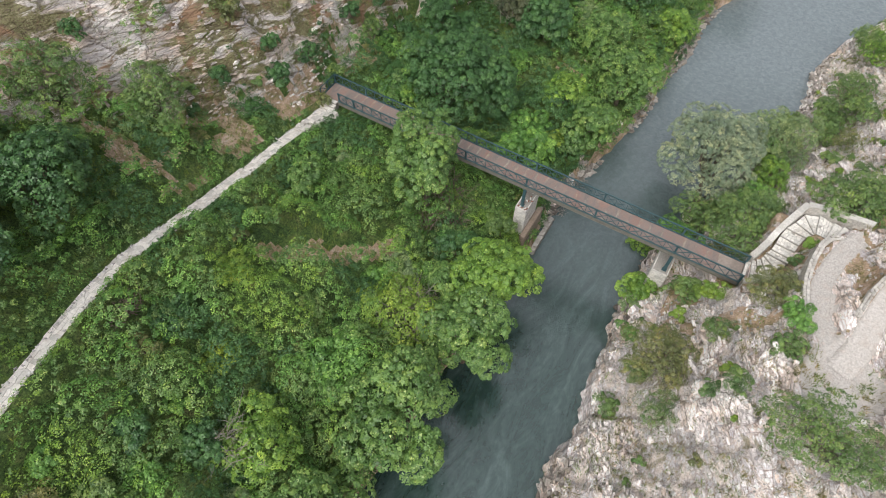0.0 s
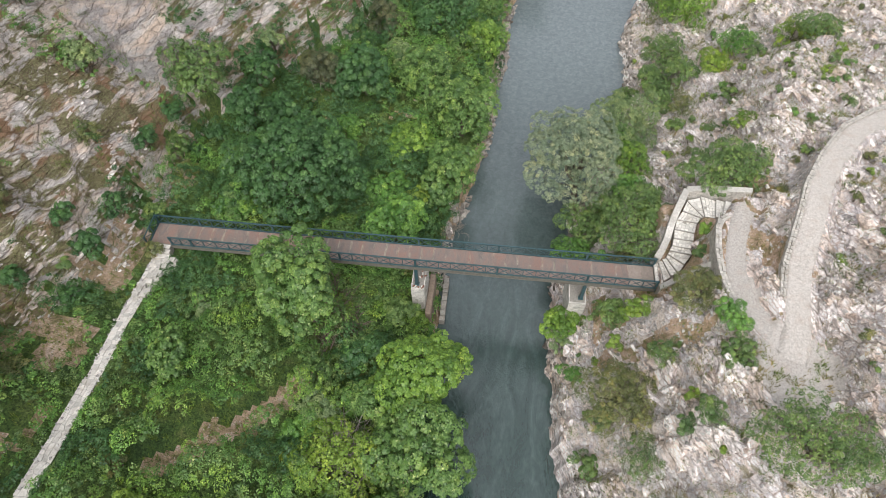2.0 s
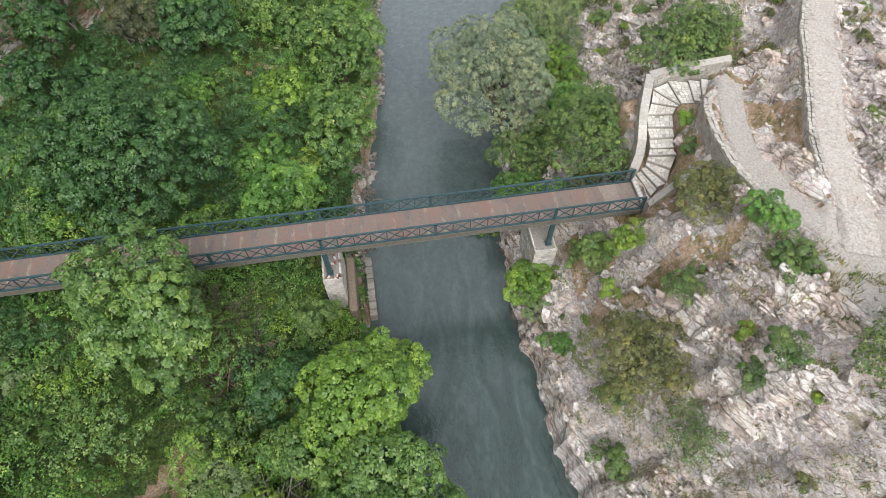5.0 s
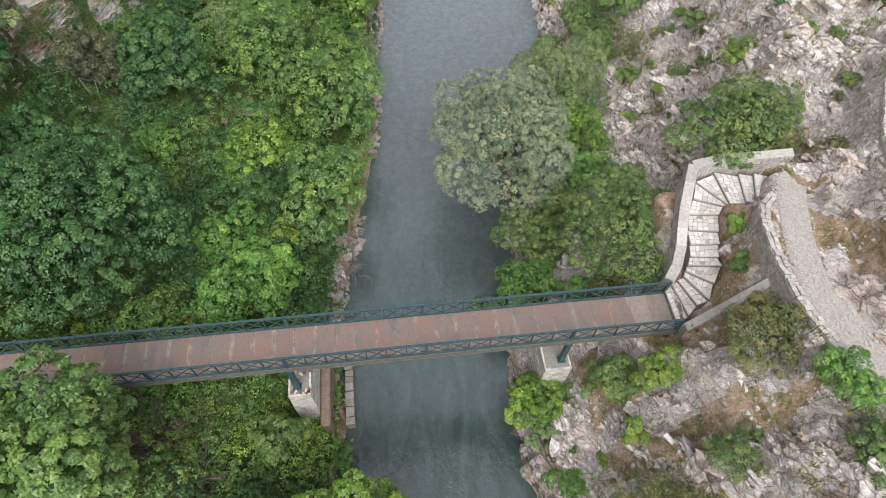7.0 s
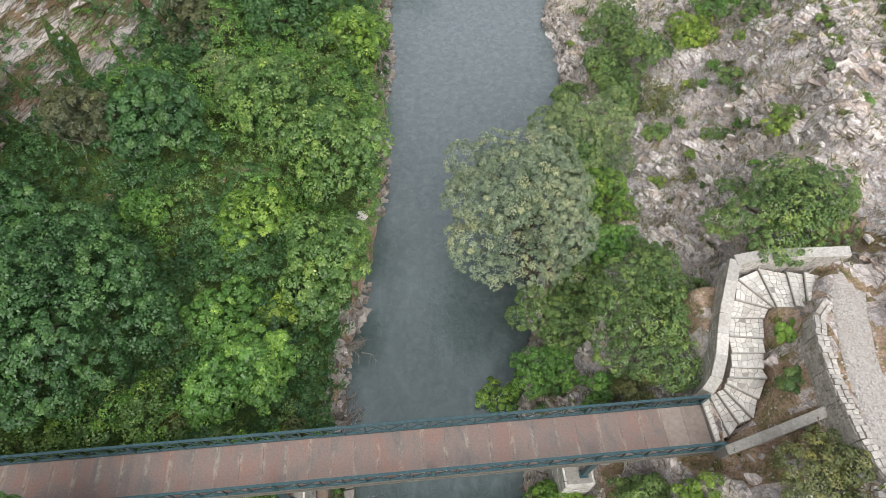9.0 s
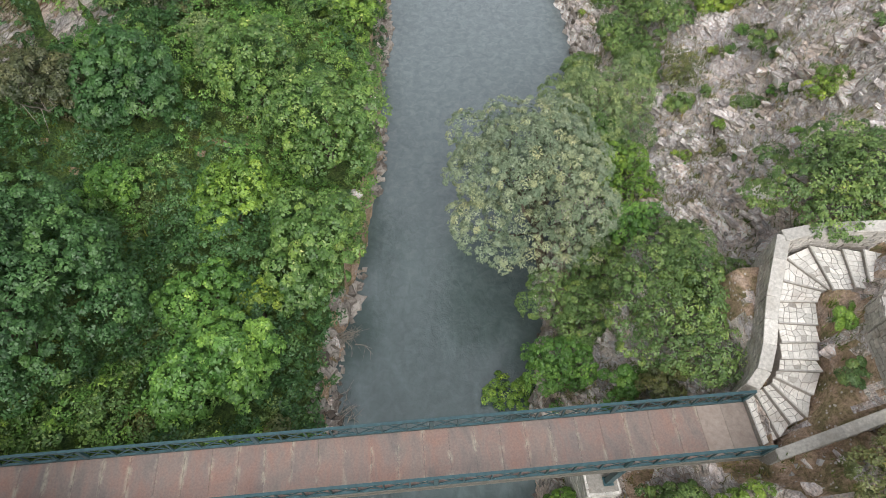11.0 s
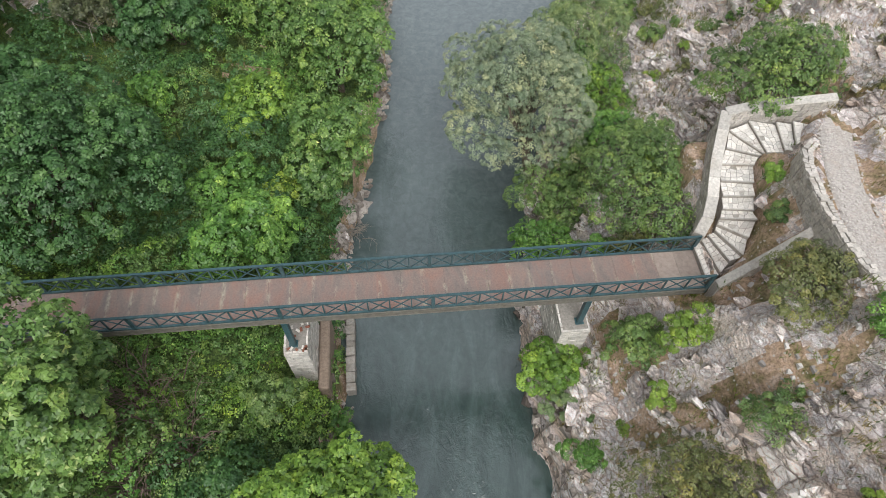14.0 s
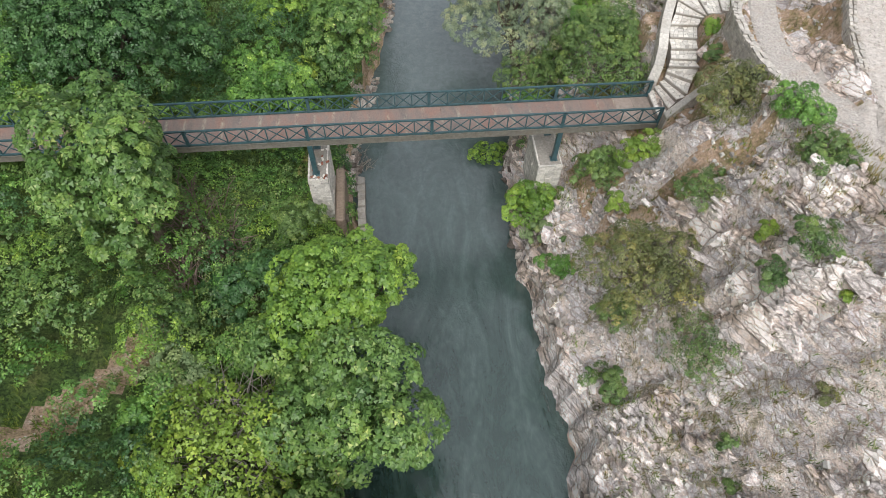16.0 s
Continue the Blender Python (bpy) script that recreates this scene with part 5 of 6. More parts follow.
TREES = [
    # name, label, x, y, top, radii, leaf, leaf size, leaves, lobes
    ("willow_tree", "silvery willow tree leaning over the river", 7.5, 12.4, 10.2, (5.9, 6.5, 4.7), LEAF_WILLOW, 0.17, 74000, 74),
    ("willow_tree", "pale green willow tree behind the silvery one", 11.6, 20.6, 8.6, (4.3, 5.6, 4.6), LEAF_WILLOW_GREEN, 0.15, 40000, 50),
    ("plane_tree", "tall light-green plane tree beside the bridge", -14.4, -3.4, 15.6, (3.6, 4.3, 5.8), LEAF_PLANE, 0.24, 22000, 36),
    ("plane_tree", "bright green plane tree beside the bridge pier", -5.1, -7.3, 9.4, (4.4, 4.2, 4.0), LEAF_FRESH, 0.23, 17000, 30),
    ("plane_tree", "broad plane tree with pale new leaves at the water", -4.6, -13.4, 9.4, (4.0, 4.4, 4.0), LEAF_PLANE, 0.24, 17000, 32),
    ("plane_tree", "large plane tree leaning out over the river", -5.2, -21.6, 10.4, (4.8, 5.4, 4.6), LEAF_PLANE, 0.25, 20000, 36),
    ("plane_tree", "plane tree on the bank downstream", -6.6, -30.5, 10.6, (4.8, 4.8, 4.6), LEAF_PLANE, 0.25, 14000, 30),
    ("fig_tree", "large dark green domed fig tree by the bridge", -18.6, 8.8, 12.8, (7.2, 6.0, 5.2), LEAF_FIG, 0.23, 40000, 54),
    ("fig_tree", "dark green fig tree beside the clearing", -14.6, 22.6, 9.8, (4.4, 3.4, 3.8), LEAF_FIG, 0.24, 15000, 30),
    ("fig_tree", "dark fig shrub under the cliff", -21.4, 15.6, 9.6, (2.4, 2.2, 2.0), LEAF_FIG, 0.24, 8000, 28),
    ("tree", "fresh green tree on the upstream terrace", -8.5, 24.4, 10.8, (3.3, 3.4, 4.4), LEAF_PLANE, 0.21, 13000, 26),
    ("plane_tree", "light green plane tree overhanging the upstream bank", -4.6, 20.4, 9.4, (3.5, 4.0, 4.2), LEAF_PLANE, 0.22, 13000, 26),
    ("plane_tree", "bright plane tree at the upstream water edge", -5.0, 13.0, 8.4, (3.2, 3.5, 3.6), LEAF_PLANE, 0.22, 11000, 24),
    ("plane_tree", "young light green plane tree upstream of the bridge", -9.4, 6.4, 8.4, (3.2, 3.0, 3.4), LEAF_BRAMBLE, 0.21, 12000, 24),
    ("tree", "dusky brown-green tree below the cliff", -18.8, 21.6, 11.4, (2.5, 2.7, 3.2), LEAF_DUSKY, 0.16, 13000, 26),
    ("tree", "yellow-green tree with bare grey branches", -9.8, -14.2, 8.8, (3.9, 3.6, 3.2), LEAF_YELLOW, 0.21, 9000, 28),
    ("tree", "green riverside tree far upstream", -3.2, 33.0, 6.6, (3.0, 3.8, 3.2), LEAF_FRESH, 0.22, 10000, 24),
    ("tree", "dark green tree far upstream on the terrace", -8.6, 36.0, 9.2, (4.4, 4.6, 4.0), LEAF_FIG, 0.24, 12000, 26),
    ("tree", "green tree far upstream at the bend", -3.6, 43.0, 8.0, (3.6, 4.4, 3.8), LEAF_PLANE, 0.24, 9000, 24),
    ("tree", "dark green tree under the upstream cliff", -11.5, 45.0, 10.0, (4.6, 5.0, 4.2), LEAF_FIG, 0.25, 10000, 26),
    ("tree", "green tree at the river bend", 2.0, 53.0, 8.0, (4.0, 4.4, 4.0), LEAF_FIG, 0.26, 8000, 24),
    ("tree", "dark green tree above the stone path", -31.6, -24.6, 18.8, (4.6, 4.8, 4.0), LEAF_FIG, 0.24, 16000, 32),
    ("tree", "olive-green tree below the cliff", -33.0, -13.2, 15.6, (4.0, 3.8, 3.4), LEAF_SCRUB, 0.17, 14000, 28),
    ("tree", "dark shrubby tree on the cliff foot", -37.5, -17.5, 19.0, (3.4, 3.2, 3.0), LEAF_SCRUB, 0.17, 10000, 24),
    ("tree", "dark green tree above the path", -29.0, -30.6, 19.4, (4.6, 4.6, 4.0), LEAF_FIG, 0.24, 15000, 30),
    ("tree", "leafy green tree on the path slope", -36.0, -26.0, 20.0, (4.4, 4.4, 4.0), LEAF_FIG, 0.24, 13000, 30),
    ("tree", "dark green sapling beside the plane trees", -9.8, -6.0, 6.2, (2.4, 2.2, 2.2), LEAF_FIG, 0.19, 7000, 18),
    ("tree", "grey-green tree with pale leaves in the thicket", -8.4, -10.4, 7.4, (2.6, 2.4, 2.6), LEAF_PLANE, 0.2, 8000, 20),
    ("tree", "leafy green tree in the downstream thicket", -11.5, -21.0, 8.6, (3.2, 3.2, 3.0), LEAF_BRAMBLE, 0.22, 9000, 22),
    ("tree", "green tree in the downstream thicket", -12.0, -28.0, 9.6, (3.4, 3.4, 3.2), LEAF_FRESH, 0.22, 9000, 22),
    ("tree", "green tree hanging from the upstream cliff", -25.5, 24.0, 14.0, (2.4, 2.2, 2.2), LEAF_SCRUB, 0.18, 5000, 18),
    ("tree", "dark tree on the vegetated cliff", -27.8, 15.2, 14.6, (3.8, 3.4, 3.2), LEAF_SCRUB, 0.22, 10000, 22),
    ("tree", "dark green tree on the vegetated cliff foot", -23.6, 14.0, 12.5, (2.6, 2.8, 2.8), LEAF_FIG, 0.2, 9000, 22),
    ("tree", "dusky tree at the cliff foot", -13.6, 31.5, 10.0, (2.4, 2.4, 2.6), LEAF_DUSKY, 0.2, 9000, 22),
    ("tree", "dark fig tree at the upstream cliff foot", -24.4, 19.4, 11.6, (3.2, 3.2, 2.8), LEAF_FIG, 0.2, 9000, 22),
    ("tree", "fresh green tree on the upstream terrace clearing", -9.4, 15.8, 7.8, (2.6, 2.6, 2.8), LEAF_FRESH, 0.2, 9000, 20),
    ("tree", "light green tree in the upstream thicket", -10.6, 10.4, 6.8, (2.6, 2.6, 2.4), LEAF_BRAMBLE, 0.2, 8000, 20),
    ("bush", "dense green bush below the stair wall", 11.4, 6.0, 10.6, (3.4, 4.4, 3.0), LEAF_SCRUB, 0.14, 27000, 42),
    ("bush", "dark green bush behind the stair wall", 17.6, 9.9, 14.2, (4.6, 3.0, 2.6), LEAF_SCRUB, 0.16, 22000, 30),
    ("bush", "brown-green bush on the rock slope", 9.4, -8.6, 10.0, (3.7, 3.2, 2.0), LEAF_DRY, 0.12, 23000, 40),
    ("bush", "wide dark bush on the rocky slope", 17.6, -13.4, 16.8, (4.2, 3.2, 2.0), LEAF_SCRUB, 0.14, 14000, 26),
    ("bush", "dark leafy bush at the water under the willow", 7.6, 8.9, 6.4, (2.7, 2.6, 2.3), LEAF_SCRUB, 0.13, 15000, 26),
    ("bush", "green bush beside the pier at the water", 6.4, 5.8, 6.0, (2.4, 1.9, 1.9), LEAF_BRAMBLE, 0.15, 10000, 22),
    ("bush", "bright green bush hanging over the water", 4.7, 6.0, 4.4, (1.7, 1.4, 1.4), LEAF_FRESH, 0.16, 5000, 14),
    ("bush", "bright green fig bush below the stone pier", 5.6, -1.2, 5.2, (2.0, 1.5, 1.6), LEAF_FRESH, 0.17, 9000, 20),
    ("bush", "grey-green bush on the river rock", 5.7, -3.0, 3.8, (1.0, 0.9, 0.9), LEAF_WILLOW_GREEN, 0.13, 3000, 12),
    ("bush", "bright green bush behind the willow", 12.6, 16.4, 6.4, (2.0, 2.4, 1.8), LEAF_FRESH, 0.17, 7000, 18),
    ("bush", "green bush between the willow and the rocks", 11.6, 19.8, 6.4, (1.9, 2.0, 1.8), LEAF_BRAMBLE, 0.17, 6000, 18),
    ("bush", "yellow-green bush beside the stair wall", 12.2, 8.4, 9.2, (1.3, 1.5, 1.2), LEAF_YELLOW, 0.14, 4500, 16),
    ("bush", "dull green bush below the bridge head", 9.0, -1.5, 8.2, (1.9, 1.3, 1.5), LEAF_SCRUB, 0.13, 8500, 20),
    ("bush", "yellow-green bush under the bridge head", 10.6, -1.9, 9.3, (1.4, 1.1, 1.2), LEAF_YELLOW, 0.13, 5500, 16),
    ("bush", "olive shrub beside the sloping wall", 13.9, -2.4, 12.8, (2.2, 2.0, 1.3), LEAF_DRY, 0.12, 9500, 24),
    ("bush", "green shrub below the gravel path", 15.3, -4.7, 14.3, (1.4, 1.3, 1.1), LEAF_BRAMBLE, 0.12, 6000, 18),
    ("bush", "dark green shrub on the rock slope", 15.0, -7.6, 14.2, (1.2, 1.5, 1.0), LEAF_SCRUB, 0.12, 6000, 18),
    ("bush", "low green shrub on the rock slope", 12.1, -11.6, 11.7, (0.8, 0.9, 0.6), LEAF_SCRUB, 0.11, 2500, 12),
    ("bush", "dull shrub on the river cliff", 7.2, -12.6, 5.4, (1.1, 1.4, 0.9), LEAF_SCRUB, 0.12, 4000, 14),
    ("bush", "sparse thorny shrub on the rock slope", 10.6, -13.0, 10.2, (1.9, 2.0, 1.0), LEAF_SCRUB, 0.11, 3600, 22),
    ("bush", "yellow-green tuft on the pale rock", 12.6, -9.6, 12.0, (0.6, 0.6, 0.5), LEAF_YELLOW, 0.11, 1500, 8),
    ("bush", "green shrub on the river cliff", 6.6, -5.4, 3.8, (1.5, 0.9, 0.8), LEAF_BRAMBLE, 0.13, 3500, 12),
    ("bush", "yellow-green shrub on the loose rock", 9.0, -4.2, 8.0, (0.6, 0.8, 0.6), LEAF_YELLOW, 0.12, 1800, 8),
    ("bush", "small green shrub in the planted corner", 15.2, 3.9, 12.7, (0.55, 0.6, 0.5), LEAF_FRESH, 0.1, 2500, 10),
    ("bush", "low grey-green shrub in the planted corner", 14.7, 1.7, 11.2, (0.8, 0.6, 0.5), LEAF_SCRUB, 0.1, 2500, 10),
    ("bush", "yellow-green shrub on the upstream rocks", 19.9, 15.6, 11.6, (1.0, 1.1, 0.9), LEAF_YELLOW, 0.13, 3000, 12),
    ("bush", "dark green shrub among the upstream rocks", 18.8, 18.4, 10.2, (0.8, 0.8, 0.6), LEAF_SCRUB, 0.12, 2200, 10),
    ("bush", "dark green bush at the upstream bank", 17.0, 33.5, 5.6, (2.8, 2.8, 2.4), LEAF_SCRUB, 0.18, 9000, 22),
    ("bush", "broad green bush at the upstream bank", 15.2, 29.0, 5.0, (2.2, 2.8, 2.0), LEAF_SCRUB, 0.18, 8000, 20),
    ("bush", "bright green bush at the river bend", 19.5, 38.5, 6.0, (3.2, 3.0, 2.4), LEAF_FRESH, 0.2, 8000, 22),
    ("bush", "dark bush at the river bend", 17.2, 43.5, 5.0, (2.8, 3.4, 2.4), LEAF_SCRUB, 0.2, 8000, 22),
    ("bush", "green bush beyond the river bend", 22.5, 46.0, 7.0, (3.6, 3.6, 2.8), LEAF_BRAMBLE, 0.2, 8000, 22),
    ("bush", "dark bush on the far right bank", 24.0, 53.0, 6.0, (4.0, 4.0, 3.0), LEAF_SCRUB, 0.22, 8000, 22),
    ("bush", "green shrub on the upstream slope", 23.5, 27.0, 9.6, (1.3, 1.2, 1.0), LEAF_SCRUB, 0.14, 3000, 12),
    ("bush", "leafy green bush on the bank below the pier", -4.9, -2.6, 2.6, (0.9, 1.2, 0.9), LEAF_BRAMBLE, 0.15, 3000, 12),
    ("bush", "dark green bush in front of the pier", -7.4, -1.7, 5.4, (1.9, 1.5, 1.6), LEAF_SCRUB, 0.14, 9000, 18),
    ("bush", "grey-green bush beside the brown one on the slope", 11.9, -6.4, 11.6, (1.5, 1.3, 1.0), LEAF_SCRUB, 0.11, 5000, 18),
    ("bush", "green bush growing out of the brown bush", 8.0, -9.4, 7.4, (1.5, 1.2, 1.0), LEAF_SCRUB, 0.12, 5000, 16),
    ("bush", "round green shrub on the pale slabs", 12.9, -11.2, 12.6, (1.0, 1.0, 0.8), LEAF_SCRUB, 0.11, 3500, 14),
    ("bush", "dark green bush behind the willow trunk", 9.6, 10.6, 6.6, (2.2, 2.0, 1.9), LEAF_SCRUB, 0.15, 8000, 20),
    ("bush", "green bush between willow and stairs", 11.2, 12.6, 7.6, (2.0, 1.8, 1.6), LEAF_BRAMBLE, 0.15, 7000, 18),
    ("bush", "olive bush below the stair wall corner", 12.9, 10.6, 8.6, (1.5, 1.6, 1.3), LEAF_SCRUB, 0.14, 5000, 16),
    ("bush", "leafy green bush above the bridge pier", 8.6, 4.0, 6.4, (1.5, 1.0, 1.3), LEAF_BRAMBLE, 0.14, 5000, 14),
    ("bush", "dull green bush beside the bridge girder", 10.4, 3.6, 7.6, (1.3, 0.9, 1.1), LEAF_DRY, 0.13, 4000, 14),
    ("bush", "dark green bush at the rocky bank", 12.6, 28.5, 4.6, (2.0, 2.4, 1.8), LEAF_SCRUB, 0.17, 6000, 16),
    ("bush", "green bush on the upstream bank rocks", 15.4, 25.6, 6.4, (2.1, 2.6, 1.8), LEAF_SCRUB, 0.15, 8000, 20),
    ("bush", "yellow-green bush on the upstream slope", 20.8, 29.0, 8.8, (2.6, 2.3, 1.9), LEAF_YELLOW, 0.16, 8000, 20),
    ("bush", "dark green bush beside the yellow-green one", 18.0, 28.4, 7.4, (2.2, 2.0, 1.8), LEAF_SCRUB, 0.16, 6000, 18),
    ("bush", "leafy bush among the upstream ledges", 23.0, 31.0, 9.6, (2.6, 2.2, 1.8), LEAF_BRAMBLE, 0.16, 7000, 18),
    ("bush", "yellow-green bush high on the upstream slope", 26.4, 27.6, 12.0, (2.3, 1.9, 1.5), LEAF_YELLOW, 0.16, 5000, 16),
    ("bush", "olive bush among the grey ledges", 17.2, 23.8, 7.8, (1.6, 1.4, 1.1), LEAF_DRY, 0.13, 3500, 14),
    ("bush", "low green bush among the grey ledges", 16.4, 21.0, 7.0, (1.1, 1.0, 0.8), LEAF_SCRUB, 0.13, 2800, 12),
    ("bush", "grey-green bush on the grey ledges", 20.9, 22.6, 9.0, (1.0, 0.9, 0.8), LEAF_SCRUB, 0.13, 2600, 12),
    ("bush", "wide green bush on the upper slope", 28.0, 26.5, 14.5, (2.8, 2.2, 1.6), LEAF_SCRUB, 0.16, 7000, 18),
]
for k, (nm, lab, x, y, top, radii, leaf, size, n, lobes) in enumerate(TREES):
    plant(nm, lab.replace("right ", ""), "bush" if nm == "bush" else "tree", x, y, top, radii, leaf, size * {"plane_tree": 0.82, "fig_tree": 0.68, "bush": 0.72, "willow_tree": 0.85}.get(nm, 0.85), int(n * {"plane_tree": 1.35, "fig_tree": 1.6, "bush": 1.15, "willow_tree": 1.0}.get(nm, 0.95)), lobes, seed=k, branches=110 if "bare" in lab else (25 if "thorny" in lab or "brown" in lab else 0), sprig=0.3 if nm == "willow_tree" else 0.42 if nm != "bush" else 0.28, aspect=0.45 if nm == "willow_tree" else 0.75, off=(-0.8, 3.4) if "silvery willow tree" in lab else (0, 0))


# ---------------------------------------------------------------- undergrowth of the left bank
def lumps(x, y, size, seed):
    """Rounded lumps of growth side by side: their height, and a number for each lump."""
    ix, iy = np.floor(x / size), np.floor(y / size)
    high, who = np.zeros(np.shape(x)), np.zeros(np.shape(x))
    for dx in (-1, 0, 1):
        for dy in (-1, 0, 1):
            cx, cy = ix + dx, iy + dy
            px, py = (cx + hash2(cx, cy, seed)) * size, (cy + hash2(cx, cy, seed + 1)) * size
            r = size * (0.5 + 0.55 * hash2(cx, cy, seed + 2))
            h = r * (0.6 + 0.8 * hash2(cx, cy, seed + 3))
            v = h * np.sqrt(np.clip(1 - ((x - px) ** 2 + (y - py) ** 2) / r ** 2, 0, 1))
            near = v > high
            high, who = np.where(near, v, high), np.where(near, hash2(cx, cy, seed + 4), who)
    return high, who


def mound(x, y):
    """Height of brambles, shrubs and weeds over the soil."""
    big, _ = lumps(x, y, 2.3, 601)
    small, _ = lumps(x, y, 0.8, 611)
    m = 0.12 + big * (0.3 + 1.2 * smooth(0.4, 0.62, fbm(x * 0.12, y * 0.12, 201, 2))) + 0.55 * small
    dist, _ = along(PATH_LEFT, x, y)
    m = m * (0.12 + 0.88 * smooth(0.6, 2.2, dist))
    deck = smooth(-1.6, -0.3, y) * smooth(3.6, 2.3, y)
    return m * (1 - 0.7 * deck)


def scatter_leaves(name, label, material_, per, size, radius, keep, seed, lift=1.0):
    """Domed tufts of leaves over the left bank, where keep(x, y) lets them grow."""
    rng = np.random.default_rng(77)
    step = 0.345
    gx, gy = np.meshgrid(np.arange(-46, 1, step), np.arange(-39, 50, step))
    x, y = (gx + rng.uniform(-0.18, 0.18, gx.shape)).ravel(), (gy + rng.uniform(-0.18, 0.18, gx.shape)).ravel()
    rng = np.random.default_rng(seed)
    d = line(y, *BANK_L) - x
    dist, _ = along(PATH_LEFT, x, y)
    ok = (d > -0.3 + 0.9 * (fbm(x * 0.7, y * 0.7, 97, 3) - 0.4)) & (dist > 0.72) & (rng.random(len(x)) < keep(x, y))
    ok &= ~((x < -26) & (x > -28.2) & (y > -1.5) & (y < 0.2))
    x, y = x[ok], y[ok]
    z, kind = land(x, y)
    m0 = mound(x, y)
    thick = (m0 > 0.42) | (rng.random(len(x)) < 0.8)
    x, y, z, m0 = x[thick], y[thick], z[thick], m0[thick]
    gx, gy = (mound(x + 0.15, y) - m0) / 0.15, (mound(x, y + 0.15) - m0) / 0.15
    face = unit(np.stack([-0.7 * gx, -0.7 * gy, np.ones(len(x))], -1))
    m = len(x)
    cr = radius * rng.uniform(0.55, 1.4, m)
    z = z + m0 * lift * rng.uniform(0.8, 1.03, m) + rng.uniform(-0.1, 0.1, m)
    z = np.where((y > -0.8) & (y < 2.8) & (x > -28) & (z + cr > 8.0), 7.9 - cr - 0.4 * rng.random(m), z)
    p, facing, out, k = sprays(np.stack([x, y, z], -1), face, cr, per, rng, 0.85)
    v, f = cloud_of_leaves(p, facing, size * rng.uniform(0.6, 1.4, len(p)), rng, 0.8, out)
    tagged(new(name, leaf_mesh(name, v, f, material_, rng.random(m)[k])), label, "undergrowth", kind="stuff")


def field(low, high, seed=301):
    """A share of the cover, between two levels of a noise, so that the kinds lie side by side; patchy on the cliff."""
    def keep(x, y):
        v = -0.09 * smooth(2, 7, y) - 0.13 * smooth(9, 15, y) * smooth(-11, -16, x) + 0.66 * fbm(x * 0.2, y * 0.2, seed, 3) + 0.34 * (0.5 + 0.6 * (lumps(x, y, 2.3, 601)[1] - 0.5))
        k = smooth(low - 0.02, low + 0.02, v) * smooth(high + 0.02, high - 0.02, v) * (1 - bare(x, y))
        rock = smooth(0.0, 1.5, line(y, *FOOT_L) - x)
        green = smooth(0.57, 0.64, fbm(x * 0.3, y * 0.3, 221, 3) + 0.2 * smooth(4, 12, y) + 0.2 * smooth(-18, -26, y))
        k = k * (1 - rock * (1 - green))
        k = k * (1 - bald(x, y))
        for tx, ty, tr in HIDDEN:
            k = np.where(np.hypot(x - tx, y - ty) < tr, 0, k)
        return k
    return keep


HIDDEN = [(t[2], t[3], 0.55 * min(t[5][:2])) for t in TREES if t[2] < 0 and min(t[5][:2]) > 2.5]
scatter_leaves("ivy_cover", "dark green ivy and low shrubs on the terrace", LEAF_FIG, 38, 0.130, 0.30, field(0.0, 0.42), 2, 0.9)
scatter_leaves("dull_cover", "dull olive scrub in patches on the terrace", LEAF_SCRUB, 38, 0.100, 0.30, field(0.42, 0.455), 5, 1.0)
scatter_leaves("bramble_cover", "bright green brambles and weeds covering the terrace", LEAF_BRAMBLE, 38, 0.118, 0.30, field(0.455, 0.545), 1)
scatter_leaves("nettle_cover", "fresh green nettles and vines on the terrace", LEAF_PLANE, 38, 0.130, 0.30, field(0.545, 0.64), 3, 1.05)
scatter_leaves("vine_cover", "yellow-green vines in patches on the terrace", LEAF_FRESH, 38, 0.109, 0.30, field(0.64, 1.0), 4, 1.12)


def grass(name, label, material_, n, box_, keep, seed, height=0.3):
    """Single blades of grass in tufts."""
    rng = np.random.default_rng(seed)
    x, y = rng.uniform(box_[0], box_[1], n), rng.uniform(box_[2], box_[3], n)
    ok = rng.random(n) < keep(x, y)
    x, y = x[ok], y[ok]
    per = 7
    z, _ = land(x, y)
    c = np.repeat(np.stack([x, y, z], -1), per, 0)
    m = len(c)
    c[:, :2] += rng.normal(size=(m, 2)) * 0.09
    lean = rng.normal(size=(m, 2)) * 0.5
    h = height * rng.uniform(0.5, 1.3, m)
    tip = c + np.stack([lean[:, 0] * h, lean[:, 1] * h, h], -1)
    side = unit(np.stack([-lean[:, 1], lean[:, 0], np.zeros(m)], -1)) * 0.02
    v = np.stack([c - side, c + side, tip], 1).reshape(-1, 3)
    tagged(new(name, leaf_mesh(name, v, np.arange(3 * m).reshape(m, 3), material_, np.repeat(rng.random(len(x)), per))), label, "grass", kind="stuff")


def on_rock(lo, hi, seed):
    def keep(x, y):
        k = smooth(lo, hi, fbm(x * 0.5, y * 0.5, seed, 3)) * (x > line(y, *BANK_R) + 0.7)
        for pts in (PATH_LOW, PATH_HIGH):
            k = k * smooth(0.9, 1.3, along(pts, x, y)[0])
        k = np.maximum(k, 0.55 * smooth(9, 14, y) * smooth(0.42, 0.52, fbm(x * 0.9, y * 0.5, seed + 9, 3)) * (x > line(y, *BANK_R) + 0.7) * (along(PATH_HIGH, x, y)[0] > 1.3))
        return k * ~((x > 11.9) & (x < 14.4) & (y > -0.3) & (y < 7.2)) * ~((y > 5.2) & (y < 7.4) & (x > 12) & (x < 18))
    return keep


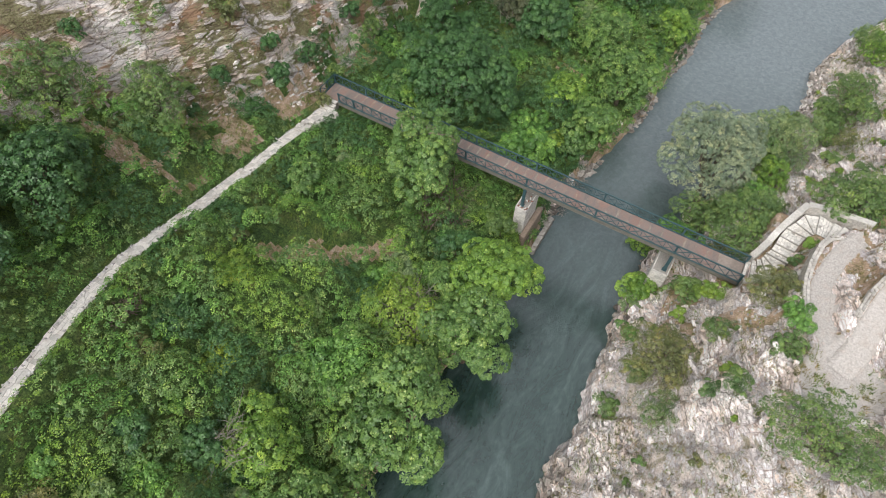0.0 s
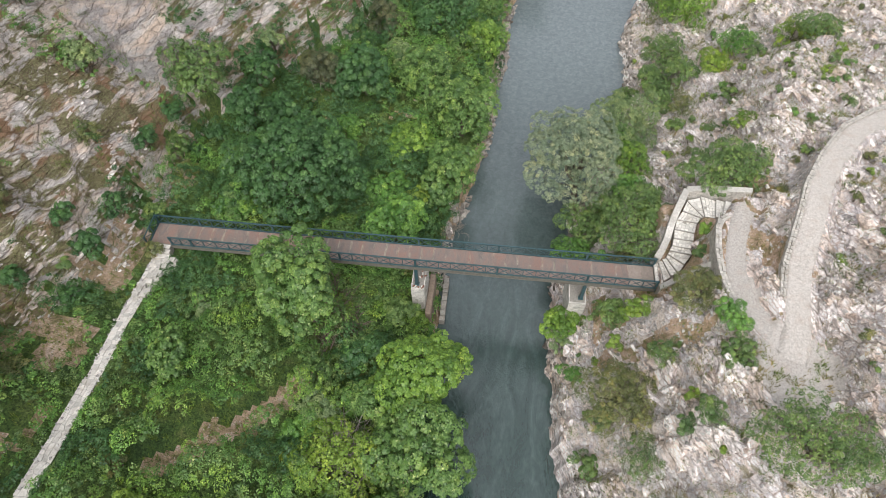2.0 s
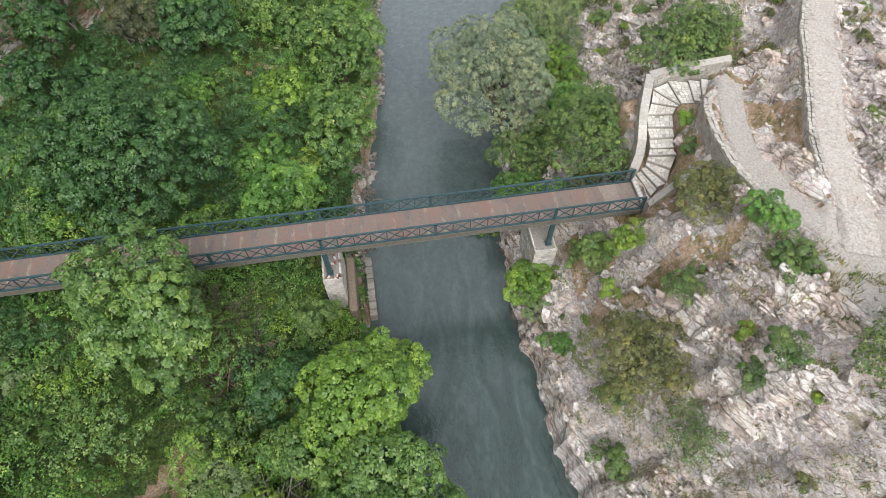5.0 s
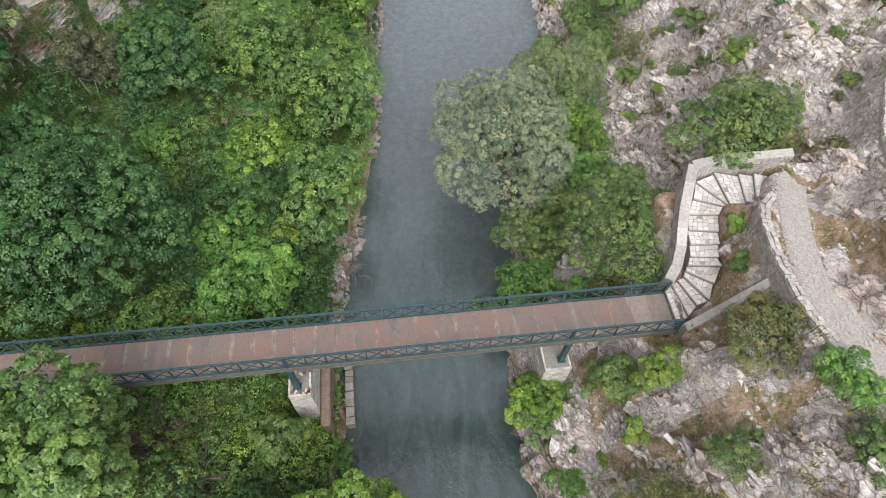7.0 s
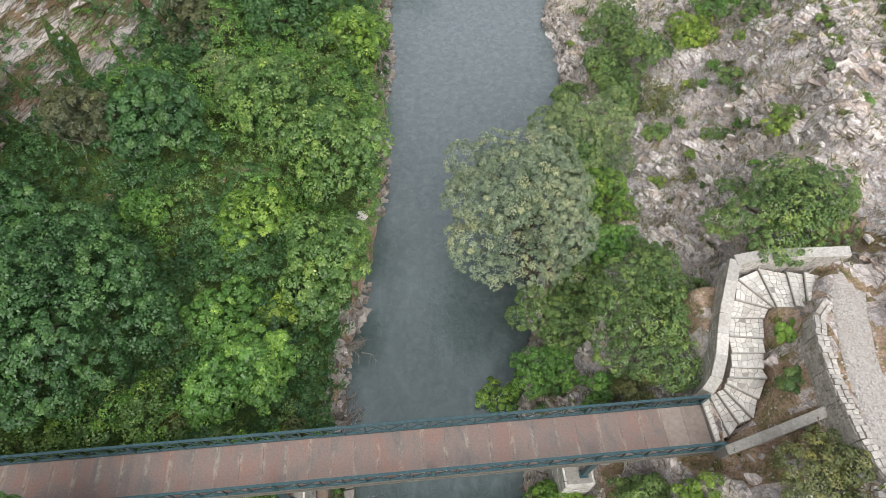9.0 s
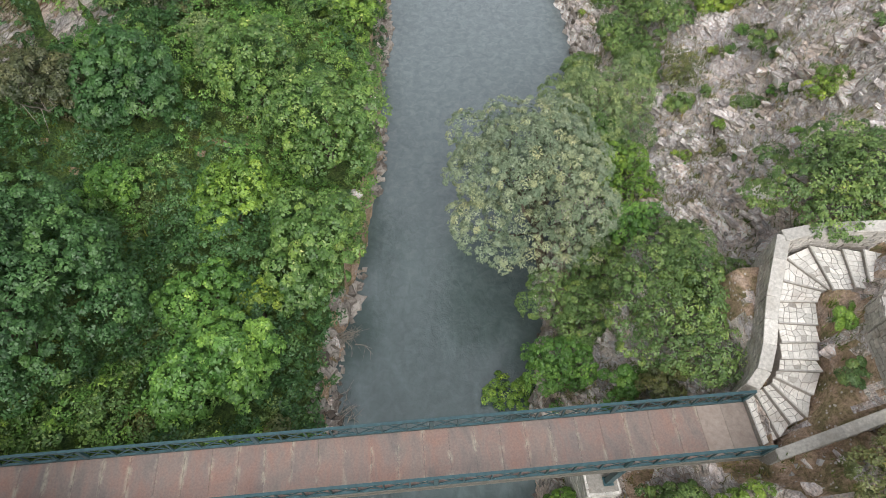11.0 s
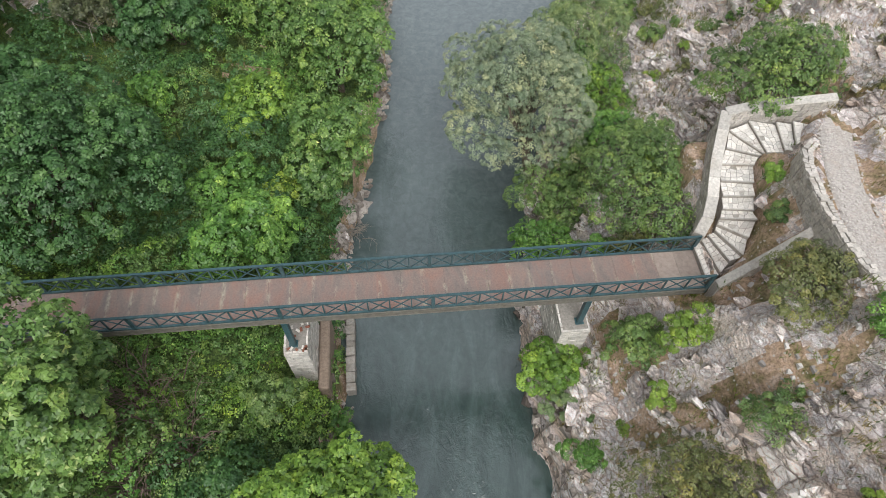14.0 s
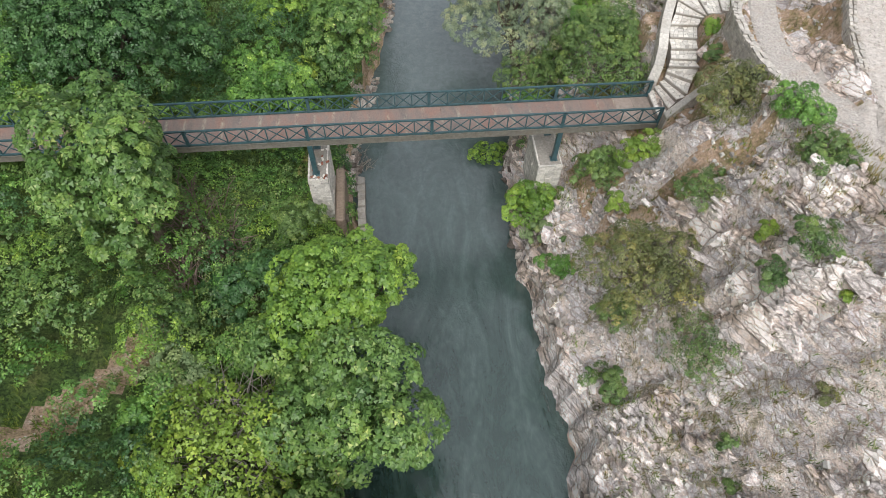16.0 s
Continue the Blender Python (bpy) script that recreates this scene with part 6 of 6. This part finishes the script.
grass("dry_grass", "dry straw-coloured grass tufts between the rocks", GRASS_DRY, 22000, (5, 40, -24, 48), on_rock(0.42, 0.6, 401), 11, 0.26)
grass("green_grass", "green grass tufts between the rocks", GRASS_GREEN, 24000, (5, 40, -24, 48), on_rock(0.48, 0.62, 402), 12, 0.24)
grass("terrace_grass", "short green and yellow grass in the clearings", GRASS_GREEN, 45000, (-48, 0, -46, 56), lambda x, y: (line(y, *BANK_L) - x > 0.4) * (0.34 + 0.66 * bare(x, y)) * (line(y, *FOOT_L) - x < 2) * (along(PATH_LEFT, x, y)[0] > 0.7) * ((y < -0.4) | (y > 2.4)), 13, 0.28)


# ---------------------------------------------------------------- shrubs standing in the undergrowth
rs = random.Random(77)
KINDS = [("rounded green shrub in the brambles", LEAF_BRAMBLE, 0.17), ("dark green shrub in the brambles", LEAF_FIG, 0.18), ("dull olive shrub in the brambles", LEAF_DRY, 0.13), ("pale grey-green shrub in the brambles", LEAF_WILLOW_GREEN, 0.15), ("light green sapling in the brambles", LEAF_PLANE, 0.2), ("yellow-green shrub in the brambles", LEAF_YELLOW, 0.15), ("leafy green shrub in the brambles", LEAF_SCRUB, 0.15)]
taken = [(t[2], t[3], max(t[5][:2])) for t in TREES]
made = 0
while made < 95:
    x, y = rs.uniform(-40, -5), rs.uniform(-42, 44)
    d = float(line(y, *BANK_L)) - x
    if d < 0.8 or (-1.6 < y < 3.4) or float(along(PATH_LEFT, np.array([x]), np.array([y]))[0][0]) < 2.2 or float(bare(np.array([x]), np.array([y]))[0]) > 0.3:
        continue
    r = rs.uniform(0.8, 2.0)
    if any(math.hypot(x - a, y - b) < (c + r) * 0.62 for a, b, c in taken):
        continue
    taken.append((x, y, r))
    lab, leaf, size = KINDS[min(int(rs.random() ** 1.25 * 7), 6)]
    hgt = r * rs.uniform(1.0, 1.7)
    plant("shrub", lab, "shrub", x, y, ground_z(x, y) + hgt + 0.3, (r, r * rs.uniform(0.8, 1.2), hgt * 0.6), leaf, size * 1.02, int(1200 * r * r) + 400, 14, seed=500 + made, group="shrubs in the undergrowth", sprig=0.32)
    made += 1


# ---------------------------------------------------------------- scrub on the rock slope
SCRUBS = [("small olive scrub bush on the rock slope", LEAF_DRY), ("small green scrub bush on the rock slope", LEAF_SCRUB), ("small yellow-green scrub bush on the rock slope", LEAF_YELLOW), ("small fresh green bush on the rock slope", LEAF_BRAMBLE)]
made = 0
while made < 120:
    x, y = rs.uniform(5.5, 32), (rs.uniform(-20, 36) if made < 75 else rs.uniform(8, 38))
    if x < float(line(y, *BANK_R)) + 0.7 or (11.6 < x < 18.6 and -0.6 < y < 7.8) or (-0.9 < y < 3 and x < 12.3):
        continue
    if min(float(along(p, np.array([x]), np.array([y]))[0][0]) for p in (PATH_LOW, PATH_HIGH)) < 1.6 or math.hypot(x - 18, y + 9) < 2.8:
        continue
    r = rs.uniform(0.25, 0.75)
    if any(math.hypot(x - a, y - b) < (c + r) * 0.8 for a, b, c in taken):
        continue
    taken.append((x, y, r))
    lab, leaf = SCRUBS[min(int(rs.random() * 4.0), 3)]
    plant("scrub_bush", lab, "bush", x, y, ground_z(x, y) + r, (r, r * rs.uniform(0.7, 1.3), r * 0.7), leaf, 0.085, int(1700 * r) + 200, 9, seed=900 + made, group="scrub on the slope", sprig=0.2, branches=3)
    made += 1


# ---------------------------------------------------------------- paving of the path on the terrace
def pave_left():
    rnd = random.Random(9)
    for n, ((x0, y0, z0), (x1, y1, z1)) in enumerate(zip(PATH_LEFT, PATH_LEFT[1:])):
        d = Vector((x1 - x0, y1 - y0)).normalized()
        side = Vector((-d.y, d.x)) * 0.52
        p, q = Vector((x0, y0)), Vector((x1, y1))
        a, b = rnd.uniform(0.85, 1.15), rnd.uniform(0.85, 1.15)
        flags(PATH_BED, p - side * a, p + side * b, q + side * b, q - side * a, z0 + 0.02, 900 + n, 0.40, z1 - z0, 0.96, PATH_STONE)


pave_left()


# ---------------------------------------------------------------- rocks
def stone_mesh(name, material_, seed, flat=0.7, sub=2):
    rng = np.random.default_rng(seed)
    bm = bmesh.new()
    bmesh.ops.create_icosphere(bm, subdivisions=sub, radius=1.0)
    cut = [(Vector(unit(rng.normal(size=3))), rng.uniform(0.3, 0.7)) for _ in range(11)]
    for v in bm.verts:
        for nrm, dist in cut:
            over = v.co.dot(nrm) - dist
            if over > 0:
                v.co -= nrm * over
        v.co += Vector(rng.normal(size=3) * 0.025)
        v.co.z *= flat
    me = bpy.data.meshes.new(name)
    bm.to_mesh(me)
    bm.free()
    me.materials.append(material_)
    return me


def build_boulders():
    rnd = random.Random(21)
    shapes = [stone_mesh("boulder", ROCK_BLOCK, 60 + k, rnd.uniform(0.4, 0.7), 2) for k in range(8)]
    n = 0
    while n < 70:
        x, y = rnd.uniform(5.5, 30), rnd.uniform(-20, 30)
        if x < float(line(y, *BANK_R)) + 0.8 or (11.8 < x < 18.6 and -0.6 < y < 7.6) or (y > -1.2 and y < 3 and x < 12):
            continue
        if min(float(along(p, np.array([x]), np.array([y]))[0][0]) for p in (PATH_LOW, PATH_HIGH)) < 1.7:
            continue
        s = rnd.uniform(0.25, 0.75) * (1.5 if rnd.random() < 0.15 else 1)
        ob = new("boulder", shapes[n % 8])
        ob.matrix_world = Matrix.LocRotScale((x, y, ground_z(x, y) + 0.05 * s), Euler((rnd.uniform(-0.4, 0.4), rnd.uniform(0.2, 0.7), rnd.uniform(0, 6.3))), (s * rnd.uniform(0.8, 1.7), s, s))
        tagged(ob, "pale grey broken limestone boulder on the slope", "rock", "boulders on the slope")
        n += 1
    for x, y, s in ((14.75, 2.9, 0.55), (14.6, 3.5, 0.45), (13.2, -2.6, 0.7), (13.9, -6.2, 0.9), (14.9, -6.6, 0.7), (12.4, -1.6, 0.5), (-2.2, 22.9, 0.8), (-3.3, 18.2, 0.6), (-4.9, 6.4, 0.55), (-4.6, 9.3, 0.5), (-5.1, 4.8, 0.5), (-1.6, 33.2, 0.7), (-4.7, -1.6, 0.4), (-4.55, -3.4, 0.45), (-4.8, 11.6, 0.5), (-2.0, 27.5, 0.5)):
        ob = new("boulder", shapes[int(s * 10) % 8])
        ob.matrix_world = Matrix.LocRotScale((x, y, ground_z(x, y) + 0.1), Euler((0.3, 0.2, x * 3)), (s * 1.2, s * 0.9, s))
        tagged(ob, "pale broken rock at the water edge" if x < 0 else "grey broken rock beside the stairs", "rock")


ROCK_BLOCK = slab_material("boulder_limestone", (1.0, 0.6, 0.9), 1.3, 0.2)
build_boulders()


CUBE = np.array([[-1, -1, -1], [1, -1, -1], [1, 1, -1], [-1, 1, -1], [-1, -1, 1], [1, -1, 1], [1, 1, 1], [-1, 1, 1]], float)
SIDES = np.array([[0, 2, 1], [0, 3, 2], [4, 5, 6], [4, 6, 7], [0, 1, 5], [0, 5, 4], [1, 2, 6], [1, 6, 5], [2, 3, 7], [2, 7, 6], [3, 0, 4], [3, 4, 7]])


def block_shape(rng):
    """An angular broken stone."""
    v = CUBE * [1, 0.8, 0.6]
    v[4:, :2] *= rng.uniform(0.55, 0.9, (4, 1))
    return v + rng.normal(size=(8, 3)) * 0.17, SIDES


def bed_blocks(name, label, material_, x, y, long_, wide, high, tip, seed, turn=0.25, aim=0.0):
    """Angular blocks broken from the beds: long along the river, tipped over by about tip."""
    rng = np.random.default_rng(seed)
    m = len(x)
    z, _ = land(x, y)
    v = np.repeat(CUBE[None], m, 0) + rng.normal(size=(m, 8, 3)) * [0.2, 0.16, 0.2]
    v[:, 4:, :2] *= rng.uniform(0.6, 1.0, (m, 4, 1))
    v *= 0.5 * np.stack([wide, long_, high], -1)[:, None]
    for i, j, ang in ((0, 2, rng.normal(size=m) * 0.3 + tip), (1, 2, rng.normal(size=m) * 0.14), (0, 1, rng.normal(size=m) * turn + aim)):
        c, s = np.cos(ang)[:, None], np.sin(ang)[:, None]
        a, b = v[..., i] * c - v[..., j] * s, v[..., i] * s + v[..., j] * c
        v[..., i], v[..., j] = a, b
    v += np.stack([x, y, z - 0.08 * high], -1)[:, None]
    f = (SIDES[None] + (np.arange(m) * 8)[:, None, None]).reshape(-1, 3)
    tagged(new(name, mesh_from(name, v.reshape(-1, 3), f, material_, True)), label, "rocks", kind="stuff")


def build_ledges():
    rng = np.random.default_rng(131)
    n = 90000
    x, y = rng.uniform(4.6, 36, n), rng.uniform(-30, 46, n)
    e = x - line(y, *BANK_R)
    out = rock_relief(x, y)[1]
    lines = np.abs(((0.87 * x + 0.5 * y) * 0.7 + 2.2 * fbm(x * 0.25, y * 0.12, 141, 3)) % 1.0 - 0.5) * 2
    k = smooth(-0.05, 0.03, out) * (0.07 + 0.93 * smooth(0.55, 0.8, lines)) * (0.35 + 0.65 * smooth(0.42, 0.56, fbm(x * 0.3, y * 0.3, 143, 2)))
    ok = (rng.random(n) < k) & (e > 0.5) & ~((x > 11.8) & (x < 18.6) & (y > -0.5) & (y < 7.6)) & ~((x < 12.4) & (y > -0.9) & (y < 3.0))
    for pts in (PATH_LOW, PATH_HIGH):
        ok &= along(pts, x, y)[0] > 1.12
    ok &= np.hypot(x - 18, (y + 8.6) * 0.85) > 2.6
    x, y = x[ok], y[ok]
    m = len(x)
    s = rng.uniform(0.07, 0.22, m) * np.where(rng.random(m) < 0.07, 2.2, 1)
    bed_blocks("ledge_blocks", "broken pale grey limestone ledges on the slope", BLOCKS, x, y, s * rng.uniform(1.2, 4.2, m), s * rng.uniform(0.7, 1.6, m), s * rng.uniform(0.4, 1.2, m), 0.5, 132, 0.3, 0.5)
    # broken edge of the rock at the water
    y = rng.uniform(-38, 46, 1900)
    x = line(y, *BANK_R) + 0.6 * (fbm(y * 0.5, y * 0, 3, 3) - 0.5) + rng.uniform(-0.5, 1.0, 1900)
    s = rng.uniform(0.25, 0.6, 1900) ** 2 + 0.03
    ok = ~((y > -1.0) & (y < 3.0) & (x > 6.0)) & (fbm(x * 0.5, y * 0.5, 147, 2) > 0.42)
    x, y, s = x[ok], y[ok], s[ok]
    bed_blocks("bank_ledges", "broken brown-grey rock edge at the water", WET_BLOCKS, x, y, s * rng.uniform(0.8, 2.2, len(s)), s, s * rng.uniform(0.6, 1.6, len(s)), 0.3, 133, 0.6)
    # the cliff
    n = 26000
    y = rng.uniform(-42, 34, n)
    x = line(y, *FOOT_L) - rng.uniform(-0.5, 22, n)
    lines = np.abs((x * 0.62 + 0.08 * y + 2.6 * fbm(x * 0.22, y * 0.1, 151, 3)) % 1.0 - 0.5) * 2
    k = (0.1 + 0.9 * smooth(0.5, 0.8, lines)) * smooth(0.42, 0.55, fbm(x * 0.28, y * 0.16, 153, 3)) * (1 - 0.6 * smooth(8, 16, y))
    ok = (rng.random(n) < k * 0.9) & (bald(x, y) < 0.5)
    x, y = x[ok], y[ok]
    m = len(x)
    s = rng.uniform(0.07, 0.2, m) * np.where(rng.random(m) < 0.05, 2.0, 1)
    bed_blocks("cliff_ledges", "grey and white broken limestone beds of the cliff", CLIFF_BLOCKS, x, y, s * rng.uniform(1.5, 4.0, m), s, s * rng.uniform(0.6, 1.2, m), -0.7, 134, 0.2, -0.4)


build_ledges()


def build_rubble():
    """Loose small stones over the slope and the gravel paths."""
    rng = np.random.default_rng(31)
    base = [block_shape(rng) for _ in range(6)]
    def lay(name, label, x, y, z, size, material_=None):
        vs, fs, off = [], [], 0
        for k in range(6):
            pick = np.arange(len(x)) % 6 == k
            m = pick.sum()
            ang = rng.uniform(0, 6.28, m)
            v0, f0 = base[k]
            v = np.repeat(v0[None], m, 0) * size[pick][:, None, None] * rng.uniform(0.7, 1.3, (m, 1, 3))
            ca, sa = np.cos(ang)[:, None], np.sin(ang)[:, None]
            v = np.stack([v[..., 0] * ca - v[..., 1] * sa, v[..., 0] * sa + v[..., 1] * ca, v[..., 2]], -1)
            v += np.stack([x[pick], y[pick], z[pick]], -1)[:, None]
            fs.append((f0[None] + (np.arange(m) * len(v0))[:, None, None] + off).reshape(-1, 3))
            off += m * len(v0)
            vs.append(v.reshape(-1, 3))
        tagged(new(name, mesh_from(name, np.concatenate(vs), np.concatenate(fs), material_ or RUBBLE_LOOSE, True)), label, "rubble", kind="stuff")
    y = rng.uniform(-36, 48, 1500)
    x = line(y, *BANK_L) - rng.uniform(-0.4, 0.8, 1500)
    ok = fbm(x * 0.4, y * 0.4, 511, 2) > 0.44
    x, y = x[ok], y[ok]
    lay("bank_stones", "broken brown and grey stones along the waterline", x, y, np.maximum(land(x, y)[0], -0.05), rng.uniform(0.3, 0.6, len(x)) ** 2, WET_BLOCKS)
    x, y = rng.uniform(5.3, 34, 15000), rng.uniform(-22, 36, 15000)
    k = fbm(x * 0.6, y * 0.6, 501, 3)
    ok = (x > line(y, *BANK_R) + 0.7) & (k > 0.46) & ~((x > 11.8) & (x < 18.5) & (y > -0.5) & (y < 7.5)) & ~((x < 12.2) & (y > -0.3) & (y < 2.4))
    for pts in (PATH_LOW, PATH_HIGH):
        ok &= along(pts, x, y)[0] > 1.2
    x, y = x[ok], y[ok]
    z, _ = land(x, y)
    lay("rubble", "loose pale limestone rubble on the slope", x, y, z, rng.uniform(0.17, 0.36, len(x)) ** 2)
    xs, ys, zs = [], [], []
    for pts, half in ((PATH_LOW, 0.78), (PATH_HIGH, 0.88)):
        for (x0, y0, z0), (x1, y1, z1) in zip(pts, pts[1:]):
            m = int(90 * math.dist((x0, y0), (x1, y1)))
            t, s = rng.random(m), rng.uniform(-half, half, m)
            d = np.array([x1 - x0, y1 - y0]) / math.dist((x0, y0), (x1, y1))
            xs.append(x0 + (x1 - x0) * t - d[1] * s)
            ys.append(y0 + (y1 - y0) * t + d[0] * s)
            zs.append(z0 + (z1 - z0) * t + 0.03)
    pts = []
    for (x0, y0, z0), (x1, y1, z1) in zip(PATH_LEFT, PATH_LEFT[1:]):
        m = int(20 * math.dist((x0, y0), (x1, y1)))
        t, w = rng.random(m), rng.choice([-1, 1], m) * rng.normal(0.42, 0.08, m)
        d = np.array([x1 - x0, y1 - y0]) / math.dist((x0, y0), (x1, y1))
        pts.append(np.stack([x0 + (x1 - x0) * t - d[1] * w, y0 + (y1 - y0) * t + d[0] * w, z0 + (z1 - z0) * t + 0.02], -1))
    p = np.concatenate(pts)
    lay("path_edge_stones", "rough pale stones along the edges of the path", p[:, 0], p[:, 1], p[:, 2], rng.uniform(0.15, 0.32, len(p)) ** 2)
    m = 1800
    px, py = rng.uniform(16.4, 19.6, m), rng.uniform(-10.8, -6, m)
    pz, _ = land(px, py)
    x, y, z = np.concatenate(xs + [px]), np.concatenate(ys + [py]), np.concatenate(zs + [pz])
    lay("path_gravel", "coarse pale gravel lying on the paths", x, y, z, rng.uniform(0.012, 0.045, len(x)), PALE_CHIPS)


def loose_material():
    m, n, l, b = material("loose_stone", 0.92)
    g = n.new("ShaderNodeNewGeometry")
    c = ramp(m.node_tree, g.outputs["Random Per Island"], [(0, (0.27, 0.25, 0.235)), (0.4, (0.47, 0.445, 0.42)), (0.8, (0.66, 0.64, 0.61)), (1, (0.78, 0.76, 0.73))])
    f = noise_node(m.node_tree, 25, 5, 0.7, 0, place(m.node_tree))
    s = ramp(m.node_tree, f.outputs[0], [(0.3, (0.75, 0.74, 0.73)), (0.7, (1.1, 1.1, 1.1))])
    l.new(mix(m.node_tree, 1.0, c.outputs[0], s.outputs[0], "MULTIPLY"), b.inputs["Base Color"])
    return m


RUBBLE_LOOSE = loose_material()
PALE_CHIPS = stone_material("pale_stone_chips", (0.42, 0.395, 0.375), (0.66, 0.635, 0.61), 20, 0.95, (0.42, 0.34, 0.29))
build_rubble()


# ---------------------------------------------------------------- dead wood and small things
def brush_pile(label, x, y, r, n, height, seed, wood=None, lean=None):
    """A heap of dead, bare branches."""
    rng = np.random.default_rng(seed)
    gz = ground_z(x, y)
    ob = thing("brush_pile", label, "dead wood", at=(x, y, gz))
    for k in range(n):
        a = rng.uniform(0, 6.28) if lean is None else lean + rng.normal() * 0.6
        s = Vector((rng.normal() * r * 0.35, rng.normal() * r * 0.35, 0.0))
        length = r * rng.uniform(0.7, 1.5)
        e = s + Vector((math.cos(a) * length, math.sin(a) * length, height * rng.uniform(0.5, 1.2)))
        m = s.lerp(e, 0.5) + Vector((rng.normal() * 0.15, rng.normal() * 0.15, height * 0.25))
        bm = bmesh.new()
        tube(bm, [tuple(s), tuple(m), tuple(e)], [0.035, 0.025, 0.008], 5)
        for j in range(4):
            p = m.lerp(e, rng.uniform(0, 0.9))
            tube(bm, [tuple(p), tuple(p + Vector(rng.normal(size=3) * 0.35))], [0.012, 0.004], 4)
        part("branch", bm, wood or BARK_PALE, ob)


TWIG = bark_material("brown_twigs", (0.10, 0.07, 0.055), (0.24, 0.18, 0.15))
brush_pile("heap of pale dead branches in the brambles", -14.0, -30.2, 2.0, 36, 2.8, 1, None, 0.6)
brush_pile("tangle of brown bare twigs under the bridge", -13.3, -1.6, 1.5, 46, 2.6, 2, TWIG)
brush_pile("tangle of brown bare twigs in the thicket", -11.2, -3.4, 1.2, 34, 2.4, 3, TWIG)
brush_pile("brown withered twigs beside the track", -13.2, -5.4, 1.1, 30, 1.8, 4, TWIG)
brush_pile("bleached driftwood snag at the water edge", -4.6, 9.6, 1.1, 18, 0.7, 5, None, -0.2)
brush_pile("bleached roots on the river bank", -4.8, 5.6, 0.9, 14, 0.8, 6, None, 0.2)
brush_pile("withered brown shrub beside the stone path", -22.6, -26.6, 1.1, 26, 1.6, 7, TWIG)


def side_ramp():
    """The grey stone heap that props the path beside the bridge steps."""
    rnd = random.Random(8)
    ob = thing("stone_heap", "grey stone and mortar heap propping the path", "rubble")
    for k in range(70):
        t = rnd.random()
        x, y = -25.75 - 0.7 * t + rnd.uniform(-0.45, 0.45), -1.2 - 3.9 * t
        s = rnd.uniform(0.1, 0.24)
        bm = bmesh.new()
        z = max(ground_z(x, y), 7.3) + rnd.uniform(0.0, 0.35)
        rough_block(bm, (x - s, y - s, z - s * 0.8), (x + s, y + s, z + s * 0.8), rnd, 0.05)
        part("stone", bm, WALL_STONE, ob)


side_ramp()


# ---------------------------------------------------------------- growth along the foot and on the ledges of the cliff
made = 0
while made < 60:
    y = rs.uniform(-38, 42)
    x = float(line(y, *FOOT_L)) - (rs.uniform(-1.5, 1.5) if made % 2 else rs.uniform(1, 12))
    r = rs.uniform(0.5, 1.5)
    if any(math.hypot(x - a, y - b) < (c + r) * 0.6 for a, b, c in taken) or x < -47 or float(bald(np.array([x]), np.array([y]))[0]) > 0.1:
        continue
    taken.append((x, y, r))
    leaf, tone = rs.choice(((LEAF_SCRUB, "green"), (LEAF_DRY, "olive"), (LEAF_FIG, "dark green"), (LEAF_SCRUB, "dull green")))
    plant("shrub", tone + " shrub rooted in the grey cliff", "shrub", x, y, ground_z(x, y) + r * 1.5, (r, r, r * 0.9), leaf, 0.14, int(1500 * r * r) + 500, 12, seed=1300 + made, group="shrubs on the cliff", sprig=0.3)
    made += 1


grass("cliff_grass", "dry and green grass tufts on the cliff ledges", GRASS_GREEN, 30000, (-60, -18, -42, 40), lambda x, y: (line(y, *FOOT_L) - x > -0.5) * smooth(0.5, 0.62, fbm(x * 0.35 + y * 0.2, y * 0.5, 431, 3)), 17, 0.4)
